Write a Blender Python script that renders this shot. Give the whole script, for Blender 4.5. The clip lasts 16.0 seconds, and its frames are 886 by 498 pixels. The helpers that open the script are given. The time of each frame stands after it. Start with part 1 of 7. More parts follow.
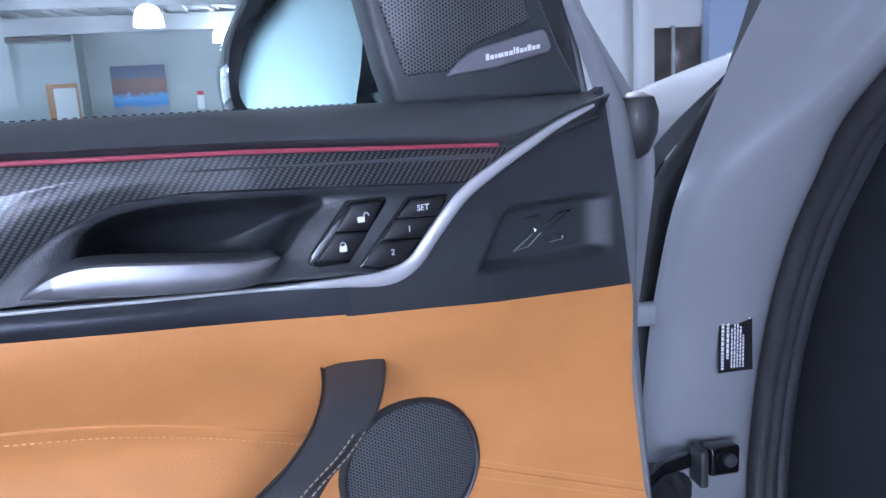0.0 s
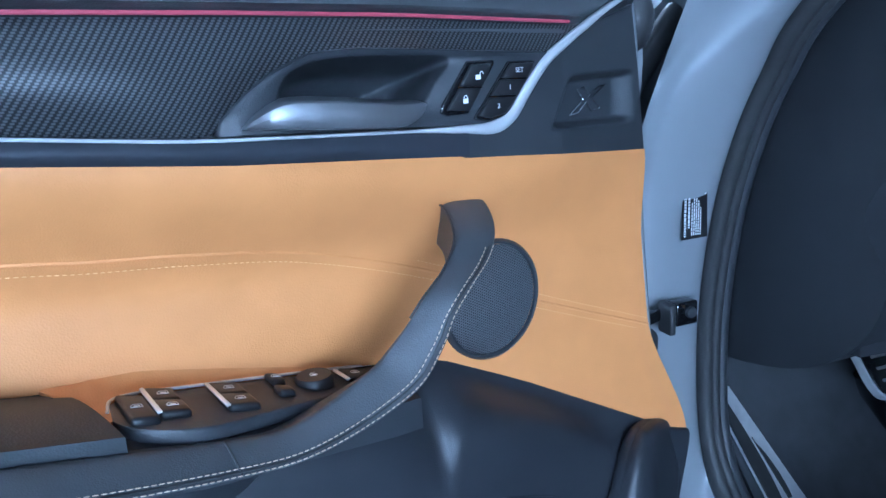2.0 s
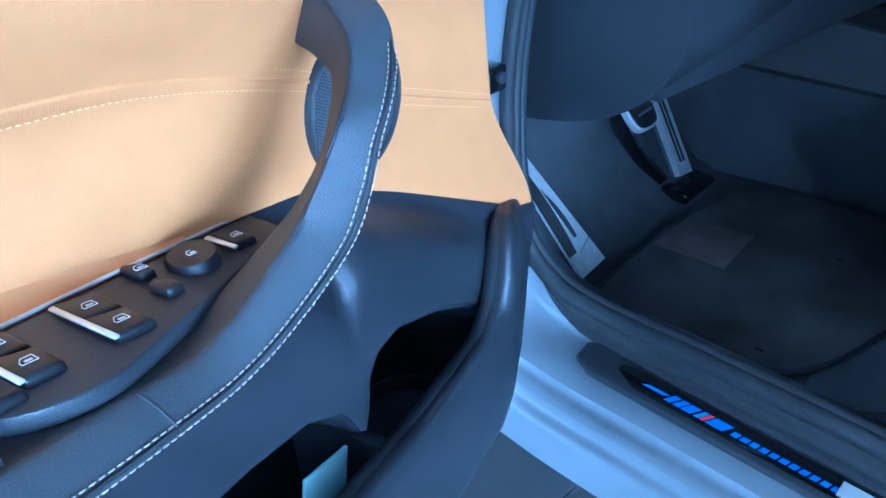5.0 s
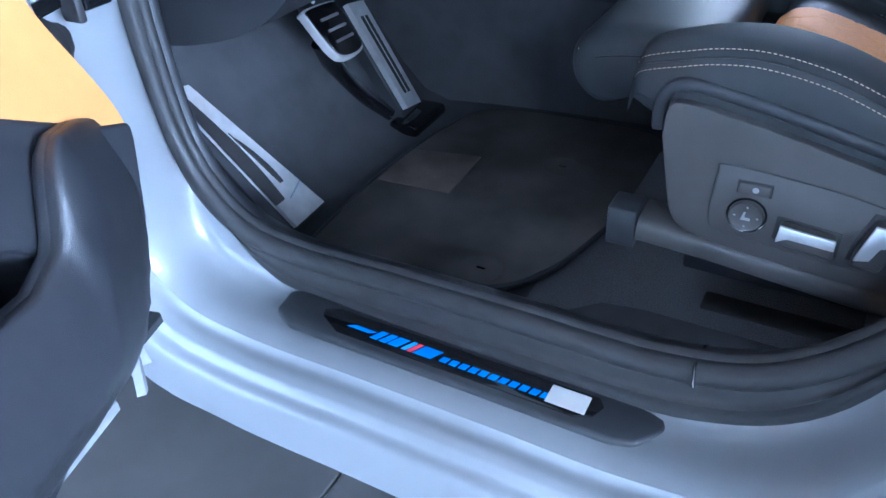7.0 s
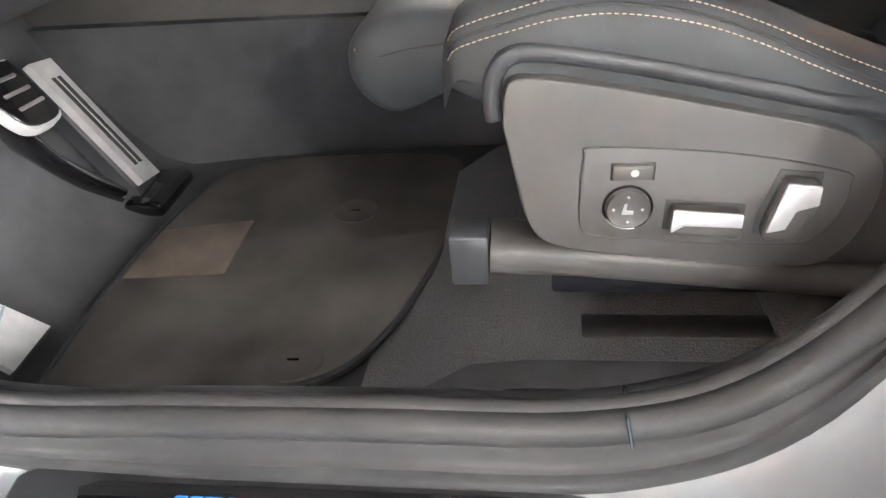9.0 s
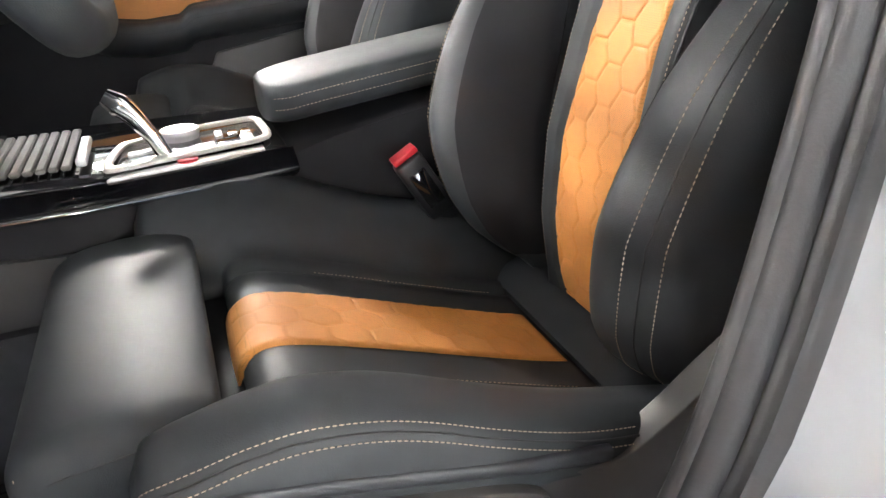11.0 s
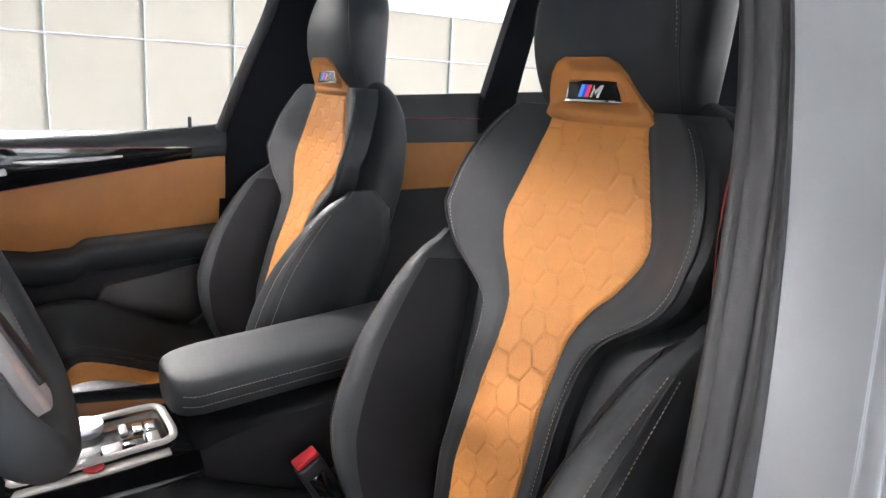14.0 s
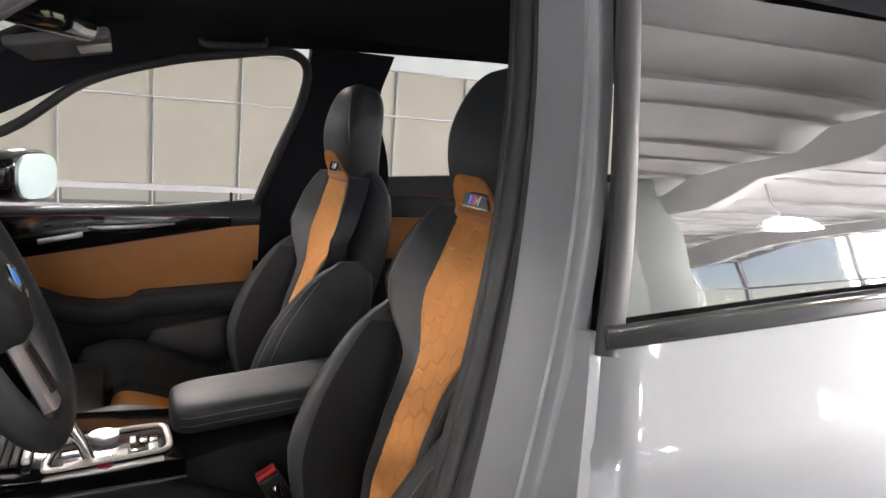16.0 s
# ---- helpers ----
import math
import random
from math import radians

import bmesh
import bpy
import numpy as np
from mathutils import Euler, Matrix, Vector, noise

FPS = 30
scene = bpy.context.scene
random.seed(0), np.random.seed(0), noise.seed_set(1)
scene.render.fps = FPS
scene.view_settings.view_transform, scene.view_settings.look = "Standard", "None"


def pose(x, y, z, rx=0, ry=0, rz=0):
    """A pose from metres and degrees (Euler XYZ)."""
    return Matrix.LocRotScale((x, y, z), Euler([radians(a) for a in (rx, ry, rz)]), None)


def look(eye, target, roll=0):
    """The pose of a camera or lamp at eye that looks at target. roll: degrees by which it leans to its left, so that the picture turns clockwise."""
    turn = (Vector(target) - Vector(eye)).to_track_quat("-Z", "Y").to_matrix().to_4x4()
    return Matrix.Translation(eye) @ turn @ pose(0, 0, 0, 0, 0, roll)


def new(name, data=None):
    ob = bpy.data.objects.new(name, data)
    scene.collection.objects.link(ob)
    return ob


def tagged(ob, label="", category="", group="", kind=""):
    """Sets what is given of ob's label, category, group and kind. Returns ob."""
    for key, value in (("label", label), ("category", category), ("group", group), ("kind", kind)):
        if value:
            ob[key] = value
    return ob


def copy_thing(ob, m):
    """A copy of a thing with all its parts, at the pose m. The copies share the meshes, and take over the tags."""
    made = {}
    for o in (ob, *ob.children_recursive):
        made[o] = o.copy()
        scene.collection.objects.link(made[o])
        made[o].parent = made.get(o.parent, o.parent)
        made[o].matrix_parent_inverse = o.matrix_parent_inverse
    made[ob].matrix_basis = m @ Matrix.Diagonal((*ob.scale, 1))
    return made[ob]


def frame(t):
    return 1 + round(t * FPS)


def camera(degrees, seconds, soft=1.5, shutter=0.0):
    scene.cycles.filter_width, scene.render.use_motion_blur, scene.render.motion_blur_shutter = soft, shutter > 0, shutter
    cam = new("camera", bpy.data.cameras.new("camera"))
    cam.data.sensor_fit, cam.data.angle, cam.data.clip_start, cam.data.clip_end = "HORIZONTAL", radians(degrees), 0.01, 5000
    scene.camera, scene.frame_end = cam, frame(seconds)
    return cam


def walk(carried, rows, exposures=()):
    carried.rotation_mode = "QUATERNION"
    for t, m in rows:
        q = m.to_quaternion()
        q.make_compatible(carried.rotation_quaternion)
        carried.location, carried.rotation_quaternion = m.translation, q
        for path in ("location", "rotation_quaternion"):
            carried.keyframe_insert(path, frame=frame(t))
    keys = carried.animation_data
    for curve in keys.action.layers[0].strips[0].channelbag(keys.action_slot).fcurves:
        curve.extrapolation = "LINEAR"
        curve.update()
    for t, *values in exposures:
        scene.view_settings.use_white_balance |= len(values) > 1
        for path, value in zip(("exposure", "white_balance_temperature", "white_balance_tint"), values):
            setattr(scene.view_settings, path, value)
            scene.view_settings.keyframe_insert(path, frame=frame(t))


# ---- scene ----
cam = camera(62.0, 16.0)
PATH = [
    (0, (-1.115, 0.24, 1.06), (-0.787, 2.176, 0.68), -3.3),
    (0.5, (-1.142, 0.221, 1.063), (-0.762, 2.146, 0.675), -3.0),
    (1, (-1.172, 0.202, 1.059), (-0.716, 2.108, 0.66), -2.8),
    (1.5, (-1.205, 0.191, 1.043), (-0.667, 2.068, 0.611), -3.0),
    (2, (-1.272, 0.182, 1.021), (-0.608, 2.001, 0.521), -3.5),
    (2.5, (-1.322, 0.225, 1.029), (-0.496, 1.938, 0.41), -4.0),
    (3, (-1.343, 0.3, 1.018), (-0.355, 1.85, 0.231), -3.8),
    (3.5, (-1.328, 0.328, 1.019), (-0.254, 1.724, 0.072), -3.3),
    (6, (-1.296, 0.291, 1.012), (-0.081, 1.384, -0.14), -3.0),
    (6.5, (-1.23, 0.244, 0.966), (0.067, 1.225, -0.197), -3.2),
    (7, (-1.175, 0.233, 0.912), (0.213, 1.074, -0.257), -3.8),
    (7.5, (-1.122, 0.28, 0.84), (0.333, 0.979, -0.341), -4.6),
    (8, (-1.08, 0.313, 0.786), (0.424, 0.878, -0.405), -5.1),
    (8.5, (-1.062, 0.322, 0.78), (0.498, 0.771, -0.389), -5.6),
    (9, (-1.044, 0.32, 0.814), (0.614, 0.611, -0.266), -5.8),
    (9.5, (-1.004, 0.311, 0.886), (0.722, 0.358, -0.124), -6.2),
    (10, (-0.98, 0.302, 0.917), (0.767, 0.07, -0.027), -5.9),
    (12.5, (-0.968, 0.349, 1.07), (0.688, -0.502, 0.34), 0.6),
    (13, (-0.969, 0.353, 1.104), (0.696, -0.552, 0.464), 1.8),
    (13.5, (-0.969, 0.368, 1.137), (0.699, -0.6, 0.609), 3.0),
    (14, (-0.98, 0.38, 1.177), (0.692, -0.626, 0.739), 3.2),
    (14.5, (-1.008, 0.396, 1.199), (0.671, -0.63, 0.838), 3.5),
    (15, (-1.023, 0.403, 1.208), (0.664, -0.627, 0.906), 3.7),
    (15.5, (-1.086, 0.381, 1.232), (0.657, -0.561, 0.959), 3.9),
    (16, (-1.299, 0.3, 1.262), (0.507, -0.505, 0.962), 4.3),
]
# seconds, stops, kelvin, tint
EXPOSURES = [
    (0, -0.05, 4900, 23), (1, -0.05, 4850, 21), (1.5, -0.05, 4650, 13), (2, 0.2, 4100, 6), (2.5, 0.3, 3950, 5), (3, 0.45, 3800, 4), (3.5, 0.6, 3600, 0), (6, 1.02, 3400, 4), (6.5, 1.15, 3800, 9),
    (7, 1.47, 4400, 11), (7.5, 1.75, 5500, 13), (8, 2.2, 6500, 15), (9, 2.85, 6600, 14), (9.5, 3.2, 6600, 12), (10, 2.9, 6500, 12), (12.5, 2.02, 6300, 15), (13.5, 1.68, 6200, 15), (14.5, 1.46, 6200, 17), (15.5, 1.12, 6400, 17), (16, 0.72, 6600, 18),
]
walk(cam, [(t, look(eye, target, roll)) for t, eye, target, roll in PATH], EXPOSURES)
LIGHT_WEST, LIGHT_EAST, LIGHT_SOUTH = 660, 21, 1700

# ---- world and large lights ----
world = bpy.data.worlds.new("sky")
scene.world = world
world.use_nodes = True
wn = world.node_tree
sky = wn.nodes.new("ShaderNodeTexSky")
sky.sky_type = "NISHITA"
sky.sun_disc = False
sky.sun_elevation = radians(40)
sky.sun_rotation = radians(200)
wn.links.new(sky.outputs[0], wn.nodes["Background"].inputs[0])
wn.nodes["Background"].inputs[1].default_value = 0.12


def area_lamp(name, m, w, h, power, colour=(1, 1, 1)):
    data = bpy.data.lights.new(name, "AREA")
    data.shape, data.size, data.size_y, data.energy, data.color = "RECTANGLE", w, h, power, colour
    ob = new(name, data)
    ob.matrix_world = m
    return ob


# daylight in the glazed walls of the showroom
area_lamp("daylight_west", look((-11.6, 10.5, 2.0), (0, 10.5, 2.0)), 22, 3.6, LIGHT_WEST, (0.97, 0.985, 1))
area_lamp("daylight_east", look((9.9, 1, 1.15), (0, 1, 1.15)), 23, 2.2, LIGHT_EAST, (1, 0.98, 0.95))
area_lamp("daylight_south", look((-3.2, -11.6, 2.0), (-3.2, 0, 2.0)), 12, 3.6, LIGHT_SOUTH, (1, 0.99, 0.97))


# ---- materials ----
def mat(name, colour, rough=0.5, metal=0.0, coat=0.0, spec=0.5, grain=None, bump=0.0, spots=0.0, spot_scale=12.0, emit=None):
    """A surface with a base colour, fine grain relief (cells a metre, strength) and soft variation."""
    m = bpy.data.materials.new(name)
    m.use_nodes = True
    nt = m.node_tree
    b = nt.nodes["Principled BSDF"]
    b.inputs["Roughness"].default_value = rough
    b.inputs["Metallic"].default_value = metal
    b.inputs["Coat Weight"].default_value = coat
    b.inputs["Coat Roughness"].default_value = 0.04
    b.inputs["Specular IOR Level"].default_value = spec
    b.inputs["Base Color"].default_value = (*colour, 1)
    tc = nt.nodes.new("ShaderNodeTexCoord")
    if spots:
        n1 = nt.nodes.new("ShaderNodeTexNoise")
        n1.inputs["Scale"].default_value = spot_scale
        n1.inputs["Detail"].default_value = 6
        nt.links.new(tc.outputs["Object"], n1.inputs["Vector"])
        ramp = nt.nodes.new("ShaderNodeMapRange")
        ramp.inputs[1].default_value, ramp.inputs[2].default_value = 0.3, 0.7
        ramp.inputs[3].default_value, ramp.inputs[4].default_value = 1 - spots, 1 + spots
        nt.links.new(n1.outputs["Fac"], ramp.inputs[0])
        mul = nt.nodes.new("ShaderNodeVectorMath")
        mul.operation = "SCALE"
        mul.inputs[0].default_value = colour
        nt.links.new(ramp.outputs[0], mul.inputs["Scale"])
        nt.links.new(mul.outputs[0], b.inputs["Base Color"])
        rr = nt.nodes.new("ShaderNodeMapRange")
        rr.inputs[3].default_value, rr.inputs[4].default_value = max(0.02, rough - 0.08), min(1, rough + 0.08)
        nt.links.new(n1.outputs["Fac"], rr.inputs[0])
        nt.links.new(rr.outputs[0], b.inputs["Roughness"])
    if bump:
        v = nt.nodes.new("ShaderNodeTexVoronoi" if grain[1] == "cells" else "ShaderNodeTexNoise")
        v.inputs["Scale"].default_value = grain[0]
        nt.links.new(tc.outputs["Object"], v.inputs["Vector"])
        bp = nt.nodes.new("ShaderNodeBump")
        bp.inputs["Strength"].default_value = bump
        bp.inputs["Distance"].default_value = 0.0006
        nt.links.new(v.outputs[0], bp.inputs["Height"])
        nt.links.new(bp.outputs[0], b.inputs["Normal"])
    if emit:
        b.inputs["Emission Color"].default_value = (*emit[0], 1)
        b.inputs["Emission Strength"].default_value = emit[1]
    return m


def math_node(nt, op, a, b=None):
    n = nt.nodes.new("ShaderNodeMath")
    n.operation = op
    for k, v in enumerate((a, b)):
        if v is None:
            continue
        if isinstance(v, (int, float)):
            n.inputs[k].default_value = v
        else:
            nt.links.new(v, n.inputs[k])
    return n.outputs[0]


def carbon_material():
    """Twill weave of carbon fibre under clear lacquer."""
    m = mat("carbon_fibre", (0.03, 0.03, 0.033), 0.35, 0.3, coat=1.0)
    nt = m.node_tree
    b = nt.nodes["Principled BSDF"]
    tc = nt.nodes.new("ShaderNodeTexCoord")
    sep = nt.nodes.new("ShaderNodeSeparateXYZ")
    nt.links.new(tc.outputs["Object"], sep.inputs[0])
    # two-by-two twill: strand glints painted as bright dashes that step along the diagonal
    row = math_node(nt, "DIVIDE", math_node(nt, "ADD", sep.outputs[2], math_node(nt, "MULTIPLY", sep.outputs[0], -0.02)), 0.0012)
    shift = math_node(nt, "MULTIPLY", math_node(nt, "FLOOR", row), 0.27)
    a = math_node(nt, "ADD", math_node(nt, "DIVIDE", sep.outputs[0], 0.0032), shift)
    arch = math_node(nt, "SINE", math_node(nt, "MULTIPLY", math_node(nt, "FRACT", a), 3.14159))
    tw = math_node(nt, "GREATER_THAN", arch, 0.62)
    fr = math_node(nt, "MULTIPLY", arch, math_node(nt, "POWER", math_node(nt, "SINE", math_node(nt, "MULTIPLY", math_node(nt, "FRACT", row), 3.14159)), 0.6))
    strand = math_node(nt, "ADD", 0.8, math_node(nt, "MULTIPLY", 0.2, math_node(nt, "SINE", math_node(nt, "MULTIPLY", sep.outputs[2], 18000))))
    mixc = nt.nodes.new("ShaderNodeMixRGB")
    mixc.inputs[1].default_value = (0.008, 0.008, 0.009, 1)
    mixc.inputs[2].default_value = (0.12, 0.12, 0.125, 1)
    nt.links.new(math_node(nt, "MULTIPLY", math_node(nt, "MULTIPLY", tw, fr), strand), mixc.inputs[0])
    nt.links.new(mixc.outputs[0], b.inputs["Base Color"])
    return m


def grille_material(pitch=0.0017):
    """Perforated speaker cover: rows of fine holes."""
    m = mat("speaker_mesh", (0.05, 0.05, 0.055), 0.45, 0.2)
    nt = m.node_tree
    b = nt.nodes["Principled BSDF"]
    tc = nt.nodes.new("ShaderNodeTexCoord")
    sep = nt.nodes.new("ShaderNodeSeparateXYZ")
    nt.links.new(tc.outputs["Object"], sep.inputs[0])
    k = 2 * math.pi / pitch
    x, z = math_node(nt, "MULTIPLY", sep.outputs[0], k), math_node(nt, "MULTIPLY", sep.outputs[2], k)
    waves = None
    for ang in (0, 60, 120):
        w = math_node(nt, "COSINE", math_node(nt, "ADD", math_node(nt, "MULTIPLY", x, math.cos(radians(ang))), math_node(nt, "MULTIPLY", z, math.sin(radians(ang)))))
        waves = w if waves is None else math_node(nt, "ADD", waves, w)
    hole = math_node(nt, "GREATER_THAN", waves, 0.35)
    mixc = nt.nodes.new("ShaderNodeMixRGB")
    mixc.inputs[1].default_value = (0.10, 0.10, 0.105, 1)
    mixc.inputs[2].default_value = (0.006, 0.006, 0.007, 1)
    nt.links.new(hole, mixc.inputs[0])
    nt.links.new(mixc.outputs[0], b.inputs["Base Color"])
    return m


def glass_material(name, tint=(0.93, 0.96, 0.95), rough=0.0):
    m = bpy.data.materials.new(name)
    m.use_nodes = True
    b = m.node_tree.nodes["Principled BSDF"]
    b.inputs["Base Color"].default_value = (*tint, 1)
    b.inputs["Transmission Weight"].default_value = 1
    b.inputs["Roughness"].default_value = rough
    b.inputs["IOR"].default_value = 1.45
    return m


def paint_material():
    """Pale grey car paint: solid grey with fine flakes under clear coat."""
    m = mat("grey_paint", PAINT, 0.38, 0.10, coat=0.7)
    nt = m.node_tree
    b = nt.nodes["Principled BSDF"]
    tc = nt.nodes.new("ShaderNodeTexCoord")
    n = nt.nodes.new("ShaderNodeTexNoise")
    n.inputs["Scale"].default_value = 1400
    nt.links.new(tc.outputs["Object"], n.inputs["Vector"])
    bp = nt.nodes.new("ShaderNodeBump")
    bp.inputs["Strength"].default_value = 0.05
    bp.inputs["Distance"].default_value = 0.0004
    nt.links.new(n.outputs[0], bp.inputs["Height"])
    nt.links.new(bp.outputs[0], b.inputs["Normal"])
    return m


def perforated(name, colour, rough, pitch):
    """Leather with staggered rows of fine pinholes and soft variation."""
    m = mat(name, colour, rough, grain=(900, "cells"), bump=0.2)
    nt = m.node_tree
    b = nt.nodes["Principled BSDF"]
    tc = nt.nodes.new("ShaderNodeTexCoord")
    sep = nt.nodes.new("ShaderNodeSeparateXYZ")
    nt.links.new(tc.outputs["Object"], sep.inputs[0])
    k = 2 * math.pi / pitch
    # the panels run up the back and along the cushion: both directions share one measure
    run = math_node(nt, "ADD", sep.outputs[1], sep.outputs[2])
    x, r = math_node(nt, "MULTIPLY", sep.outputs[0], k), math_node(nt, "MULTIPLY", run, k)
    dots = math_node(nt, "MULTIPLY", math_node(nt, "COSINE", x), math_node(nt, "COSINE", r))
    hole = math_node(nt, "GREATER_THAN", dots, 0.62)
    n1 = nt.nodes.new("ShaderNodeTexNoise")
    n1.inputs["Scale"].default_value = 30
    n1.inputs["Detail"].default_value = 5
    nt.links.new(tc.outputs["Object"], n1.inputs["Vector"])
    shade = math_node(nt, "MULTIPLY", math_node(nt, "ADD", 0.90, math_node(nt, "MULTIPLY", n1.outputs[0], 0.2)), math_node(nt, "SUBTRACT", 1.0, math_node(nt, "MULTIPLY", hole, 0.42)))
    mul = nt.nodes.new("ShaderNodeVectorMath")
    mul.operation = "SCALE"
    mul.inputs[0].default_value = colour
    nt.links.new(shade, mul.inputs["Scale"])
    nt.links.new(mul.outputs[0], b.inputs["Base Color"])
    return m


PAINT = (0.238, 0.248, 0.265)
paint = paint_material()
leather = mat("black_leather", (0.033, 0.037, 0.040), 0.52, spec=0.38, grain=(900, "cells"), bump=0.13, spots=0.12, spot_scale=30)
# black leather again, darkened in colour for sides that catch little light
leather_side = mat("shaded_side_leather", (0.015, 0.015, 0.017), 0.65, spec=0.22, grain=(1100, "cells"), bump=0.25, spots=0.1, spot_scale=25)
tan = mat("tan_leather", (0.56, 0.245, 0.072), 0.45, grain=(1000, "cells"), bump=0.22, spots=0.06, spot_scale=25)
tan_quilt = perforated("tan_perforated_leather", (0.74, 0.315, 0.078), 0.60, 0.0024)
plastic = mat("black_grained_plastic", (0.032, 0.034, 0.038), 0.44, grain=(1300, "cells"), bump=0.2, spots=0.1, spot_scale=20)
shell_plastic = mat("moulded_black_plastic", (0.021, 0.022, 0.026), 0.40, grain=(1300, "cells"), bump=0.15, spots=0.08, spot_scale=20)
soft_black = mat("soft_black_panel", (0.028, 0.029, 0.033), 0.6, spec=0.3, grain=(1300, "cells"), bump=0.15, spots=0.1, spot_scale=20)
grey_plastic = mat("dark_grey_plastic", (0.068, 0.065, 0.063), 0.42, grain=(1500, "cells"), bump=0.15, spots=0.08, spot_scale=25)
mark_blue = mat("pale_blue_mark", (0.30, 0.42, 0.50), 0.4)
band_plastic = mat("satin_anthracite_trim", (0.035, 0.037, 0.045), 0.35, 0.3, spots=0.06, spot_scale=30)
button_plastic = mat("button_plastic", (0.014, 0.014, 0.015), 0.38, spots=0.1, spot_scale=80)
gloss = mat("gloss_black", (0.006, 0.006, 0.007), 0.08, coat=1.0)
satin = mat("satin_chrome", (0.74, 0.74, 0.76), 0.32, 0.6, spots=0.05, spot_scale=60)
bright = mat("bright_chrome", (0.85, 0.85, 0.86), 0.12, 1.0)
steel = mat("pedal_steel", (0.70, 0.71, 0.72), 0.38, 0.6, spots=0.12, spot_scale=50)
carbon = carbon_material()
mesh_grille = grille_material()
rubber = mat("black_rubber", (0.027, 0.027, 0.028), 0.52, grain=(500, "noise"), bump=0.2, spots=0.15, spot_scale=30)
carpet = mat("charcoal_carpet", (0.072, 0.074, 0.079), 0.95, spec=0.1, grain=(1300, "noise"), bump=1.0, spots=0.14, spot_scale=26)
loop_pile = mat("loop_pile_carpet", (0.120, 0.124, 0.130), 0.95, spec=0.1, grain=(620, "cells"), bump=0.9, spots=0.40, spot_scale=800)
mat_pile = mat("velour_mat", (0.082, 0.078, 0.073), 0.95, spec=0.1, grain=(1800, "noise"), bump=0.9, spots=0.35, spot_scale=11)
red_line = mat("red_light_strip", (0.30, 0.055, 0.08), 0.35)
teal_paper = mat("pale_teal_paper", (0.45, 0.62, 0.60), 0.6, spots=0.05, spot_scale=40)
belt_soft = mat("soft_grained_roll", (0.052, 0.054, 0.058), 0.5, grain=(1100, "cells"), bump=0.2, spots=0.1, spot_scale=25)
lever_satin = mat("brushed_lever_metal", (0.29, 0.29, 0.305), 0.36, 0.85, spots=0.06, spot_scale=60)
badge_grey = mat("satin_badge_grey", (0.17, 0.17, 0.19), 0.38, 0.3, spots=0.05, spot_scale=60)
yellow_print = mat("yellow_print", (0.7, 0.5, 0.06), 0.5)
thread = mat("cream_thread", (0.52, 0.41, 0.30), 0.75)
thread_tan = mat("tan_thread", (0.72, 0.42, 0.17), 0.7)
white_print = mat("white_print", (0.75, 0.75, 0.76), 0.5)
blue_light = mat("blue_lit_letters", (0.02, 0.16, 0.5), 0.4, emit=((0.02, 0.22, 0.8), 0.14))
mark_grey = mat("pale_grey_print", (0.32, 0.32, 0.33), 0.5)
red_plastic = mat("red_plastic", (0.55, 0.02, 0.03), 0.35)
black_label = mat("black_label", (0.01, 0.01, 0.011), 0.3)
white_label = mat("white_label", (0.72, 0.72, 0.70), 0.45)
window_glass = glass_material("window_glass")
green_glass = glass_material("green_tinted_glass", (0.80, 0.91, 0.88))
dark_glass = mat("privacy_glass", (0.012, 0.012, 0.013), 0.01, coat=1.0, spec=1.0)
dark_glass.node_tree.nodes["Principled BSDF"].inputs["IOR"].default_value = 2.15
mirror_glass = mat("mirror_glass", (0.74, 0.90, 0.91), 0.3, 1.0)
headliner_cloth = mat("black_headliner", (0.012, 0.0125, 0.016), 0.9, spec=0.15, grain=(900, "noise"), bump=0.4, spots=0.1, spot_scale=20)
# one white wall paint twice: a lit copy and a copy dimmed in colour
bright_wall = mat("lit_white_paint", (0.74, 0.77, 0.75), 0.65, grain=(60, "noise"), bump=0.1, spots=0.03, spot_scale=1.5)
white_wall = mat("dimmed_white_paint", (0.38, 0.42, 0.405), 0.7, grain=(60, "noise"), bump=0.1, spots=0.03, spot_scale=1.5)
blue_wall = mat("pale_blue_wall", (0.42, 0.52, 0.68), 0.7, spots=0.03, spot_scale=1.5)
ceiling_paint = mat("white_deck_paint", (0.60, 0.60, 0.595), 0.7, spots=0.12, spot_scale=1.2)
frame_paint = mat("grey_mullion_paint", (0.42, 0.42, 0.43), 0.5, spots=0.04, spot_scale=5)
wood = mat("honey_wood", (0.42, 0.22, 0.09), 0.5, spots=0.2, spot_scale=9)
tile = mat("grey_floor_tile", (0.12, 0.118, 0.115), 0.3, spots=0.12, spot_scale=7)
grout = mat("pale_grout", (0.42, 0.42, 0.40), 0.8)


def shade_material():
    """Cream roller blind that lets light through."""
    m = bpy.data.materials.new("cream_blind")
    m.use_nodes = True
    nt = m.node_tree
    nt.nodes.remove(nt.nodes["Principled BSDF"])
    d, t, mix = nt.nodes.new("ShaderNodeBsdfDiffuse"), nt.nodes.new("ShaderNodeBsdfTranslucent"), nt.nodes.new("ShaderNodeMixShader")
    d.inputs[0].default_value = t.inputs[0].default_value = (0.61, 0.585, 0.51, 1)
    mix.inputs[0].default_value = 0.6
    nt.links.new(d.outputs[0], mix.inputs[1])
    nt.links.new(t.outputs[0], mix.inputs[2])
    nt.links.new(mix.outputs[0], nt.nodes["Material Output"].inputs[0])
    return m


blind = shade_material()


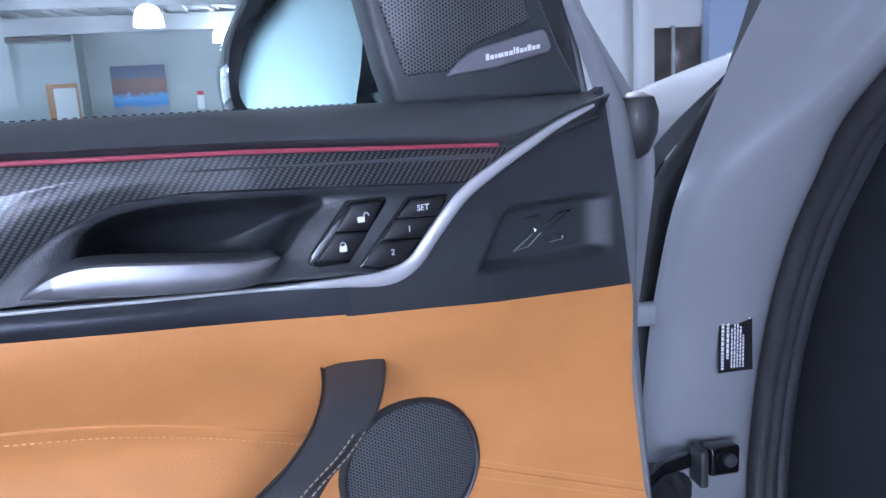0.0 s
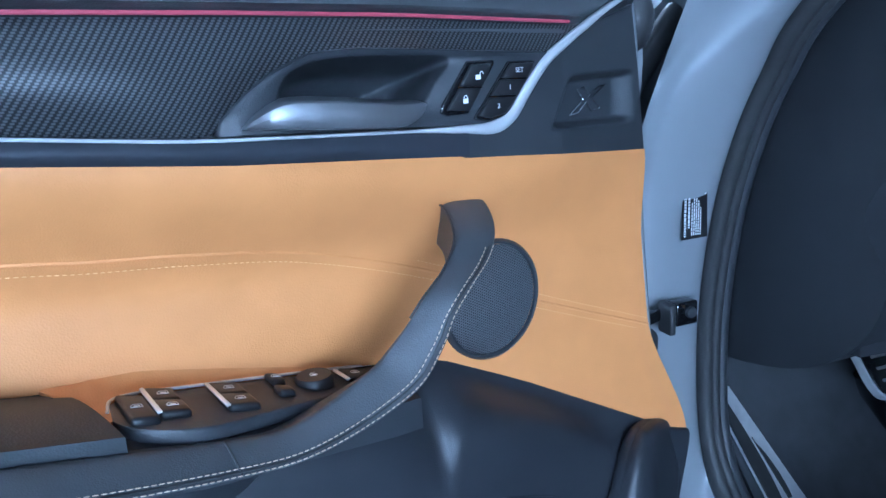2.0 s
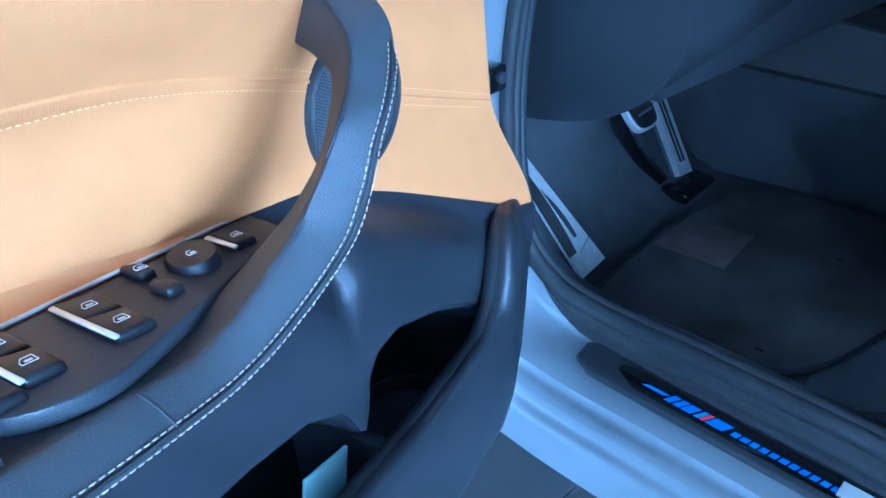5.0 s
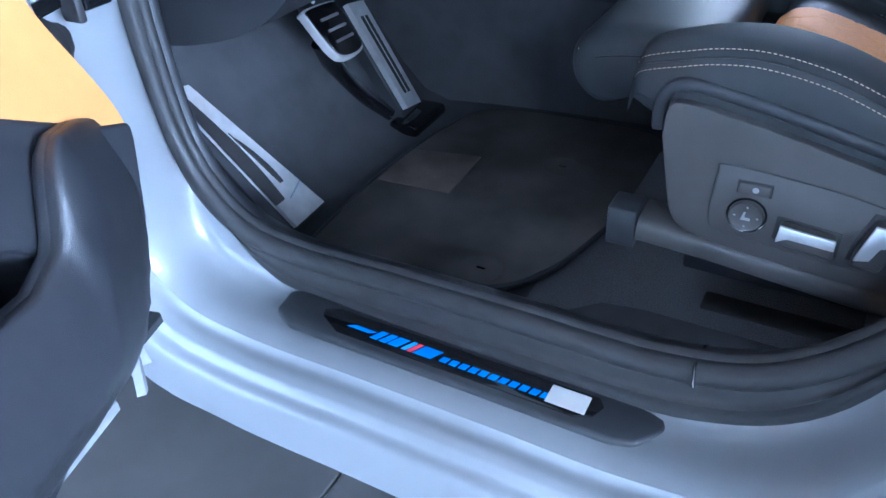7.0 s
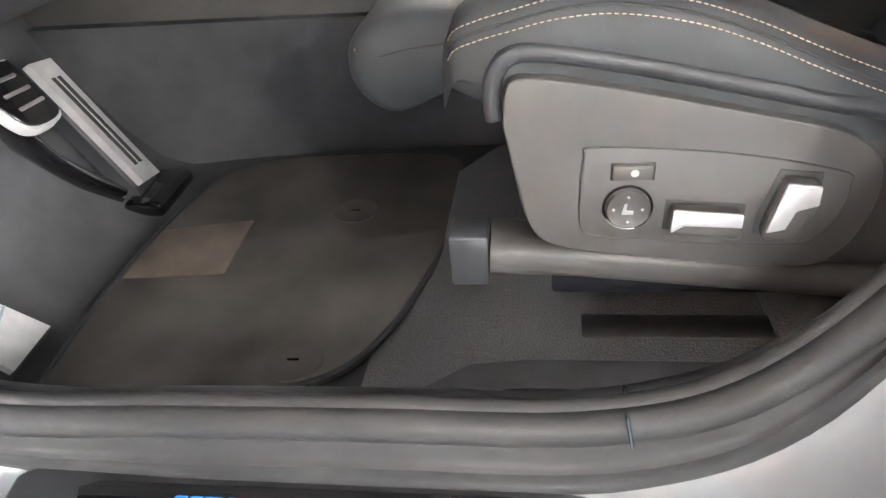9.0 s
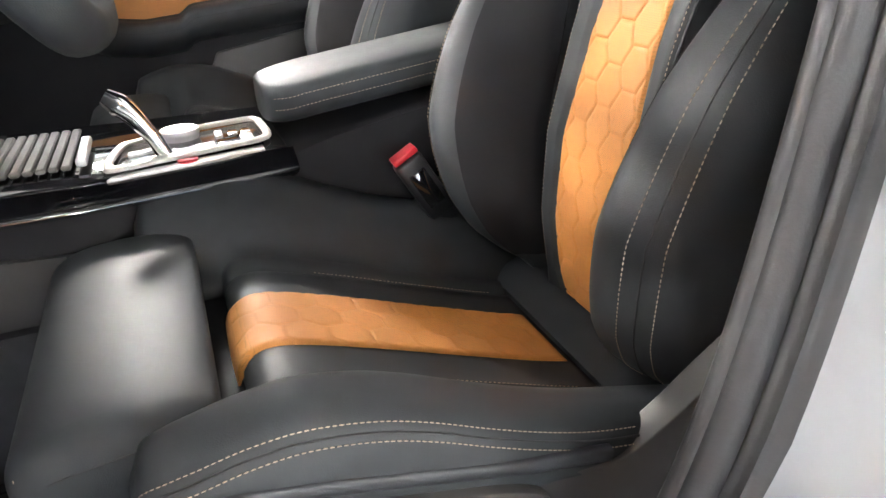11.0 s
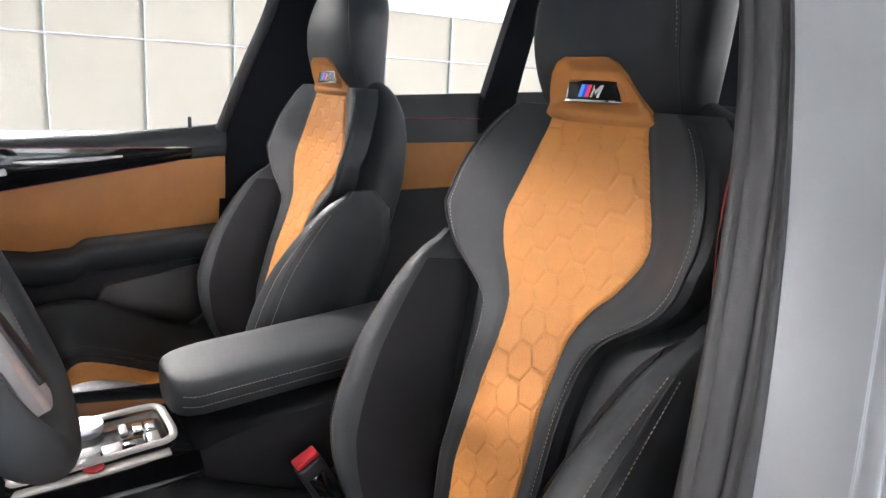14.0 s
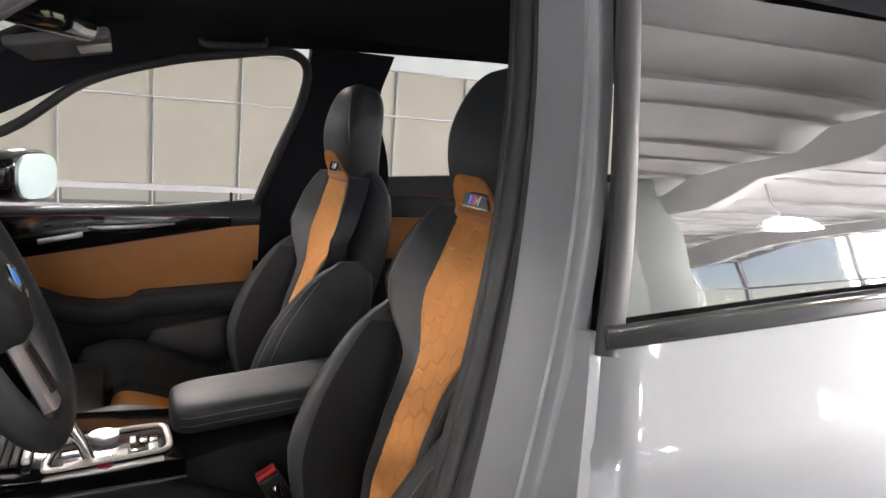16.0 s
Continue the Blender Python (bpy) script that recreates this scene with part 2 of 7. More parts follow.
# ---- shape helpers ----
def part(name, bm, material, parent=None, label="", smooth=45):
    """One mesh object from a bmesh, under its thing or part."""
    bmesh.ops.recalc_face_normals(bm, faces=bm.faces[:])
    me = bpy.data.meshes.new(name)
    bm.to_mesh(me)
    bm.free()
    me.materials.append(material)
    if smooth:
        me.polygons.foreach_set("use_smooth", [True] * len(me.polygons))
        me.set_sharp_from_angle(angle=radians(smooth))
    ob = new(name, me)
    if parent:
        ob.parent = parent
    return tagged(ob, label)


def thing(name, label, category, m=None, group="", kind=""):
    ob = new(name)
    ob.empty_display_size = 0.05
    if m:
        ob.matrix_world = m
    return tagged(ob, label, category, group, kind)


def curve(pts, n):
    """n points on a smooth line through pts."""
    p = [np.array(q, float) for q in pts]
    p = [2 * p[0] - p[1]] + p + [2 * p[-1] - p[-2]]
    out = []
    for k in range(n):
        s = k / (n - 1) * (len(p) - 3)
        i = min(int(s), len(p) - 4)
        t = s - i
        a, b, c, d = p[i:i + 4]
        out.append(0.5 * (2 * b + (c - a) * t + (2 * a - 5 * b + 4 * c - d) * t * t + (3 * b - a - 3 * c + d) * t ** 3))
    return out


def interp(x, xs, ys):
    return float(np.interp(x, xs, ys))


def loft(rings, cap=True, closed=True):
    """Skin over rings with equal numbers of points."""
    bm = bmesh.new()
    vs = [[bm.verts.new(tuple(map(float, p))) for p in r] for r in rings]
    m = len(vs[0])
    for a, b in zip(vs, vs[1:]):
        for i in range(m if closed else m - 1):
            j = (i + 1) % m
            bm.faces.new((a[i], a[j], b[j], b[i]))
    if cap and closed:
        bm.faces.new(vs[0][::-1])
        bm.faces.new(vs[-1])
    return bm


def sheet(f, nu, nv, back):
    """A curved panel f(s, t), s and t from 0 to 1, given thickness by the vector back."""
    bm = bmesh.new()
    back = Vector(back)
    g = [[Vector(f(i / nu, j / nv)) for j in range(nv + 1)] for i in range(nu + 1)]
    F = [[bm.verts.new(v) for v in r] for r in g]
    B = [[bm.verts.new(v + back) for v in r] for r in g]
    for i in range(nu):
        for j in range(nv):
            bm.faces.new((F[i][j], F[i + 1][j], F[i + 1][j + 1], F[i][j + 1]))
            bm.faces.new((B[i][j], B[i][j + 1], B[i + 1][j + 1], B[i + 1][j]))
    for i in range(nu):
        bm.faces.new((F[i][0], B[i][0], B[i + 1][0], F[i + 1][0]))
        bm.faces.new((F[i][nv], F[i + 1][nv], B[i + 1][nv], B[i][nv]))
    for j in range(nv):
        bm.faces.new((F[0][j], F[0][j + 1], B[0][j + 1], B[0][j]))
        bm.faces.new((F[nu][j], B[nu][j], B[nu][j + 1], F[nu][j + 1]))
    return bm


def sweep(path, ring, up=(0, 0, 1), scale=None, cap=True):
    """A section (points (side, up)) carried along a path."""
    path = [Vector(tuple(map(float, p))) for p in path]
    up = Vector(up)
    rings = []
    for i, p in enumerate(path):
        d = (path[min(i + 1, len(path) - 1)] - path[max(i - 1, 0)]).normalized()
        side = d.cross(up).normalized()
        u = side.cross(d).normalized()
        s = scale[i] if scale is not None else 1.0
        s = s if isinstance(s, (tuple, list)) else (s, s)
        r = ring[i] if isinstance(ring[0], list) else ring
        rings.append([p + side * (a * s[0]) + u * (b * s[1]) for a, b in r])
    return loft(rings, cap)


def oval(a, b, n=12, power=2.0):
    out = []
    for k in range(n):
        t = 2 * math.pi * (k + 0.5) / n
        c, s = math.cos(t), math.sin(t)
        out.append((a * math.copysign(abs(c) ** (2 / power), c), b * math.copysign(abs(s) ** (2 / power), s)))
    return out


def prism(outline, place, depth, bevel=0.0, seg=2):
    """A flat outline set in space by place(a, b), drawn out by the vector depth, with rounded edges."""
    bm = bmesh.new()
    front = [bm.verts.new(Vector(place(*p))) for p in outline]
    f = bm.faces.new(front)
    r = bmesh.ops.extrude_face_region(bm, geom=[f])
    bmesh.ops.translate(bm, verts=[v for v in r["geom"] if isinstance(v, bmesh.types.BMVert)], vec=Vector(depth))
    if bevel:
        bmesh.ops.bevel(bm, geom=bm.edges[:], offset=bevel, segments=seg, profile=0.5, affect="EDGES", clamp_overlap=True)
    return bm


def rbox(c, size, bevel=0.004, seg=2, turn=None):
    bm = bmesh.new()
    bmesh.ops.create_cube(bm, size=1)
    bmesh.ops.scale(bm, vec=size, verts=bm.verts)
    if bevel:
        bmesh.ops.bevel(bm, geom=bm.edges[:], offset=bevel, segments=seg, profile=0.5, affect="EDGES", clamp_overlap=True)
    if turn is not None:
        bmesh.ops.transform(bm, matrix=turn, verts=bm.verts)
    bmesh.ops.translate(bm, vec=c, verts=bm.verts)
    return bm


def lathe(profile, m=Matrix(), n=32, cap=True):
    """A turned solid: profile of (radius, height) about local z."""
    rings = [[m @ Vector((r * math.cos(2 * math.pi * k / n), r * math.sin(2 * math.pi * k / n), h)) for k in range(n)] for r, h in profile]
    return loft(rings, cap)


def merge(*bms):
    out = bmesh.new()
    for b in bms:
        me = bpy.data.meshes.new("tmp")
        b.to_mesh(me)
        b.free()
        out.from_mesh(me)
        bpy.data.meshes.remove(me)
    return out


def stitches(path, lift=(0, 0, 0), length=0.0032, gap=0.0016, r=0.0005):
    """A row of small thread stitches along a line."""
    path = [Vector(tuple(map(float, p))) + Vector(lift) for p in path]
    bm = bmesh.new()
    total = [0.0]
    for a, b in zip(path, path[1:]):
        total.append(total[-1] + (b - a).length)

    def at(s):
        i = max(0, min(int(np.searchsorted(total, s)) - 1, len(path) - 2))
        return path[i].lerp(path[i + 1], min(1, max(0, (s - total[i]) / max(1e-6, total[i + 1] - total[i]))))
    s = 0.0
    while s + length < total[-1]:
        a, b = at(s), at(s + length)
        d = (b - a).normalized()
        n1 = d.orthogonal().normalized() * r
        n2 = d.cross(n1).normalized() * r
        ring = lambda p, k: [bm.verts.new(p + n1 * k), bm.verts.new(p + n2 * k), bm.verts.new(p - n1 * k), bm.verts.new(p - n2 * k)]
        rings = [ring(a, 0.5), ring(a.lerp(b, 0.25), 1), ring(a.lerp(b, 0.75), 1), ring(b, 0.5)]
        for p, q in zip(rings, rings[1:]):
            for i in range(4):
                bm.faces.new((p[i], p[(i + 1) % 4], q[(i + 1) % 4], q[i]))
        bm.faces.new(rings[0][::-1])
        bm.faces.new(rings[-1])
        s += length + gap
    return bm


def lettering(text, size, m, material, parent, name="lettering", shear=0.0):
    cu = bpy.data.curves.new("text", "FONT")
    cu.body, cu.size, cu.extrude, cu.align_x, cu.align_y, cu.shear = text, size, 0.00015, "CENTER", "CENTER", shear
    tmp = bpy.data.objects.new("text", cu)
    scene.collection.objects.link(tmp)
    bpy.context.view_layer.update()
    me = bpy.data.meshes.new_from_object(tmp.evaluated_get(bpy.context.evaluated_depsgraph_get()))
    bpy.data.objects.remove(tmp)
    me.materials.clear()
    me.materials.append(material)
    ob = new(name, me)
    ob.parent = parent
    ob.matrix_basis = m
    return ob


def smoothstep(a, b, x):
    t = min(1, max(0, (x - a) / (b - a)))
    return t * t * (3 - 2 * t)


# ---- showroom ----
def plain_box(name, lo, hi, material, label="", kind="structure", bevel=0.0):
    c = [(a + b) / 2 for a, b in zip(lo, hi)]
    ob = part(name, rbox(c, [b - a for a, b in zip(lo, hi)], bevel), material, None, label, smooth=30 if bevel else 0)
    return tagged(ob, kind=kind)


ROOM_W, ROOM_E, ROOM_S, ROOM_N, ROOM_H = -11.0, 9.0, -11.0, 22.0, 3.8
floor = plain_box("floor", (ROOM_W - 0.5, ROOM_S - 0.5, -0.25), (ROOM_E + 0.5, ROOM_N + 0.5, -0.006), grout, "pale grout bed of the tiled showroom floor")
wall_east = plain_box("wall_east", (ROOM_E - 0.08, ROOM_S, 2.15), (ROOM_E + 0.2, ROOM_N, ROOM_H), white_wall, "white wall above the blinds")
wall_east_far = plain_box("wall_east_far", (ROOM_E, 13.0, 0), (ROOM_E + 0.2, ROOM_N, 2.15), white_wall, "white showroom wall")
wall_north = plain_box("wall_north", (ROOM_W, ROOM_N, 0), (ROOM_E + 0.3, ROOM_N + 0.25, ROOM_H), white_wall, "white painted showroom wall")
ceiling = plain_box("ceiling", (ROOM_W - 0.5, ROOM_S - 0.5, ROOM_H), (ROOM_E + 0.5, ROOM_N + 0.5, ROOM_H + 0.2), ceiling_paint, "white painted ceiling deck")


def ceiling_ribs():
    bms = [rbox((x, (ROOM_S + ROOM_N) / 2, ROOM_H - 0.04), (0.12, ROOM_N - ROOM_S, 0.08), 0.01, 1) for x in np.arange(ROOM_W + 0.3, ROOM_E, 0.62)]
    bms += [rbox(((ROOM_W + ROOM_E) / 2, y, ROOM_H - 0.28), (ROOM_E - ROOM_W, 0.16, 0.4), 0.01, 1) for y in np.arange(ROOM_S + 2, ROOM_N, 4.2)]
    return tagged(part("ceiling_beams", merge(*bms), ceiling_paint, None, "white corrugated deck ribs and beams", 30), kind="structure")


ceiling_ribs()


def glazed_wall(name, x0, y0, x1, y1, bays, rows, label, blinds=False):
    """A wall of panes between mullions from (x0, y0) to (x1, y1)."""
    t = thing(name, label, "window wall", kind="structure")
    a, b = Vector((x0, y0, 0)), Vector((x1, y1, 0))
    d = (b - a).normalized()
    yaw = math.atan2(d.y, d.x)
    turn = Matrix.Rotation(yaw, 4, "Z")
    length = (b - a).length
    for k in range(bays + 1):
        p = a + d * (length * k / bays)
        part("mullion", rbox((p.x, p.y, (1.075 if blinds else ROOM_H / 2)), ((0.022 if blinds else 0.09), 0.1, (2.15 if blinds else ROOM_H)), 0.005, 1, turn), (white_wall if blinds else frame_paint), t, smooth=30)
    for z in rows:
        c = (a + b) / 2
        part("transom", rbox((c.x, c.y, z), (length, 0.12, (0.03 if blinds and z > 1 else 0.09)), 0.01, 1, turn), frame_paint, t, smooth=30)
    for k in range(bays):
        p = a + d * (length * (k + 0.5) / bays)
        for z0, z1 in zip(rows, rows[1:]):
            if blinds and z0 > 0.3:
                part("blind", rbox((p.x, p.y, (z0 + z1) / 2), (length / bays - 0.024, 0.012, z1 - z0 - 0.03), 0, 1, turn), blind, t, smooth=0)
            else:
                ob = part("pane", rbox((p.x, p.y, (z0 + z1) / 2), (length / bays - 0.09, 0.012, z1 - z0 - 0.09), 0, 1, turn), window_glass, t, smooth=0)
                ob.visible_shadow = False
    return t


glazed_wall("window_west", ROOM_W, ROOM_N, ROOM_W, ROOM_S, 10, (0.05, 1.3, 2.5, 3.75), "glazed showroom front with grey mullions")
glazed_wall("window_east", ROOM_E, ROOM_S, ROOM_E, 13.0, 22, (0.05, 0.34, 1.5, 2.15), "glazed wall with cream roller blinds drawn down", True)
glazed_wall("window_south", ROOM_W, ROOM_S, ROOM_E, ROOM_S, 8, (0.05, 1.3, 2.5, 3.75), "glazed showroom wall with grey mullions")


def pendant_lamp():
    t = thing("pendant_lamp", "white bell-shaped pendant lamp on a rod", "pendant lamp", group="pendant lamps")
    part("shade", lathe([(0.04, 0.34), (0.10, 0.33), (0.17, 0.28), (0.22, 0.16), (0.24, 0.0), (0.232, 0.0), (0.21, 0.15), (0.16, 0.26), (0.09, 0.31), (0.03, 0.32)], n=28), lamp_shade, t, "frosted white shade")
    part("bulb", lathe([(0.001, 0.01), (0.09, 0.03), (0.14, 0.1), (0.11, 0.19), (0.06, 0.26)], n=16), lamp_bulb, t, "glowing bulb")
    part("rod", lathe([(0.012, 0.33), (0.012, ROOM_H - 2.62)], n=8), frame_paint, t)
    return t


# brown mottle that paints the dim room behind the office panes
office_dark = mat("painted_dim_room", (0.10, 0.085, 0.075), 0.25, spots=0.4, spot_scale=2.5)
lamp_shade = mat("frosted_shade", (0.85, 0.84, 0.8), 0.4, emit=((1, 0.97, 0.9), 30.0))
lamp_bulb = mat("lamp_bulb", (1, 1, 1), 0.4, emit=((1, 0.95, 0.88), 210.0))
first_lamp = pendant_lamp()
first_lamp.matrix_world = pose(-3.55, 13.5, 2.62)
# most of these lamps are unseen, added and placed to light cabin and body
for x, y, z in ((-3.05, 20.0, 2.95), (-9.6, 13.5, 2.62), (3.2, 13.5, 2.62), (-9.6, 7, 2.62), (0.1, 3.4, 2.62), (2.4, 3.6, 2.62), (-8.6, 0.4, 2.62), (-5.2, -2.6, 2.62), (3.2, 0.5, 2.62), (-8.6, -6, 2.62), (-4.75, -5.25, 2.62), (3.2, -6, 2.62)):
    copy_thing(first_lamp, pose(x, y, z))


def car_poster():
    t = thing("poster", "framed photograph of a blue car before a building", "poster")
    part("print", rbox((-5.56, ROOM_N - 0.03, 1.865), (1.42, 0.03, 1.49), 0.004, 1), poster_print, t)
    return t


def poster_material():
    m = mat("poster_print", (0.2, 0.2, 0.25), 0.4)
    nt = m.node_tree
    tc = nt.nodes.new("ShaderNodeTexCoord")
    sep = nt.nodes.new("ShaderNodeSeparateXYZ")
    nt.links.new(tc.outputs["Generated"], sep.inputs[0])
    nz = nt.nodes.new("ShaderNodeTexNoise")
    nz.inputs["Scale"].default_value = 6
    nt.links.new(tc.outputs["Generated"], nz.inputs["Vector"])
    wob = math_node(nt, "ADD", sep.outputs[2], math_node(nt, "MULTIPLY", math_node(nt, "SUBTRACT", nz.outputs[0], 0.5), 0.22))
    ramp = nt.nodes.new("ShaderNodeValToRGB")
    nt.links.new(wob, ramp.inputs[0])
    el = ramp.color_ramp.elements
    el[0].position, el[0].color = 0.0, (0.42, 0.42, 0.44, 1)
    el[1].position, el[1].color = 1.0, (0.10, 0.12, 0.2, 1)
    for p, c in ((0.22, (0.36, 0.36, 0.40, 1)), (0.3, (0.10, 0.28, 0.62, 1)), (0.45, (0.14, 0.36, 0.72, 1)), (0.52, (0.16, 0.08, 0.06, 1)), (0.72, (0.24, 0.13, 0.09, 1)), (0.8, (0.12, 0.13, 0.2, 1))):
        e = el.new(p)
        e.color = c
    nt.links.new(ramp.outputs[0], nt.nodes["Principled BSDF"].inputs["Base Color"])
    return m


poster_print = poster_material()
car_poster()


def wooden_door():
    t = thing("door_1", "honey-coloured wooden door with a frosted glass light", "door", kind="structure")
    y = ROOM_N - 0.05
    part("door_leaf", rbox((-7.46, y, 1.11), (0.92, 0.06, 2.22), 0.005, 1), wood, t)
    part("door_light", rbox((-7.46, y - 0.035, 1.45), (0.56, 0.02, 1.3), 0.003, 1), white_label, t, "frosted glass light")
    return t


wooden_door()
plain_box("soffit_beam", (-8.6, ROOM_N - 0.5, 3.28), (-6.9, ROOM_N - 0.1, 3.42), office_dark, "dark beam under the ceiling")
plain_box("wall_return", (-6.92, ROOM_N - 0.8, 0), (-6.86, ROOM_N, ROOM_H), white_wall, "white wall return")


def call_point():
    t = thing("alarm_box", "small white wall box with a red top", "alarm box")
    part("box_body", rbox((-3.98, ROOM_N - 0.06, 1.55), (0.22, 0.12, 0.38), 0.02, 2), white_label, t)
    part("red_cap", rbox((-3.98, ROOM_N - 0.06, 1.80), (0.16, 0.1, 0.10), 0.02, 2), red_plastic, t, "red cap")
    return t


call_point()

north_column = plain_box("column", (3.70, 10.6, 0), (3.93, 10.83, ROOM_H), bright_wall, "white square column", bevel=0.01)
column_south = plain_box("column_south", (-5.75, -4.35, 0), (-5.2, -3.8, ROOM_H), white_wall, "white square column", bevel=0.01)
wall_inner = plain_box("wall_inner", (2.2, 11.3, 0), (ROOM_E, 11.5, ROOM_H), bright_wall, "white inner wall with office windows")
partition = plain_box("wall_partition", (5.02, 11.0, 0), (ROOM_E, 11.2, ROOM_H), blue_wall, "pale blue partition wall")


def office_windows():
    t = thing("window_office", "dark office windows in white frames on the wall", "window", kind="structure")
    for x, w in ((4.02, 0.16), (4.34, 0.36), (4.80, 0.44)):
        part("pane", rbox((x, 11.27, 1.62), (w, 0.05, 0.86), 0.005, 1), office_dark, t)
        part("jamb", rbox((x + w / 2 + 0.03, 11.26, 1.62), (0.05, 0.08, 0.92), 0.005, 1), white_wall, t)
    return t


office_windows()


# ---- car body ----
car = thing("car", "pale grey sport utility car with its front door open", "car")


def opening():
    """Door opening from the windscreen pillar down the hinge pillar, along the sill and up the centre pillar: x, y, z, and beside it
    the painted profile and the inner trim as (away from the opening, towards the outside) pairs."""
    U = ((0, 0), (-0.006, 0.010), (-0.010, 0.020), (-0.010, 0.034), (0.0, 0.046), (0.06, 0.052), (0.20, 0.040))
    W = ((0, 0), (-0.006, 0.010), (-0.010, 0.020), (-0.010, 0.034), (0.0, 0.046), (0.06, 0.052), (0.17, 0.044))
    V = ((0, 0), (-0.006, 0.010), (-0.010, 0.020), (-0.010, 0.034), (-0.002, 0.044), (0.030, 0.051), (0.085, 0.050))
    A = ((0, 0), (-0.010, 0.012), (-0.014, 0.03), (-0.012, 0.065), (-0.004, 0.088), (0.010, 0.096), (0.02, 0.098))
    S = ((0, 0), (0.026, 0.004), (0.036, 0.02), (0.040, 0.058), (0.052, 0.085), (0.075, 0.108), (0.12, 0.118))
    B = ((0, 0), (0.006, 0.014), (0.014, 0.040), (0.020, 0.058), (0.026, 0.070), (0.032, 0.076), (0.05, 0.077))
    TA = ((-0.012, -0.018), (-0.016, -0.026), (-0.006, -0.036), (0.03, -0.042), (0.10, -0.046), (0.22, -0.046))
    TS = ((-0.010, -0.016), (-0.010, -0.028), (-0.002, -0.040), (0.012, -0.050), (0.045, -0.056), (0.09, -0.06))
    TB = ((-0.010, -0.010), (-0.014, -0.018), (-0.004, -0.026), (0.03, -0.030), (0.07, -0.030), (0.10, -0.028))
    P = [((-0.60, 0.30, 1.42), U, TA), ((-0.665, 0.50, 1.25), W, TA), ((-0.735, 0.678, 1.072), V, TA), ((-0.74, 0.742, 0.99), A, TA), ((-0.742, 0.782, 0.90), A, TA),
         ((-0.744, 0.804, 0.80), A, TA), ((-0.745, 0.812, 0.69), A, TA), ((-0.745, 0.80, 0.575), A, TA), ((-0.745, 0.752, 0.505), S, TS), ((-0.745, 0.68, 0.482), S, TS),
         ((-0.745, 0.55, 0.484), S, TS), ((-0.745, 0.42, 0.486), S, TS), ((-0.745, 0.30, 0.488), S, TS), ((-0.745, 0.215, 0.515), S, TS), ((-0.744, 0.145, 0.59), B, TB),
         ((-0.738, 0.080, 0.72), B, TB), ((-0.722, 0.028, 0.88), B, TB), ((-0.698, -0.018, 1.03), B, TB), ((-0.668, -0.055, 1.17), B, TB), ((-0.622, -0.085, 1.31), B, TB), ((-0.575, -0.105, 1.43), B, TB)]
    n = 130
    line = curve([p for p, _, _ in P], n)
    prof = curve([np.array(q).ravel() for _, q, _ in P], n)
    trim = curve([np.array(q).ravel() for _, _, q in P], n)
    return line, [p.reshape(-1, 2) for p in prof], [p.reshape(-1, 2) for p in trim]


LINE, PROFILE, TRIM = opening()


def outward(i):
    """Direction in the side plane that leads away from the opening."""
    a, b = LINE[max(i - 1, 0)], LINE[min(i + 1, len(LINE) - 1)]
    d = Vector((0, b[1] - a[1], b[2] - a[2])).normalized()
    return Vector((0, -d.z, d.y))


def on_body(i, o, dx):
    p = LINE[i]
    w = outward(i)
    return Vector((p[0] - dx, p[1] + w.y * o, p[2] + w.z * o))


def side_panel():
    rings = []
    for i in range(len(LINE)):
        prof = curve(PROFILE[i], 61)
        sill = smoothstep(0.60, 0.50, LINE[i][2])
        row = []
        for k, (o, dx) in enumerate(prof):
            t = k / 60
            o += sill * (0.006 * smoothstep(0.585, 0.602, t) - 0.005 * smoothstep(0.605, 0.70, t) + 0.008 * smoothstep(0.735, 0.752, t) - 0.006 * smoothstep(0.755, 0.85, t))
            post = smoothstep(88, 96, i)
            dx += post * (0.0035 * math.exp(-((t - 0.56) / 0.035) ** 2) - 0.0030 * math.exp(-((t - 0.68) / 0.04) ** 2) + 0.0030 * math.exp(-((t - 0.82) / 0.04) ** 2))
            row.append(on_body(i, o, dx))
        rings.append(row)
    bm = loft(rings, cap=False, closed=False)
    return bm


part("side_panel", side_panel(), paint, car, "pale grey painted door frame and sill")


def rubber_line(offset, dx, r, i0=0, i1=None):
    pts = [on_body(i, offset, dx) for i in range(i0, i1 or len(LINE))]
    return sweep(pts, oval(r, r * 0.9, 10), up=(1, 0, 0))


part("door_seal", rubber_line(-0.004, -0.006, 0.0115), rubber, car, "black rubber door seal")
part("seal_lip", rubber_line(-0.011, -0.014, 0.0075), rubber, car, "black rubber seal lip")


def strip_reach(i):
    """How far across the painted profile the black strip beside the seal reaches."""
    return interp(i, (0, 52, 58, 64, 78, 84, 90, 97, 103, 110, 116, 129), (0.0, 0.0, 0.20, 0.26, 0.26, 0.20, 0.15, 0.22, 0.22, 0.18, 0.13, 0.10))


def sill_strip():
    rings = []
    for i in range(51, len(LINE)):
        row, prof = [], curve(PROFILE[i], 61)
        for k in range(13):
            t = max(0.002, strip_reach(i)) * k / 12 * 60
            a, f = int(t), t - int(t)
            o, dx = prof[a] * (1 - f) + prof[min(a + 1, 60)] * f
            bead = 0.0035 * math.sin(math.pi * k / 12) ** 0.4 + 0.003 * math.exp(-((k - 7) / 1.3) ** 2)
            row.append(on_body(i, o - bead * 0.8, dx + bead * 0.8))
        rings.append(row)
    return loft(rings, cap=False, closed=False)


part("sill_strip", sill_strip(), rubber, car, "wide black rubber strip beside the door seal")


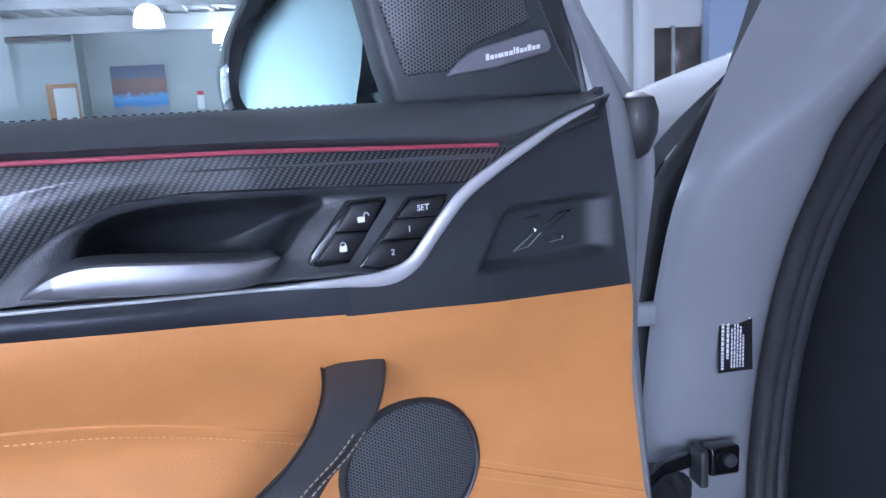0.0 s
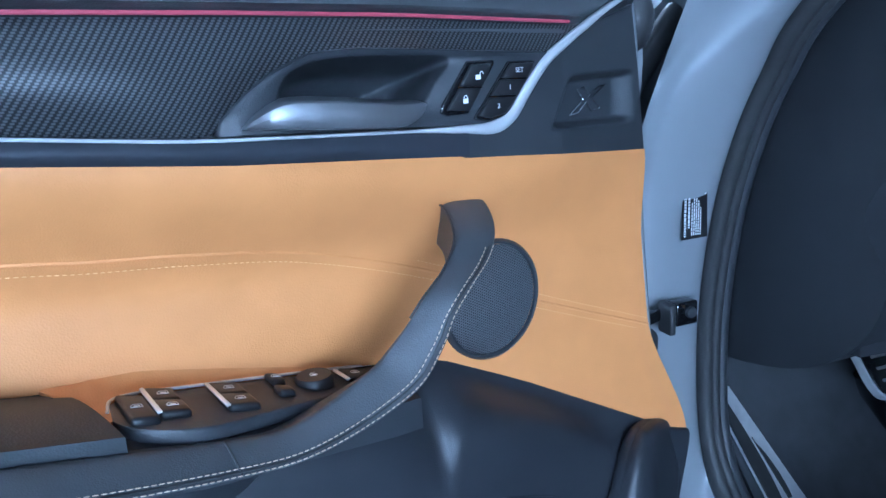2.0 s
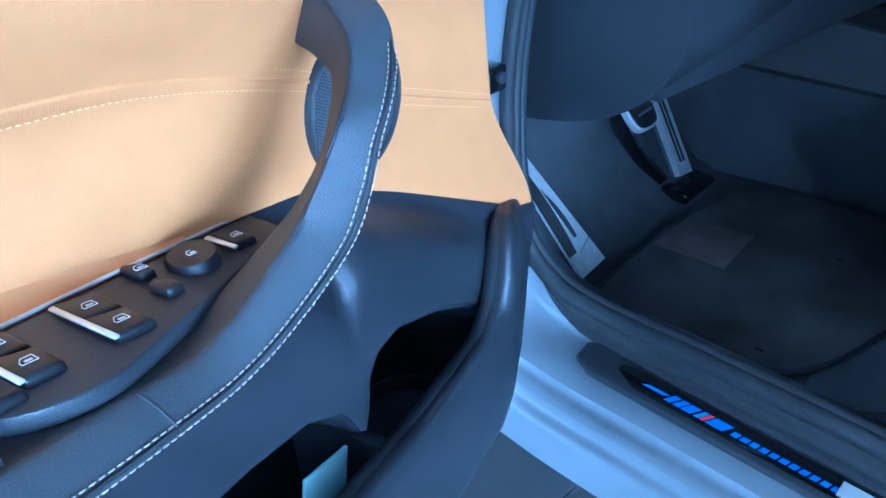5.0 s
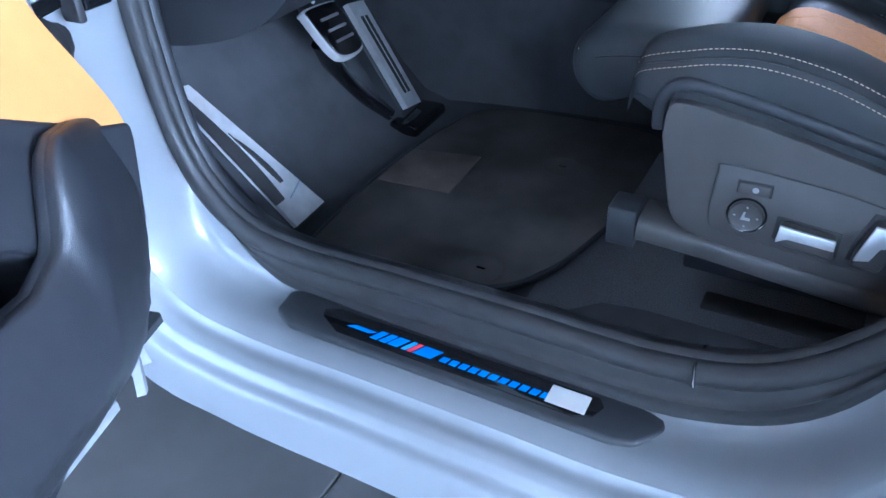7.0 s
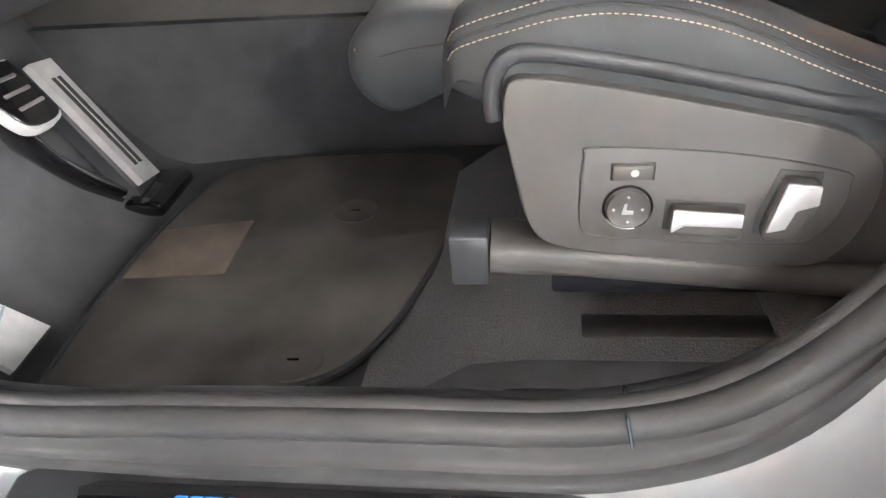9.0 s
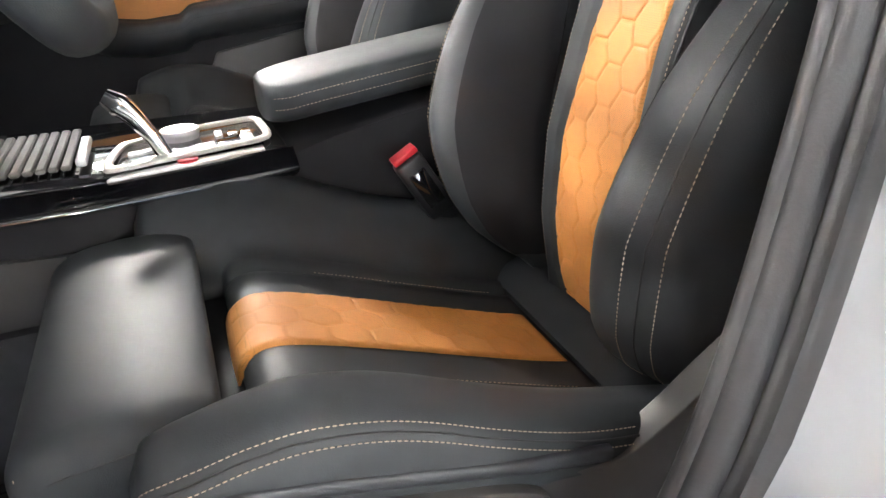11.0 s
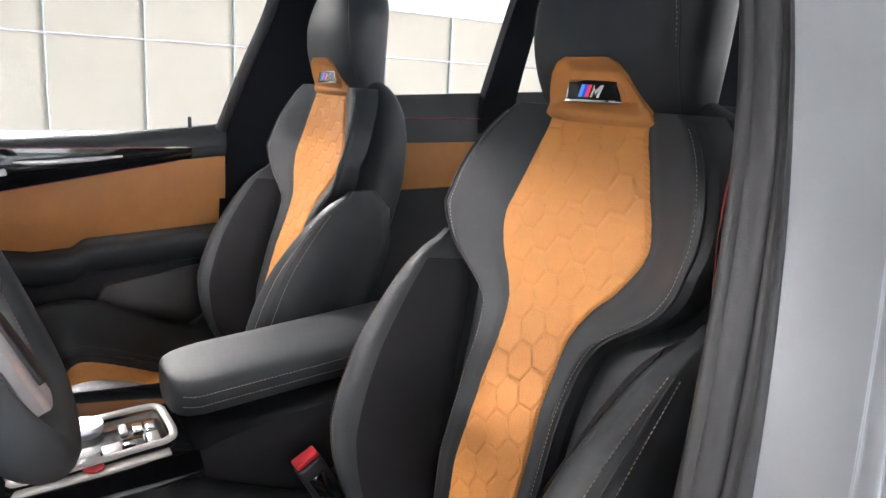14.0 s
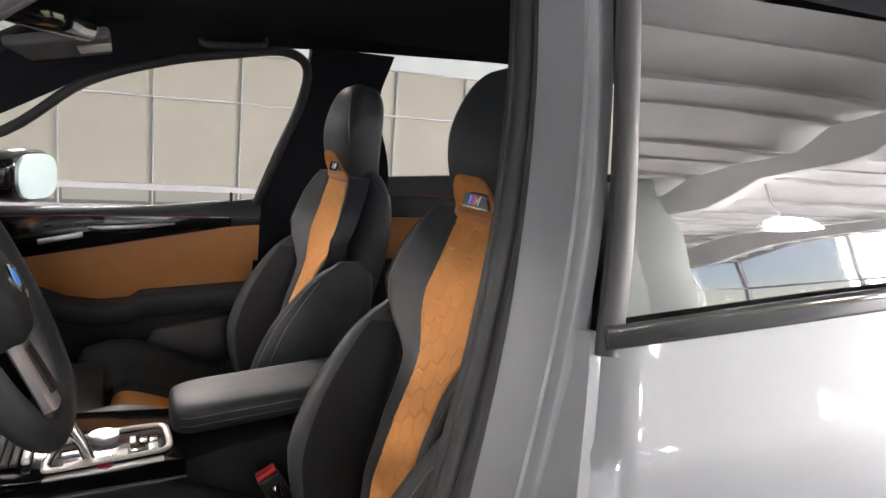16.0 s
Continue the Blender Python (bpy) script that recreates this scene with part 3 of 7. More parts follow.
def inner_trim():
    """Black plastic trim inside the opening that leads to the cabin."""
    return loft([[on_body(i, o, dx) for o, dx in curve(TRIM[i], 16)] for i in range(len(LINE))], cap=False, closed=False)


joint = min(range(60, 110), key=lambda i: abs(LINE[i][1] - 0.277))
part("trim_joint", sweep([on_body(joint, o - 0.001, dx + 0.001) for o, dx in list(curve(TRIM[joint], 9)[:5])[::-1]] + [on_body(joint, -0.016, 0.002), on_body(joint, -0.002, 0.010)], oval(0.0012, 0.0012, 6), up=(0, 1, 0)), gloss, car, "dark joint in the sill trim")
part("entry_trim", inner_trim(), plastic, car, "black grained entry trim")


def skin_between(name, a, b, material, label, thick, n=20, m=8):
    p, q = curve(a, n + 1), curve(b, n + 1)
    return part(name, sheet(lambda s, t: tuple(p[int(round(s * n))] * (1 - t) + q[int(round(s * n))] * t), n, m, thick), material, car, label)


part("wing_seal", sweep(curve([(-0.728, 0.88, 1.055), (-0.738, 0.88, 1.045), (-0.766, 0.88, 1.008), (-0.792, 0.88, 0.972), (-0.806, 0.88, 0.922), (-0.809, 0.88, 0.873), (-0.808, 0.88, 0.77), (-0.80, 0.88, 0.60)], 40), oval(0.013, 0.012, 12, 3), up=(0, 1, 0)), rubber, car, "black rubber seal behind the wing")
skin_between("front_wing", [(-0.845, 0.91, 0.50), (-0.845, 0.91, 0.75), (-0.835, 0.915, 0.90), (-0.79, 0.925, 1.0), (-0.69, 0.935, 1.085)], [(-0.87, 1.75, 0.50), (-0.87, 1.75, 0.75), (-0.80, 1.7, 0.96), (-0.66, 1.5, 1.03), (-0.47, 1.3, 1.118)], paint, "pale grey front wing", (0.02, 0.01, -0.01))
skin_between("bonnet", [(-0.665, 1.45, 1.035), (-0.40, 1.42, 1.07), (0.0, 1.40, 1.085), (0.40, 1.42, 1.07), (0.665, 1.45, 1.035)], [(-0.62, 2.25, 0.86), (-0.40, 2.35, 0.90), (0.0, 2.38, 0.92), (0.40, 2.35, 0.90), (0.62, 2.25, 0.86)], paint, "pale grey bonnet", (0, 0, -0.02))
skin_between("front_wing_far", [(0.845, 0.91, 0.50), (0.845, 0.91, 0.75), (0.835, 0.915, 0.90), (0.79, 0.925, 0.98), (0.72, 0.935, 1.02)], [(0.87, 1.75, 0.50), (0.87, 1.75, 0.75), (0.80, 1.7, 0.96), (0.68, 1.5, 1.02), (0.66, 1.40, 1.03)], paint, "pale grey front wing", (-0.02, 0.01, -0.01))
skin_between("body_side_far", [(0.80, 0.905, 0.42), (0.80, 0.0, 0.42), (0.80, -1.2, 0.42), (0.76, -1.95, 0.42)], [(0.79, 0.905, 0.97), (0.79, 0.0, 0.99), (0.78, -1.2, 1.04), (0.72, -1.95, 1.08)], paint, "pale grey far body side", (-0.012, 0, 0))
skin_between("rear_quarter", [(-0.835, -1.095, 0.42), (-0.82, -1.5, 0.42), (-0.76, -1.96, 0.42)], [(-0.77, -1.095, 1.16), (-0.76, -1.5, 1.18), (-0.70, -1.96, 1.20)], paint, "pale grey rear quarter", (0.012, 0, 0))
part("tail_panel", rbox((0, -2.005, 0.80), (1.50, 0.04, 0.78), 0.015, 2), paint, car, "pale grey tailgate")
part("front_bumper", rbox((0, 2.33, 0.60), (1.30, 0.10, 0.50), 0.04, 3), paint, car, "pale grey front bumper")
# black panel in place of the shade in the gap behind the door
part("hinge_gap_fill", rbox((-0.80, 0.93, 0.66), (0.10, 0.02, 0.44), 0.004, 1), rubber, car, "black panel put in for the shaded gap behind the door")
part("underbody", rbox((0, 0.3, 0.34), (1.50, 3.4, 0.06), 0.02, 1), plastic, car, "dark underbody")


def road_wheel():
    t = part("wheel", lathe([(0.20, -0.11), (0.30, -0.12), (0.345, -0.10), (0.355, -0.05), (0.355, 0.05), (0.345, 0.10), (0.30, 0.12), (0.20, 0.11)], Matrix.Rotation(radians(90), 4, "Y"), 48), rubber, car, "black tyre")
    part("rim", lathe([(0.20, -0.10), (0.23, -0.09), (0.225, -0.03), (0.06, -0.05), (0.05, 0.05), (0.20, 0.08)], Matrix.Rotation(radians(90), 4, "Y"), 40), gloss, t, "dark alloy rim")
    return t


wheel = road_wheel()
wheel.matrix_basis = pose(-0.74, 1.62, 0.3555)
for x, y in ((0.74, 1.62), (-0.74, -1.18), (0.74, -1.18)):
    copy_thing(wheel, pose(x, y, 0.3555))


# ---- open front door, in its own frame: x away from the hinges, y into the cabin, z up ----
DOOR_OPEN = 15.0
a = radians(DOOR_OPEN)
door_pose = Matrix(((-math.cos(a), math.sin(a), 0, -0.916), (-math.sin(a), -math.cos(a), 0, 0.676), (0, 0, 1, 0), (0, 0, 0, 1)))

REAR = 0.80
SIDE = -1


def silver_z(u):
    return interp(u, (0.19, 0.253, 0.316, 0.371, 0.453, 0.6, 0.8), (0.979, 0.983, 0.987, 0.992, 1.001, 1.018, 1.04))


def red_z(u):
    return interp(u, (0.0, 0.119, 0.244, 0.34, 0.6, 0.8), (1.033, 1.039, 1.045, 1.0475, 1.052, 1.055))


def tan_top(u):
    return interp(u, (-0.05, 0.025, 0.166, 0.219, 0.35, 0.454, 0.8), (0.938, 0.945, 0.960, 0.965, 0.977, 0.990, 1.028))


def edge_u(z):
    return interp(z, (0.53, 0.545, 0.555, 0.575, 0.60, 0.63, 0.668, 0.70, 0.78, 0.86, 0.938, 1.0, 1.053, 1.10), (0.17, 0.11, 0.065, 0.030, 0.008, -0.006, -0.014, -0.022, -0.008, 0.002, 0.010, 0.020, 0.031, 0.04))


def card_w(u, z):
    """How far the door card stands into the cabin."""
    top = interp(u, (-0.03, 0.05, 0.12, 0.3, 0.8), (0.004, 0.014, 0.028, 0.036, 0.04))
    low = interp(u, (-0.03, 0.1, 0.3, 0.8), (0.0, 0.0, 0.0, 0.004))
    k = smoothstep(0.0, 0.075, tan_top(u) - z)
    w = top + (low - top) * k
    return w + 0.03 * smoothstep(0.80, 0.70, z)


def tan_bottom(u):
    return interp(u, (-0.03, 0.0, 0.132, 0.21, 0.256, 0.42, 0.8), (0.697, 0.709, 0.783, 0.824, 0.834, 0.872, 0.93))


def card():
    def f(s, t):
        z0, z1 = tan_bottom(0), tan_top(0)
        u = -0.03 + (REAR + 0.03) * s
        for _ in range(3):
            z = tan_bottom(u) + (tan_top(u) - tan_bottom(u)) * t
            u = max(edge_u(z), -0.03) + (REAR - max(edge_u(z), -0.03)) * s
        z = tan_bottom(u) + (tan_top(u) - tan_bottom(u)) * t
        return (u, card_w(u, z), z)
    return sheet(f, 70, 30, (0, -0.012, 0))


door = part("front_door", card(), tan, car, "open front door with tan leather and carbon fibre trim")
door.matrix_basis = door_pose
SEAM = [(0.80, 0.985), (0.60, 0.965), (0.459, 0.945), (0.417, 0.938), (0.365, 0.931), (0.301, 0.918), (0.206, 0.884), (0.125, 0.846), (-0.006, 0.792)]
seam = [(u, card_w(u, z), z) for u, z in curve(SEAM, 90)]
part("seam_roll", sweep(seam, oval(0.0012, 0.0009, 8), up=(0, 1, 0)), tan, door)
for dz in (0.0055, -0.0055):
    part("stitching", stitches(seam, (0, 0.0004, dz), 0.0021, 0.0012, 0.00032), thread_tan, door, "tan thread stitching")

# upper part: dark roll along the window, light strip, carbon panel
def belt(s, t):
    u = 0.045 + (REAR - 0.045) * s
    low = max(red_z(u), interp(u, (0.045, 0.075, 0.098, 0.118, 0.13), (1.057, 1.0495, 1.040, 1.0385, 1.03)))
    in_ = interp(u, (0.045, 0.12), (0.026, 0.032))
    prof = ((in_, low + 0.0012), (in_ + 0.008, low + 0.004), (in_ + 0.006, max(1.052, low + 0.005)), (0.028, 1.060), (0.012, 1.0635), (-0.012, 1.062))
    p = curve(prof, 13)[int(round(t * 12))]
    return (u, p[0], p[1])


part("belt_roll", sheet(belt, 50, 12, (0, -0.01, -0.012)), belt_soft, door, "black leather window roll")
part("belt_stitching", stitches([(u, 0.006, 1.0637) for u in np.linspace(0.17, REAR, 80)], (0, 0, 0.0002), 0.0022, 0.0018, 0.0004), leather_side, door)
part("light_strip", sweep([(u, 0.0345, red_z(u)) for u in np.linspace(0.117, REAR, 60)], oval(0.0011, 0.0010, 8), up=(0, 1, 0)), red_line, door, "red ambient light strip")


def carbon_panel(s, t):
    u = 0.105 + (REAR - 0.105) * s ** 1.3
    z0 = interp(u, (0.105, 0.128, 0.209, 0.27, 0.30, 0.324, 0.337, 0.347, 0.356), (1.034, 1.021, 1.0258, 1.0293, 1.0278, 1.018, 1.0085, 0.9965, silver_z(0.356)))
    if u > 0.356:
        z0 = silver_z(u)
    z1 = red_z(u) - 0.0016
    z = z0 + (z1 - z0) * t
    bulge = 0.007 * math.sin(math.pi * t) * smoothstep(0.25, 0.45, u)
    return (u, 0.030 + bulge, z)


part("carbon_panel", sheet(carbon_panel, 110, 14, (0, -0.008, 0)), carbon, door, "glossy woven carbon fibre trim")

SWOOSH = [(0.80, 1.04), (0.60, 1.018), (0.453, 1.001), (0.371, 0.991), (0.316, 0.987), (0.253, 0.983), (0.205, 0.9795), (0.183, 0.9785), (0.168, 0.984), (0.155, 0.998), (0.138, 1.015), (0.118, 1.027), (0.098, 1.0365), (0.075, 1.047), (0.050, 1.056)]
sw = curve(SWOOSH, 110)
sw_scale = [interp(p[0], (0.05, 0.10, 0.15, 0.18, 0.205, 0.24, 0.8), (0.55, 0.9, 1.15, 1.3, 0.8, 0.3, 0.3)) for p in sw]
part("trim_line", sweep([(p[0], interp(p[0], (0.05, 0.12, 0.3), (0.024, 0.033, 0.037)), p[1]) for p in sw], oval(0.0031, 0.0022, 10, 3), up=(0, 1, 0), scale=[(k, 1) for k in sw_scale]), satin, door, "satin chrome trim line")


def lower_band(s, t):
    u = 0.203 + (REAR - 0.203) * s
    z1 = silver_z(u) - 0.0005
    z = tan_top(u) + (z1 - tan_top(u)) * t
    k = smoothstep(0.20, 0.30, u)
    return (u, 0.0362 * (1 - k) + k * (card_w(u, tan_top(u)) + 0.001 + 0.003 * math.sin(math.pi * t)), z)


part("lower_band", sheet(lower_band, 50, 6, (0, -0.01, 0)), band_plastic, door, "satin anthracite trim band")


def corner_w(u, z):
    """Depth of the corner panel: a recess round the emblem with a sharp lower lip."""
    w = interp(u, (0.0, 0.05, 0.12, 0.205), (0.006, 0.016, 0.030, 0.036))
    left = 0.134 - 0.63 * (z - 0.968)
    floor_z = 0.9660 + 0.05 * max(0.0, u - 0.05)
    k = smoothstep(left, left - 0.010, u) * smoothstep(0.022, 0.046, u) * smoothstep(floor_z, floor_z + 0.0065, z) * smoothstep(1.006, 0.999, z)
    return w - 0.011 * k


def corner_panel(s, t):
    """Dark panel between the chrome line, the front edge and the tan card."""
    u1 = 0.205
    z0 = tan_top(0.02 + (u1 - 0.02) * s) - 0.001
    u = 0.02 + (u1 - 0.02) * s
    zt = interp(u, (0.02, 0.050, 0.075, 0.098, 0.118, 0.138, 0.155, 0.168, 0.183, 0.205), (1.066, 1.056, 1.047, 1.0365, 1.027, 1.015, 0.998, 0.984, 0.9785, 0.9795))
    z = z0 + (zt - z0) * t
    e = edge_u(z)
    u = e + (u1 - e) * s
    return (u, corner_w(u, z), z)


part("corner_panel", sheet(corner_panel, 90, 110, (0, -0.008, 0)), plastic, door, "black corner panel with a recess")


def emblem():
    """A thin outlined cross of bright metal."""
    o = [(0.100, 0.9775), (0.089, 0.9785), (0.079, 0.9850), (0.073, 0.9785), (0.0625, 0.9788), (0.0615, 0.9805), (0.072, 0.9870), (0.054, 0.9955), (0.063, 0.9950), (0.076, 0.9890), (0.081, 0.9955), (0.0905, 0.9950), (0.0825, 0.9868)]
    ring = []
    for p, q in zip(o, o[1:] + o[:1]):
        ring += [(p[0] + (q[0] - p[0]) * f, p[1] + (q[1] - p[1]) * f) for f in (0, 0.25, 0.5, 0.75)]
    ring.append(ring[0])
    return sweep([(u, corner_w(u, z) + 0.0014, z) for u, z in ring], oval(0.00055, 0.0008, 6), up=(0, 1, 0))


part("emblem", emblem(), bright, door, "outlined chrome emblem")

# handle recess, lever and push buttons
BEZEL = [(0.352, 0.9905), (0.350, 0.998), (0.337, 1.009), (0.324, 1.0175), (0.300, 1.0275), (0.27, 1.029), (0.209, 1.0255), (0.128, 1.0205), (0.140, 1.011), (0.152, 0.999), (0.165, 0.986), (0.180, 0.981), (0.205, 0.982), (0.253, 0.985), (0.30, 0.988)]


def bezel():
    """Panel with a scooped pocket behind the lever."""
    outer = [np.array(p) for p in BEZEL]
    closed = outer + [outer[0]]
    ring = []
    for p, q in zip(closed, closed[1:]):
        for k in range(4):
            ring.append(p + (q - p) * k / 4)
    c = np.array((0.257, 1.008))
    rings = []
    pocket = [(0.318, 0.997), (0.318, 1.010), (0.308, 1.020), (0.285, 1.0245), (0.240, 1.0238), (0.212, 1.0205), (0.222, 1.008), (0.238, 0.993), (0.27, 0.991), (0.30, 0.993)]
    pk = [np.array(p[:2]) for p in curve(pocket + [pocket[0]], len(ring) + 1)[:-1]]
    # match the pocket ring to the outer ring by angle
    ang = lambda p: math.atan2((p - c)[1] * 3, (p - c)[0])
    base = ang(ring[0])
    pk.sort(key=lambda p: (ang(p) - base) % (2 * math.pi))
    order = sorted(range(len(ring)), key=lambda i: (ang(ring[i]) - base) % (2 * math.pi))
    ring = [ring[i] for i in order]
    w0 = 0.0335
    put = lambda pts, w, k=1.0: [(c[0] + (p[0] - c[0]) * k, w, c[1] + (p[1] - c[1]) * k) for p in pts]
    rings = [put(ring, w0 - 0.008), put(ring, w0 - 0.001), put([p + (c - p) * 0.012 for p in ring], w0), put(pk, w0 - 0.0005, 1.03), put(pk, w0 - 0.003, 0.99), [(u, w, z - 0.003) for u, w, z in put(pk, w0 - 0.018, 0.95)], [(u - 0.004, w, z - 0.007) for u, w, z in put(pk, w0 - 0.040, 0.86)], [(u - 0.006, w, z - 0.010) for u, w, z in put(pk, w0 - 0.060, 0.66)], [(u - 0.006, w, z - 0.012) for u, w, z in put(pk, w0 - 0.064, 0.15)], [(u - 0.006, w, z - 0.012) for u, w, z in put(pk, w0 - 0.064, 0.002)]]
    return loft(rings, cap=False)


part("handle_bezel", bezel(), plastic, door, "black handle surround with a scooped pocket", 75)


def lever():
    """A chiselled blade: bright top facet over an upright face."""
    us = (0.340, 0.336, 0.325, 0.313, 0.289, 0.259, 0.247, 0.239, 0.235)
    top = (0.9937, 0.9975, 1.0045, 1.0068, 1.0050, 1.0012, 1.0000, 0.9994, 0.9975)
    bot = (0.9930, 0.9925, 0.9915, 0.9905, 0.9882, 0.9860, 0.9870, 0.9915, 0.9965)
    deep = (0.037, 0.0385, 0.0415, 0.0435, 0.0455, 0.0455, 0.0445, 0.043, 0.041)
    rings = []
    for u, t_, b, w in curve(list(zip(us, top, bot, deep)), 48):
        h = max(0.0004, t_ - b)
        rings.append([(u, w - 0.012, b + 0.1 * h), (u, w - 0.003, b), (u, w - 0.0008, b + 0.06 * h), (u, w, b + 0.2 * h), (u, w + 0.0006, b + 0.5 * h), (u, w - 0.0004, b + 0.80 * h),
                      (u, w - 0.0014, b + 0.86 * h), (u, w - 0.006, b + 0.96 * h), (u, w - 0.012, t_), (u, w - 0.014, b + 0.6 * h)])
    return loft(rings)


part("door_lever", lever(), lever_satin, door, "satin chrome door lever", 24)


def flat(w):
    return lambda u, z: (u, w, z)


def button(outline, w, parent, name="button"):
    return part(name, prism(outline, flat(w - 0.004), (0, 0.004, 0), 0.0008), button_plastic, parent)


lock_pad = part("lock_pad", prism([(0.2215, 0.9905), (0.2195, 0.9955), (0.2005, 1.0185), (0.1800, 1.0185), (0.1800, 1.0155), (0.2015, 0.988), (0.217, 0.988)], flat(0.030), (0, 0.0045, 0), 0.001), gloss, door, "gloss black button surround")
button([(0.2175, 0.9915), (0.2075, 1.0035), (0.1915, 1.0025), (0.2015, 0.990)], 0.0362, door)
button([(0.2070, 1.0045), (0.1985, 1.0165), (0.1825, 1.0165), (0.1910, 1.0035)], 0.0362, door)
mem_pad = part("memory_pad", prism([(0.1975, 0.985), (0.192, 0.991), (0.169, 1.017), (0.147, 1.0165), (0.148, 1.012), (0.171, 0.9845), (0.186, 0.982)], flat(0.030), (0, 0.0045, 0), 0.001), gloss, door, "gloss black button surround")
button([(0.1755, 1.0075), (0.168, 1.0155), (0.1490, 1.0152), (0.1545, 1.0065)], 0.0362, door)
button([(0.1845, 0.9975), (0.1765, 1.0065), (0.1555, 1.0055), (0.1635, 0.9965)], 0.0362, door)
button([(0.1945, 0.9865), (0.1855, 0.9965), (0.1645, 0.9955), (0.1735, 0.9862), (0.186, 0.9842)], 0.0362, door)
# writing on the inner face reads from the cabin: its right is towards the hinges
def face(u, w, z, lean=0.0):
    return Matrix(((-1, 0, 0, u), (0, 0, 1, w), (0, 1, 0, z), (0, 0, 0, 1))) @ Matrix.Rotation(radians(lean), 4, "Z")


lettering("SET", 0.0042, face(0.1620, 0.0366, 1.0113), white_print, door, "set_lettering")
lettering("1", 0.0042, face(0.1700, 0.0366, 1.0015), white_print, door, "numeral")
lettering("2", 0.0042, face(0.1795, 0.0366, 0.9910), white_print, door, "numeral")


def padlock(u, z, opened):
    k = 0.0018
    bms = [prism([(-1, -1), (1, -1), (1, 0.5), (-1, 0.5)], lambda p, q: (u + p * k, 0.0364, z + q * k), (0, 0.0003, 0))]
    arc = [(math.cos(t) * 0.7 + (-1.5 if opened else 0), 0.6 + math.sin(t) * 0.9) for t in np.linspace(0 if not opened else -0.2, math.pi, 9)]
    bms.append(sweep([(u + p * k, 0.0366, z + q * k) for p, q in arc], oval(0.00028, 0.0002, 6), up=(0, 1, 0)))
    return merge(*bms)


part("padlock_symbol", padlock(0.2045, 0.9965, False), white_print, door)
part("padlock_symbol", padlock(0.1945, 1.0095, True), white_print, door)

# loudspeaker behind the pull handle
SPK = Vector((0.164, 0.0, 0.856))
face_turn = Matrix.Translation(SPK) @ Matrix.Rotation(radians(-90), 4, "X")
part("speaker_ring", lathe([(0.0395, 0.002), (0.040, 0.0045), (0.0415, 0.005), (0.0435, 0.003), (0.044, -0.004)], face_turn, 48, False), plastic, door, "black ring of the loudspeaker")
speaker = part("speaker_grille", lathe([(0.0398, 0.0015), (0.030, 0.0030), (0.015, 0.0038), (0.0005, 0.004)], face_turn, 48), mesh_grille, door, "dark perforated loudspeaker grille")


# front edges of the handle: outer, inner (u, height, depth)
OUTER = [(0.182, 0.929, 0.004), (0.180, 0.932, 0.016), (0.187, 0.926, 0.035), (0.199, 0.918, 0.053), (0.216, 0.908, 0.066), (0.236, 0.899, 0.076), (0.251, 0.886, 0.079), (0.262, 0.869, 0.080), (0.282, 0.850, 0.080), (0.335, 0.838, 0.082), (0.384, 0.843, 0.085), (0.48, 0.866, 0.092), (0.60, 0.893, 0.092), (0.80, 0.935, 0.090)]
INNER = [(0.214, 0.928, 0.004), (0.216, 0.934, 0.022), (0.221, 0.927, 0.038), (0.231, 0.918, 0.053), (0.245, 0.907, 0.061), (0.264, 0.897, 0.068), (0.277, 0.884, 0.068), (0.288, 0.875, 0.068), (0.303, 0.865, 0.068), (0.346, 0.851, 0.069), (0.386, 0.857, 0.070), (0.48, 0.880, 0.074), (0.60, 0.905, 0.072), (0.80, 0.95, 0.070)]
# rear edges: on the card at the top, free of it further down
BACK_IN = [(0.206, 0.923, -0.004), (0.206, 0.918, -0.004), (0.207, 0.906, -0.002), (0.215, 0.903, 0.018), (0.226, 0.900, 0.036), (0.236, 0.890, 0.042), (0.250, 0.874, 0.045), (0.264, 0.865, 0.046), (0.285, 0.856, 0.046), (0.345, 0.843, 0.046), (0.393, 0.853, 0.050), (0.487, 0.876, 0.052), (0.607, 0.901, 0.050), (0.807, 0.946, 0.048)]
BACK_OUT = [(0.188, 0.922, -0.004), (0.188, 0.917, -0.004), (0.190, 0.906, -0.002), (0.200, 0.902, 0.022), (0.213, 0.896, 0.042), (0.228, 0.886, 0.052), (0.243, 0.870, 0.057), (0.256, 0.856, 0.058), (0.280, 0.840, 0.058), (0.338, 0.832, 0.060), (0.390, 0.842, 0.064), (0.483, 0.864, 0.070), (0.603, 0.893, 0.070), (0.803, 0.935, 0.068)]
PULL = [(Vector((o[0], o[2], o[1])), Vector((i[0], i[2], i[1]))) for o, i in zip(curve(OUTER, 90), curve(INNER, 90))]
PULL_BACK = [(Vector((i[0], i[2], i[1])), Vector((o[0], o[2], o[1]))) for i, o in zip(curve(BACK_IN, 90), curve(BACK_OUT, 90))]


def pull_ring(o, i, k):
    back_i, back_o = PULL_BACK[k]
    rise = (i - o).cross(PULL[min(k + 1, 89)][0] - PULL[max(k - 1, 0)][0]).normalized()
    rise = rise if rise.y > 0 else -rise
    q = [o, i, back_i, back_o]
    ring = []
    for n, (a, b) in enumerate(zip(q, q[1:] + q[:1])):
        for f in (0.05, 0.14, 0.3, 0.5, 0.7, 0.86, 0.95):
            ring.append(a.lerp(b, f) + (rise * 0.0016 * (1 - (2 * f - 1) ** 4) if n == 0 else Vector()))
    return ring


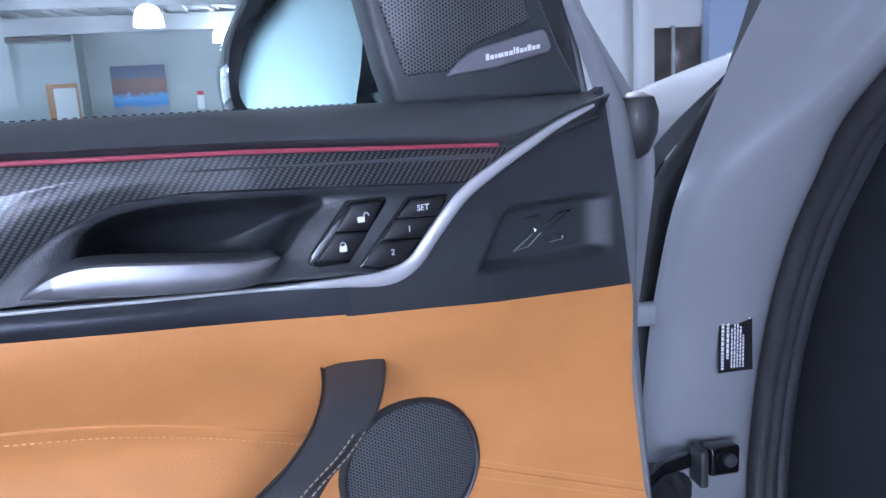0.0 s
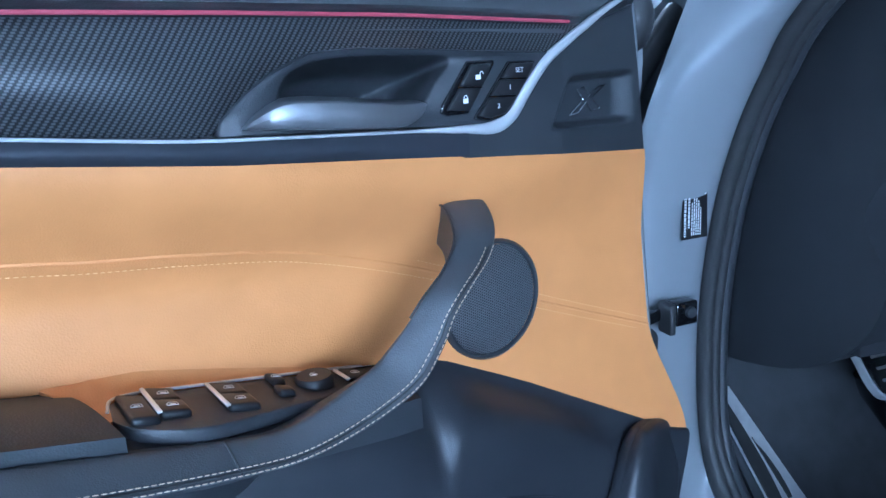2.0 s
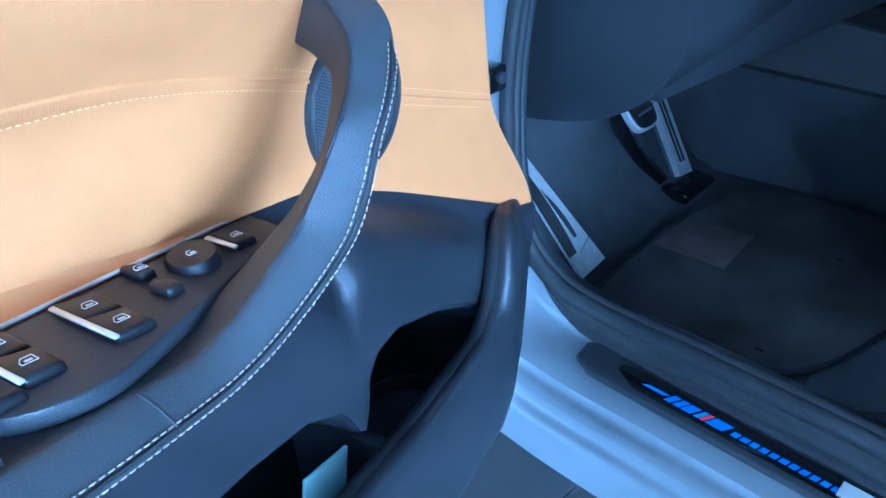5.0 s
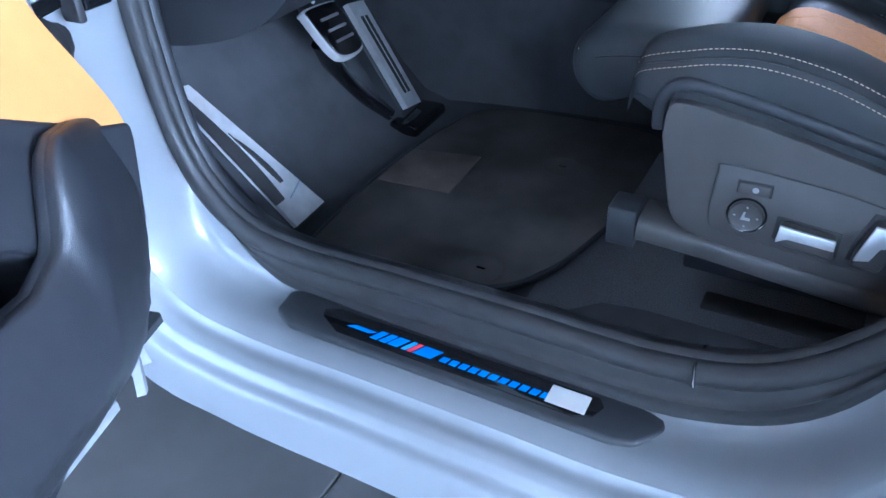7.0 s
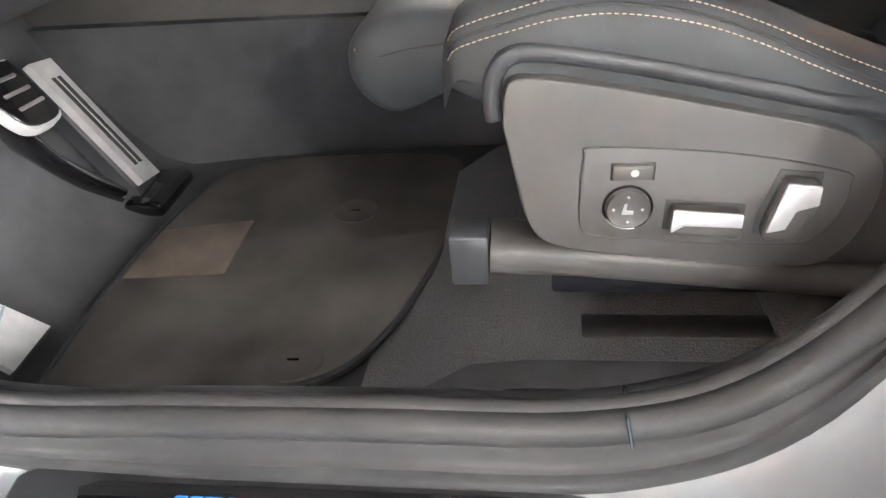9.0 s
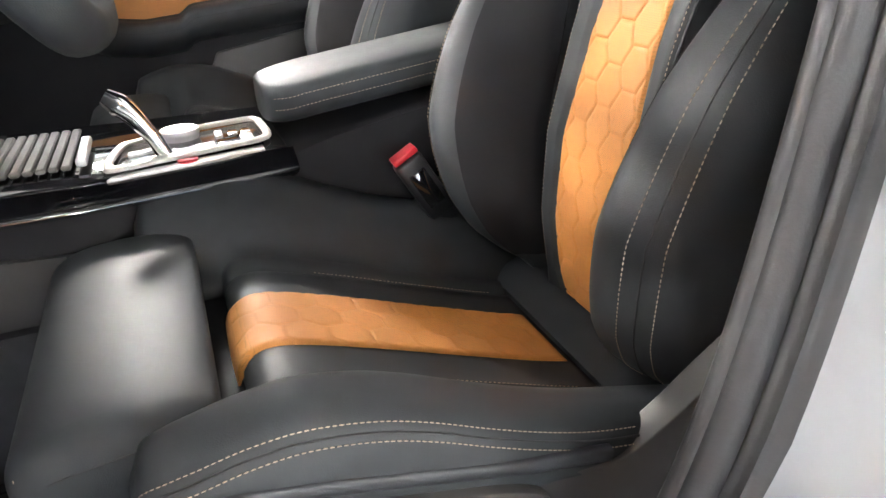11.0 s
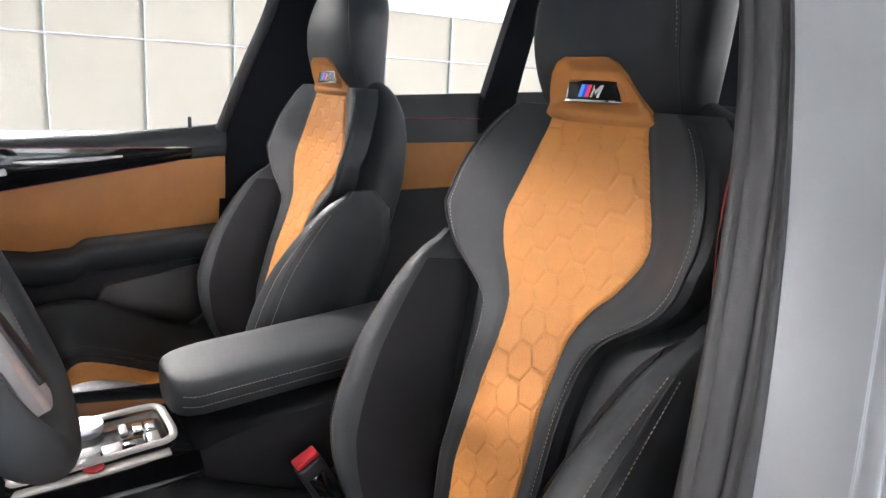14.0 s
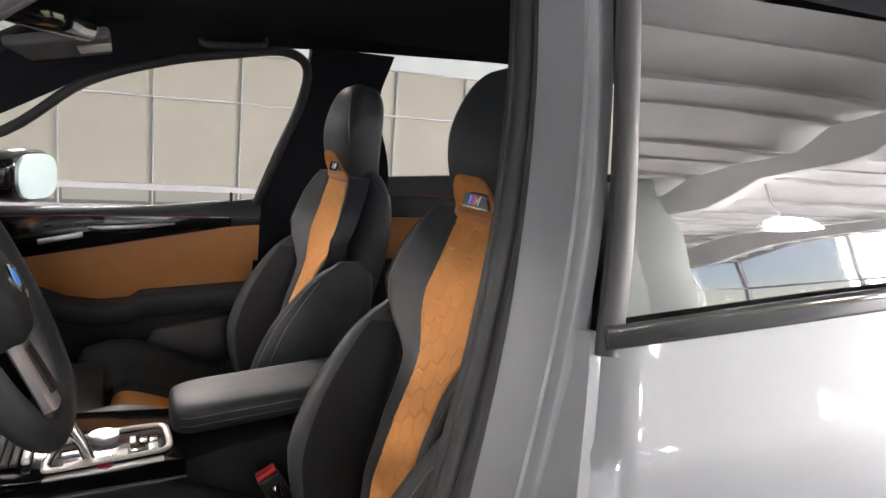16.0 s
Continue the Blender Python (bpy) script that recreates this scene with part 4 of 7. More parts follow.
part("pull_handle", loft([pull_ring(o, i, k) for k, (o, i) in enumerate(PULL)]), belt_soft, door, "black stitched leather pull handle", 50)
part("handle_parting", sweep([i + Vector((0.0006, 0.0004, 0)) for o, i in PULL[6:40]], oval(0.0007, 0.0007, 6), up=(0, 1, 0)), rubber, door)
for f in (0.06, 0.24):
    part("stitching", stitches([o.lerp(i, f) for o, i in PULL[24:]], (0.0, 0.0019, 0.0012), 0.0024, 0.0009, 0.00034), thread, door, "cream thread stitching")
part("pull_seam", sweep([o.lerp(i, 0.15) + Vector((0, 0.0014, 0.0010)) for o, i in PULL[24:]], oval(0.0006, 0.0005, 6), up=(0, 1, 0)), rubber, door)
part("pull_joint", sweep([p + Vector((0, 0.0003, 0.0002)) for p in pull_ring(*PULL[68], 68)[:7]], oval(0.0006, 0.0006, 6), up=(0, 1, 0)), rubber, door)

# armrest with the window switches
def sw_z(u):
    return 0.833 + 0.23 * (u - 0.254)


def on_switch(u, w, lift=0.0):
    return (u, w, sw_z(u) + lift)


SWITCH = [(0.256, -0.001), (0.30, 0.004), (0.346, 0.009), (0.385, 0.014), (0.409, 0.018), (0.421, 0.028), (0.423, 0.045), (0.413, 0.060), (0.39, 0.067), (0.362, 0.060), (0.295, 0.037), (0.262, 0.022)]
part("switch_panel", prism([p[:2] for p in curve(SWITCH + [SWITCH[0]], 60)[:-1]], lambda u, w: on_switch(u, w, -0.008), (0, 0, 0.008), 0.0015), plastic, door, "black window switch panel")
edge = [on_switch(u, w, 0.0006) for u, w in curve([(0.423, 0.04), (0.418, 0.023), (0.405, 0.0155), (0.385, 0.0125), (0.346, 0.0075), (0.30, 0.0025), (0.258, -0.002)], 40)]
part("panel_edging", sweep(edge, oval(0.0009, 0.0009, 8)), satin, door, "thin satin chrome edging")


def rocker(u0, u1, w0, w1, name="window_switch"):
    out = [(u0, w0), (u1, w0 - 0.003), (u1, w1), (u0, w1)]
    return part(name, prism(out, lambda u, w: on_switch(u, w, -0.002), (0, 0, 0.006), 0.0022, 3), button_plastic, door)


for u0, u1 in ((0.388, 0.4025), (0.3545, 0.3705)):
    rocker(u0, u1, 0.019, 0.035)
    rocker(u0, u1, 0.0362, 0.052)
rocker(0.4035, 0.4165, 0.026, 0.057)
for u in (0.4030, 0.3715):
    part("switch_bar", rbox(on_switch(u, 0.037, 0.0045), (0.0022, 0.034, 0.0012), 0.0003, 1), satin, door, "satin chrome bar")
part("switch_bar", rbox(on_switch(0.2935, 0.0195, 0.003), (0.0025, 0.018, 0.0012), 0.0003, 1), satin, door, "satin chrome bar")
rocker(0.279, 0.2915, 0.012, 0.027, "boot_switch")
rocker(0.328, 0.336, 0.010, 0.021, "fold_switch")
rocker(0.330, 0.339, 0.030, 0.039, "slide_switch")
part("mirror_knob", lathe([(0.0112, -0.002), (0.0112, 0.004), (0.0098, 0.0056), (0.0005, 0.0056)], Matrix.Translation(on_switch(0.312, 0.0225)), 28), button_plastic, door, "round mirror adjuster")


def symbol(u, w, lift):
    k = 0.0016
    p = lambda a, b: on_switch(u - a * k, w - b * k * 1.0, lift)
    out = []
    for q in ([(-1.6, -1.2), (1.6, -1.2), (1.6, 1.2), (-0.6, 1.2), (-1.6, -0.2), (-1.6, -1.2)],):
        for s, t in zip(q, q[1:]):
            out.append(sweep([p(*s), p(*t)], oval(0.00022, 0.0002, 5)))
    out.append(prism([(-0.7, -0.7), (1.0, -0.7), (1.0, 0.0), (-0.7, 0.0)], p, (0, 0, 0.0002)))
    return merge(*out)


for u, w, lift in ((0.395, 0.027, 0.0043), (0.395, 0.0435, 0.0043), (0.4105, 0.042, 0.0043), (0.3625, 0.027, 0.0043), (0.3625, 0.0435, 0.0043), (0.332, 0.0155, 0.0043), (0.312, 0.0225, 0.0058), (0.285, 0.0195, 0.0043)):
    part("switch_symbol", symbol(u, w, lift), white_print, door)


def switch_base(s, t):
    """Dark bed from the card to the handle under the switch panel."""
    u = 0.252 + (0.432 - 0.252) * s
    w1 = interp(u, (0.240, 0.274, 0.318, 0.352, 0.390, 0.48), (0.034, 0.044, 0.053, 0.061, 0.069, 0.070))
    return (u, -0.006 + (w1 + 0.008) * t, sw_z(u) - 0.003 - 0.006 * t ** 2)


part("switch_bed", sheet(switch_base, 24, 6, (0, 0, -0.02)), plastic, door, "black bed of the switch panel")
def ledge_edge(u):
    return interp(u, (0.256, 0.30, 0.346, 0.385, 0.409, 0.421, 0.4225, 0.4245, 0.436, 0.446), (-0.001, 0.004, 0.009, 0.014, 0.018, 0.028, 0.05, 0.058, 0.023, 0.0))


part("tan_ledge", sheet(lambda s, t: (0.27 + 0.176 * s, -0.005 + (ledge_edge(0.27 + 0.176 * s) + 0.004) * t, sw_z(0.27 + 0.176 * s) + 0.0008 + (0.003 + 0.012 * smoothstep(0.432, 0.395, 0.27 + 0.176 * s)) * (1 - t) ** 2.4), 60, 14, (0, -0.004, -0.01)), tan, door, "tan leather ledge")


def rest(s, t):
    """Tan ledge and dark armrest pad behind the switches."""
    u = 0.436 + (REAR - 0.436) * s
    w = 0.0 + 0.07 * t
    return (u - 0.014 * (1 - s) * t, w, sw_z(u) - 0.002 + 0.004 * math.sin(math.pi * t))


part("armrest_pad", sheet(rest, 20, 10, (0, 0, -0.02)), leather, door, "black leather armrest")
part("armrest_side", sheet(lambda s, t: (0.25 + (REAR - 0.25) * s, 0.0 + 0.085 * math.sin(t * math.pi / 2) * smoothstep(0.27, 0.44, 0.25 + (REAR - 0.25) * s), sw_z(0.25 + (REAR - 0.25) * s) - 0.09 + 0.075 * t), 30, 10, (0, -0.01, 0)), plastic, door, "black armrest underside")

# lower shell with bottle bin
def hollow_z(u):
    """Upper edge of the hollows behind the bin wall."""
    return interp(u, (-0.02, 0.045, 0.065, 0.10, 0.142, 0.19, 0.215, 0.226, 0.232, 0.238, 0.252, 0.279, 0.32, 0.8), (0.50, 0.60, 0.644, 0.680, 0.705, 0.725, 0.723, 0.710, 0.678, 0.678, 0.708, 0.726, 0.735, 0.79))


def shell(s, t):
    u = -0.022 + (REAR + 0.022) * s ** 1.25
    zt, zh = tan_bottom(u) + 0.002, hollow_z(u)
    w0 = card_w(u, zt)
    prof = curve([(w0 - 0.002, zt), (w0 + 0.005, zt - 0.012), (0.034, (zt + zh) / 2 + 0.01), (0.036, zh + 0.008), (0.033, zh), (0.022, zh - 0.008), (-0.045, zh - 0.03), (-0.055, 0.58), (-0.05, 0.54)], 33)
    p = prof[int(round(t * 32))]
    return (max(u, edge_u(p[1])), p[0], p[1])


part("lower_shell", sheet(shell, 170, 32, (0, -0.006, 0)), shell_plastic, door, "black plastic lower door panel")


def bin_rim(u):
    return interp(u, (-0.03, 0.02, 0.05, 0.066, 0.078, 0.09, 0.12, 0.2, 0.3, 0.8), (0.705, 0.722, 0.728, 0.722, 0.705, 0.678, 0.668, 0.674, 0.690, 0.74))


def bin_wall(s, t):
    u = -0.03 + (REAR + 0.03) * s ** 1.25
    f = interp(u, (-0.03, -0.01, 0.02, 0.05, 0.08, 0.12, 0.3, 0.8), (0.012, 0.022, 0.034, 0.046, 0.055, 0.061, 0.070, 0.078))
    z1 = bin_rim(u)
    prof = curve([(f - 0.012, z1 - 0.012), (f - 0.011, z1 - 0.002), (f - 0.005, z1 + 0.001), (f + 0.003, z1 - 0.004), (f + 0.010, z1 - 0.035), (f + 0.012, z1 - 0.075), (f + 0.006, 0.580), (f - 0.012, 0.553), (f - 0.045, 0.543), (-0.06, 0.542)], 30)
    p = prof[int(round(t * 29))]
    e = edge_u(p[1])
    return (u + max(0.0, e + 0.004 - u) * 1.0, p[0], p[1])


part("bin_wall", sheet(bin_wall, 110, 29, (0, -0.006, 0.0)), shell_plastic, door, "black bulging wall of the bottle bin")
part("bin_divider", rbox((0.232, 0.015, 0.632), (0.012, 0.09, 0.075), 0.005, 2), shell_plastic, door, "bin divider")
part("cup_ring", lathe([(0.036, 0.600), (0.038, 0.612), (0.040, 0.612), (0.040, 0.57), (0.001, 0.57)], Matrix.Translation((0.160, 0.012, 0)), 32), soft_black, door, "black cup rest in the bin")
part("door_bottom", sheet(lambda s, t: (0.02 + (REAR - 0.03) * s, -0.100 + 0.065 * t, 0.448 + 0.012 * math.sin(math.pi * t)), 20, 6, (0, 0, 0.010)), paint, door, "painted lower edge of the door")
part("bin_floor", rbox((0.40, -0.01, 0.556), (0.78, 0.09, 0.012), 0.003, 1), plastic, door)
part("bin_leaflet", rbox((0.280, 0.030, 0.632), (0.040, 0.003, 0.10), 0.0008, 1, Matrix.Rotation(radians(-14), 4, "Y")), teal_paper, door, "pale folded leaflet in the bin")

# tweeter triangle at the foot of the window frame
SAIL = [(0.166, 1.061), (0.172, 1.08), (0.180, 1.115), (0.192, 1.16), (0.20, 1.20), (0.128, 1.22), (0.105, 1.16), (0.081, 1.116), (0.068, 1.088), (0.052, 1.063)]
part("tweeter_panel", prism(SAIL, flat(0.0), (0, 0.022, 0), 0.004, 3), plastic, door, "black triangular tweeter panel")
part("tweeter_grille", prism([(0.161, 1.0755), (0.167, 1.092), (0.174, 1.115), (0.186, 1.16), (0.125, 1.19), (0.106, 1.15), (0.0885, 1.1015), (0.126, 1.0885), (0.136, 1.0775)], flat(0.0205), (0, 0.004, 0), 0.0015), mesh_grille, door, "perforated tweeter grille")
part("maker_badge", prism([(0.139, 1.0745), (0.1315, 1.082), (0.125, 1.0862), (0.118, 1.0885), (0.081, 1.0975), (0.0785, 1.0955), (0.0755, 1.088), (0.0775, 1.0852), (0.110, 1.078)], flat(0.021), (0, 0.0035, 0), 0.0012), badge_grey, door, "satin grey badge with plain marks")
u = 0.1165
for w, h in ((0.0020, 0.0032), (0.0022, 0.0022), (0.0014, 0.0022), (0.0032, 0.0022), (0.0022, 0.0022), (0.0022, 0.0022), (0.0009, 0.0036), (0.0018, 0.0032), (0.0022, 0.0022), (0.0013, 0.0022), (0.0021, 0.0032), (0.0022, 0.0022), (0.0022, 0.0022)):
    z = 1.0817 + (0.1165 - u) * 0.17
    part("badge_mark", prism([(u, z), (u - w, z + w * 0.17), (u - w, z + w * 0.17 + h), (u, z + h)], flat(0.0246), (0, 0.0002, 0)), white_print, door)
    u -= w + 0.0006

# window frame, glass, outer skin, mirror
pane = part("window_pane", prism([(0.12, 1.04), (REAR, 1.05), (REAR - 0.04, 1.42), (0.36, 1.40), (0.16, 1.24)], lambda u, z: (u, -0.022 + (z - 1.04) * 0.12, z), (0, -0.004, 0)), green_glass, door, "green-tinted side window", 0)
pane.visible_shadow = False
part("window_frame", sweep(curve([(0.035, -0.03, 1.04), (0.052, -0.02, 1.09), (0.085, -0.006, 1.16), (0.15, 0.006, 1.25), (0.26, 0.02, 1.36), (0.40, 0.03, 1.42), (0.60, 0.032, 1.44), (REAR, 0.03, 1.43)], 40), oval(0.016, 0.014, 12, 3), up=(0, 1, 0)), rubber, door, "black window frame")
part("frame_skin", sweep(curve([(0.012, -0.045, 1.0), (0.028, -0.040, 1.06), (0.055, -0.03, 1.13), (0.11, -0.016, 1.22), (0.2, 0.0, 1.33)], 24), oval(0.014, 0.02, 12, 3), up=(0, 1, 0)), paint, door, "pale grey painted frame")
part("door_skin", sheet(lambda s, t: (-0.035 + (REAR + 0.05) * s, -0.10 - 0.03 * math.sin(math.pi * t) + 0.05 * (1 - smoothstep(0, 0.06, s)), 0.45 + 0.59 * t), 30, 16, (0, 0.012, 0)), paint, door, "pale grey painted outer skin")
def door_rim(s, t):
    """Painted edge of the door that shows beside the trim."""
    z = 0.47 + 0.65 * t
    far = interp(z, (0.42, 0.80, 0.90, 0.945, 1.0, 1.03, 1.06, 1.09, 1.12), (-0.03, -0.04, -0.046, -0.054, -0.063, -0.062, -0.045, -0.022, 0.0))
    near = interp(z, (0.42, 0.70, 1.0, 1.057, 1.12), (0.03, -0.022, 0.016, 0.019, 0.046)) - 0.003
    k = smoothstep(0, 1, s)
    return (near + (far - near) * s, -0.004 - 0.05 * k, z)


part("door_edge", sheet(door_rim, 12, 40, (0.004, -0.006, 0)), paint, door, "pale grey painted door edge")
part("edge_cap", loft([[(-0.030 + 0.016 * k * math.cos(q), -0.036 + 0.016 * k * math.sin(q), 1.062 - 0.045 * j) for q in np.linspace(0, 2 * math.pi, 15)[:-1]] for j, k in ((0, 0.3), (0.08, 0.8), (0.3, 1.0), (0.6, 0.95), (0.9, 0.6), (1.0, 0.2))]), rubber, door, "black rubber frame cap")


MIRROR_OUT = [(0.186, 1.145), (0.197, 1.124), (0.204, 1.100), (0.2045, 1.075), (0.198, 1.054), (0.18, 1.046), (0.12, 1.043), (0.06, 1.043), (0.052, 1.055), (0.046, 1.12), (0.042, 1.19), (0.06, 1.205), (0.13, 1.205), (0.16, 1.19)]
MIRROR_IN = [(0.157, 1.150), (0.177, 1.129), (0.190, 1.099), (0.193, 1.080), (0.186, 1.066), (0.170, 1.0595), (0.14, 1.058), (0.106, 1.057), (0.098, 1.075), (0.089, 1.11), (0.083, 1.155), (0.082, 1.185), (0.10, 1.192), (0.13, 1.18)]


def mirror_shell():
    out = [p[:2] for p in curve(MIRROR_OUT + [MIRROR_OUT[0]], 57)[:-1]]
    inn = [p[:2] for p in curve(MIRROR_IN + [MIRROR_IN[0]], 57)[:-1]]
    c = np.array((0.125, 1.12))
    ring = lambda pts, k, y: [(*(c + (p - c) * k),) for p in pts]
    rows = [(inn, 0.98, -0.305), (inn, 1.0, -0.258), (inn, 1.02, -0.246), (out, 0.97, -0.242), (out, 1.0, -0.250), (out, 1.0, -0.280), (out, 0.95, -0.315), (out, 0.80, -0.345), (out, 0.45, -0.365), (out, 0.1, -0.37)]
    return loft([[(q[0], y, q[1]) for q in ring(p, k, y)] for p, k, y in rows])


part("mirror_housing", mirror_shell(), gloss, door, "gloss black mirror housing")
# the glass leans back so that it shows the ceiling
part("mirror_pane", loft([[(u, y - 0.20 * (z - 1.06) - 0.30 * (u - 0.12), z) for u, z in (tuple(q[:2]) for q in curve(MIRROR_IN + [MIRROR_IN[0]], 57)[:-1])] for y in (-0.250, -0.244)]), mirror_glass, door, "mirror glass")
part("mirror_arm", sweep([(0.055, -0.09, 1.055), (0.06, -0.16, 1.062), (0.068, -0.29, 1.075)], oval(0.026, 0.016, 14), up=(0, 0, 1)), gloss, door, "black mirror arm")


# ---- front seats: x from the seat's middle line, y and z as in the car ----
def hex_relief(a, b, w=0.046, h=0.040, seam=0.0034):
    """Height of a quilted surface: soft pillows between hexagonal seams, 0 at the seam and 1 inside."""
    k = h * 1.1547 / w
    col = round(a / (w * 0.75))
    d = 9.0
    for i in (col - 1, col, col + 1):
        off = 0.5 * h if i % 2 else 0.0
        row = round((b - off) / h)
        for j in (row - 1, row, row + 1):
            dx, dy = abs(a - i * w * 0.75) * k, abs(b - j * h - off)
            d = min(d, max(dy, dx * 0.866 + dy * 0.5))
    e = min(1.0, max(0.0, (h / 2 - d) / seam))
    return 1 - (1 - e) ** 3


def back_y(z):
    """Front face of the backrest on its middle line."""
    return interp(z, (0.50, 0.574, 0.66, 0.75, 0.85, 0.95, 1.05, 1.15, 1.25), (-0.05, -0.050, -0.046, -0.053, -0.080, -0.117, -0.148, -0.168, -0.185))


INSERT_Z = (0.568, 0.60, 0.66, 0.72, 0.78, 0.85, 0.90, 0.935, 0.96, 0.985, 1.01, 1.035, 1.07, 1.11, 1.15)
INSERT_W = (0.040, 0.055, 0.062, 0.061, 0.058, 0.054, 0.053, 0.058, 0.073, 0.097, 0.114, 0.119, 0.106, 0.090, 0.077)
BAND_Z = (0.56, 0.65, 0.76, 0.86, 0.90, 0.93, 0.95, 0.97, 0.99, 1.02, 1.05, 1.09, 1.13, 1.165, 1.185)
BAND_W = (0.080, 0.092, 0.091, 0.089, 0.092, 0.103, 0.126, 0.158, 0.184, 0.203, 0.207, 0.197, 0.172, 0.132, 0.090)
SHELL_Z = (0.50, 0.60, 0.70, 0.85, 0.95, 1.03, 1.08, 1.12, 1.155, 1.18)
SHELL_W = (0.185, 0.205, 0.215, 0.215, 0.208, 0.202, 0.196, 0.178, 0.148, 0.10)


def smooth_line(x, xs, ys):
    """Smooth interpolation for shapes seen in outline."""
    i = min(max(int(np.searchsorted(xs, x)) - 1, 0), len(xs) - 2)
    t = min(1, max(0, (x - xs[i]) / (xs[i + 1] - xs[i])))
    m = lambda k: 0.0 if k in (0, len(xs) - 1) else (ys[k + 1] - ys[k - 1]) / (xs[k + 1] - xs[k - 1])
    hh = xs[i + 1] - xs[i]
    return (2 * t ** 3 - 3 * t * t + 1) * ys[i] + (t ** 3 - 2 * t * t + t) * hh * m(i) + (-2 * t ** 3 + 3 * t * t) * ys[i + 1] + (t ** 3 - t * t) * hh * m(i + 1)


def front_y(x, z):
    """Front of the padded back at x: flat at the insert, rolling forward into the shoulder wings."""
    hw, ins = smooth_line(z, BAND_Z, BAND_W), smooth_line(z, INSERT_Z, INSERT_W)
    k = min(1.0, max(0.0, (abs(x) - ins) / max(0.02, hw - ins)))
    wing = interp(z, (0.5, 0.93, 0.97, 1.03, 1.10, 1.18), (0.004, 0.008, 0.026, 0.050, 0.036, 0.01))
    return back_y(z) + 0.005 * smoothstep(0, 0.15, k) + wing * k ** 1.5


def band_point(c, z, lift=0.0):
    """A point on the padded band, c from -1 to 1 across, its edge rolled back."""
    hw = smooth_line(z, BAND_Z, BAND_W)
    roll = max(0.0, (abs(c) - 0.86) / 0.14)
    x = hw * c
    return (x, front_y(x, z) - 0.020 * roll ** 2.2 + lift, z)


BOL_Z = (0.575, 0.60, 0.63, 0.70, 0.78, 0.86, 0.93, 0.965, 0.99)
BOL_IN = (0.098, 0.098, 0.099, 0.103, 0.112, 0.125, 0.152, 0.180, 0.204)
BOL_R1 = (0.112, 0.118, 0.128, 0.145, 0.160, 0.174, 0.190, 0.202, 0.212)
BOL_R2 = (0.146, 0.158, 0.170, 0.194, 0.207, 0.213, 0.219, 0.220, 0.220)
BOL_O = (0.190, 0.205, 0.218, 0.238, 0.246, 0.246, 0.239, 0.230, 0.220)
BOL_F = (0.010, 0.040, 0.068, 0.094, 0.100, 0.087, 0.062, 0.040, 0.012)


def bolster_section(z):
    """Section of the lower side bolster at a height: (x, y) from the inner foot round the ridge to the back."""
    i, a, b, o, f = (smooth_line(z, BOL_Z, v) for v in (BOL_IN, BOL_R1, BOL_R2, BOL_O, BOL_F))
    m, e = back_y(z), interp(z, (0.58, 0.90, 0.96, 0.99), (1.0, 1.0, 0.75, 0.35))
    return [(i, m - 0.022 * e), (i + 0.003, m + 0.10 * f), ((i + a) / 2 + 0.002, m + 0.52 * f), (a - 0.003, m + 0.86 * f), ((a + b) / 2 - 0.006, m + 1.03 * f), (b, m + 0.98 * f),
            (b + 0.5 * (o - b), m + 0.80 * f), (o - 0.003, m + 0.42 * f), (o, m - 0.03 * e), (o - 0.004, m - 0.085 * e), (i + 0.02 * e, m - 0.10 * e), (i, m - 0.06 * e)]


HEAD_Z = (1.125, 1.15, 1.18, 1.22, 1.26, 1.29, 1.32, 1.343, 1.358, 1.366)
HEAD_W = (0.094, 0.106, 0.116, 0.123, 0.126, 0.123, 0.109, 0.086, 0.055, 0.012)
HEAD_Y = (-0.182, -0.170, -0.154, -0.144, -0.143, -0.149, -0.158, -0.168, -0.180, -0.198)
HEAD_D = (0.06, 0.075, 0.088, 0.098, 0.10, 0.096, 0.088, 0.074, 0.052, 0.012)


def niche_w(z):
    return interp(z, (1.13, 1.15, 1.175, 1.195, 1.206, 1.212), (0.088, 0.084, 0.068, 0.056, 0.045, 0.030))


def head_ring(z):
    """Ring of the head restraint, its front evenly divided, hollow behind the badge."""
    w_, y0, dd = (smooth_line(z, HEAD_Z, v) for v in (HEAD_W, HEAD_Y, HEAD_D))
    ring = []
    front = [(a, (1 - abs(a) ** 3) ** (1 / 3)) for a in np.sin(np.linspace(-1, 1, 121) * 1.45) / math.sin(1.45)]
    rear = [(a, -(1 - abs(a) ** 3) ** (1 / 3)) for a in np.sin(np.linspace(1, -1, 31) * math.pi / 2)[1:-1]]
    for a, b in front + rear:
        k = smoothstep(niche_w(z) - 0.003, niche_w(z) - 0.010, abs(a * w_)) * smoothstep(1.212, 1.207, z) if b > 0 else 0
        ring.append((a * w_, y0 - dd / 2 + b * dd / 2 - 0.045 * k, z))
    return ring


def pan_z(y):
    """Height of the seat pan on its middle line."""
    return smooth_line(y, (-0.08, 0.0, 0.10, 0.20, 0.265, 0.290, 0.304, 0.311, 0.313), (0.540, 0.553, 0.587, 0.624, 0.645, 0.6465, 0.637, 0.618, 0.585))


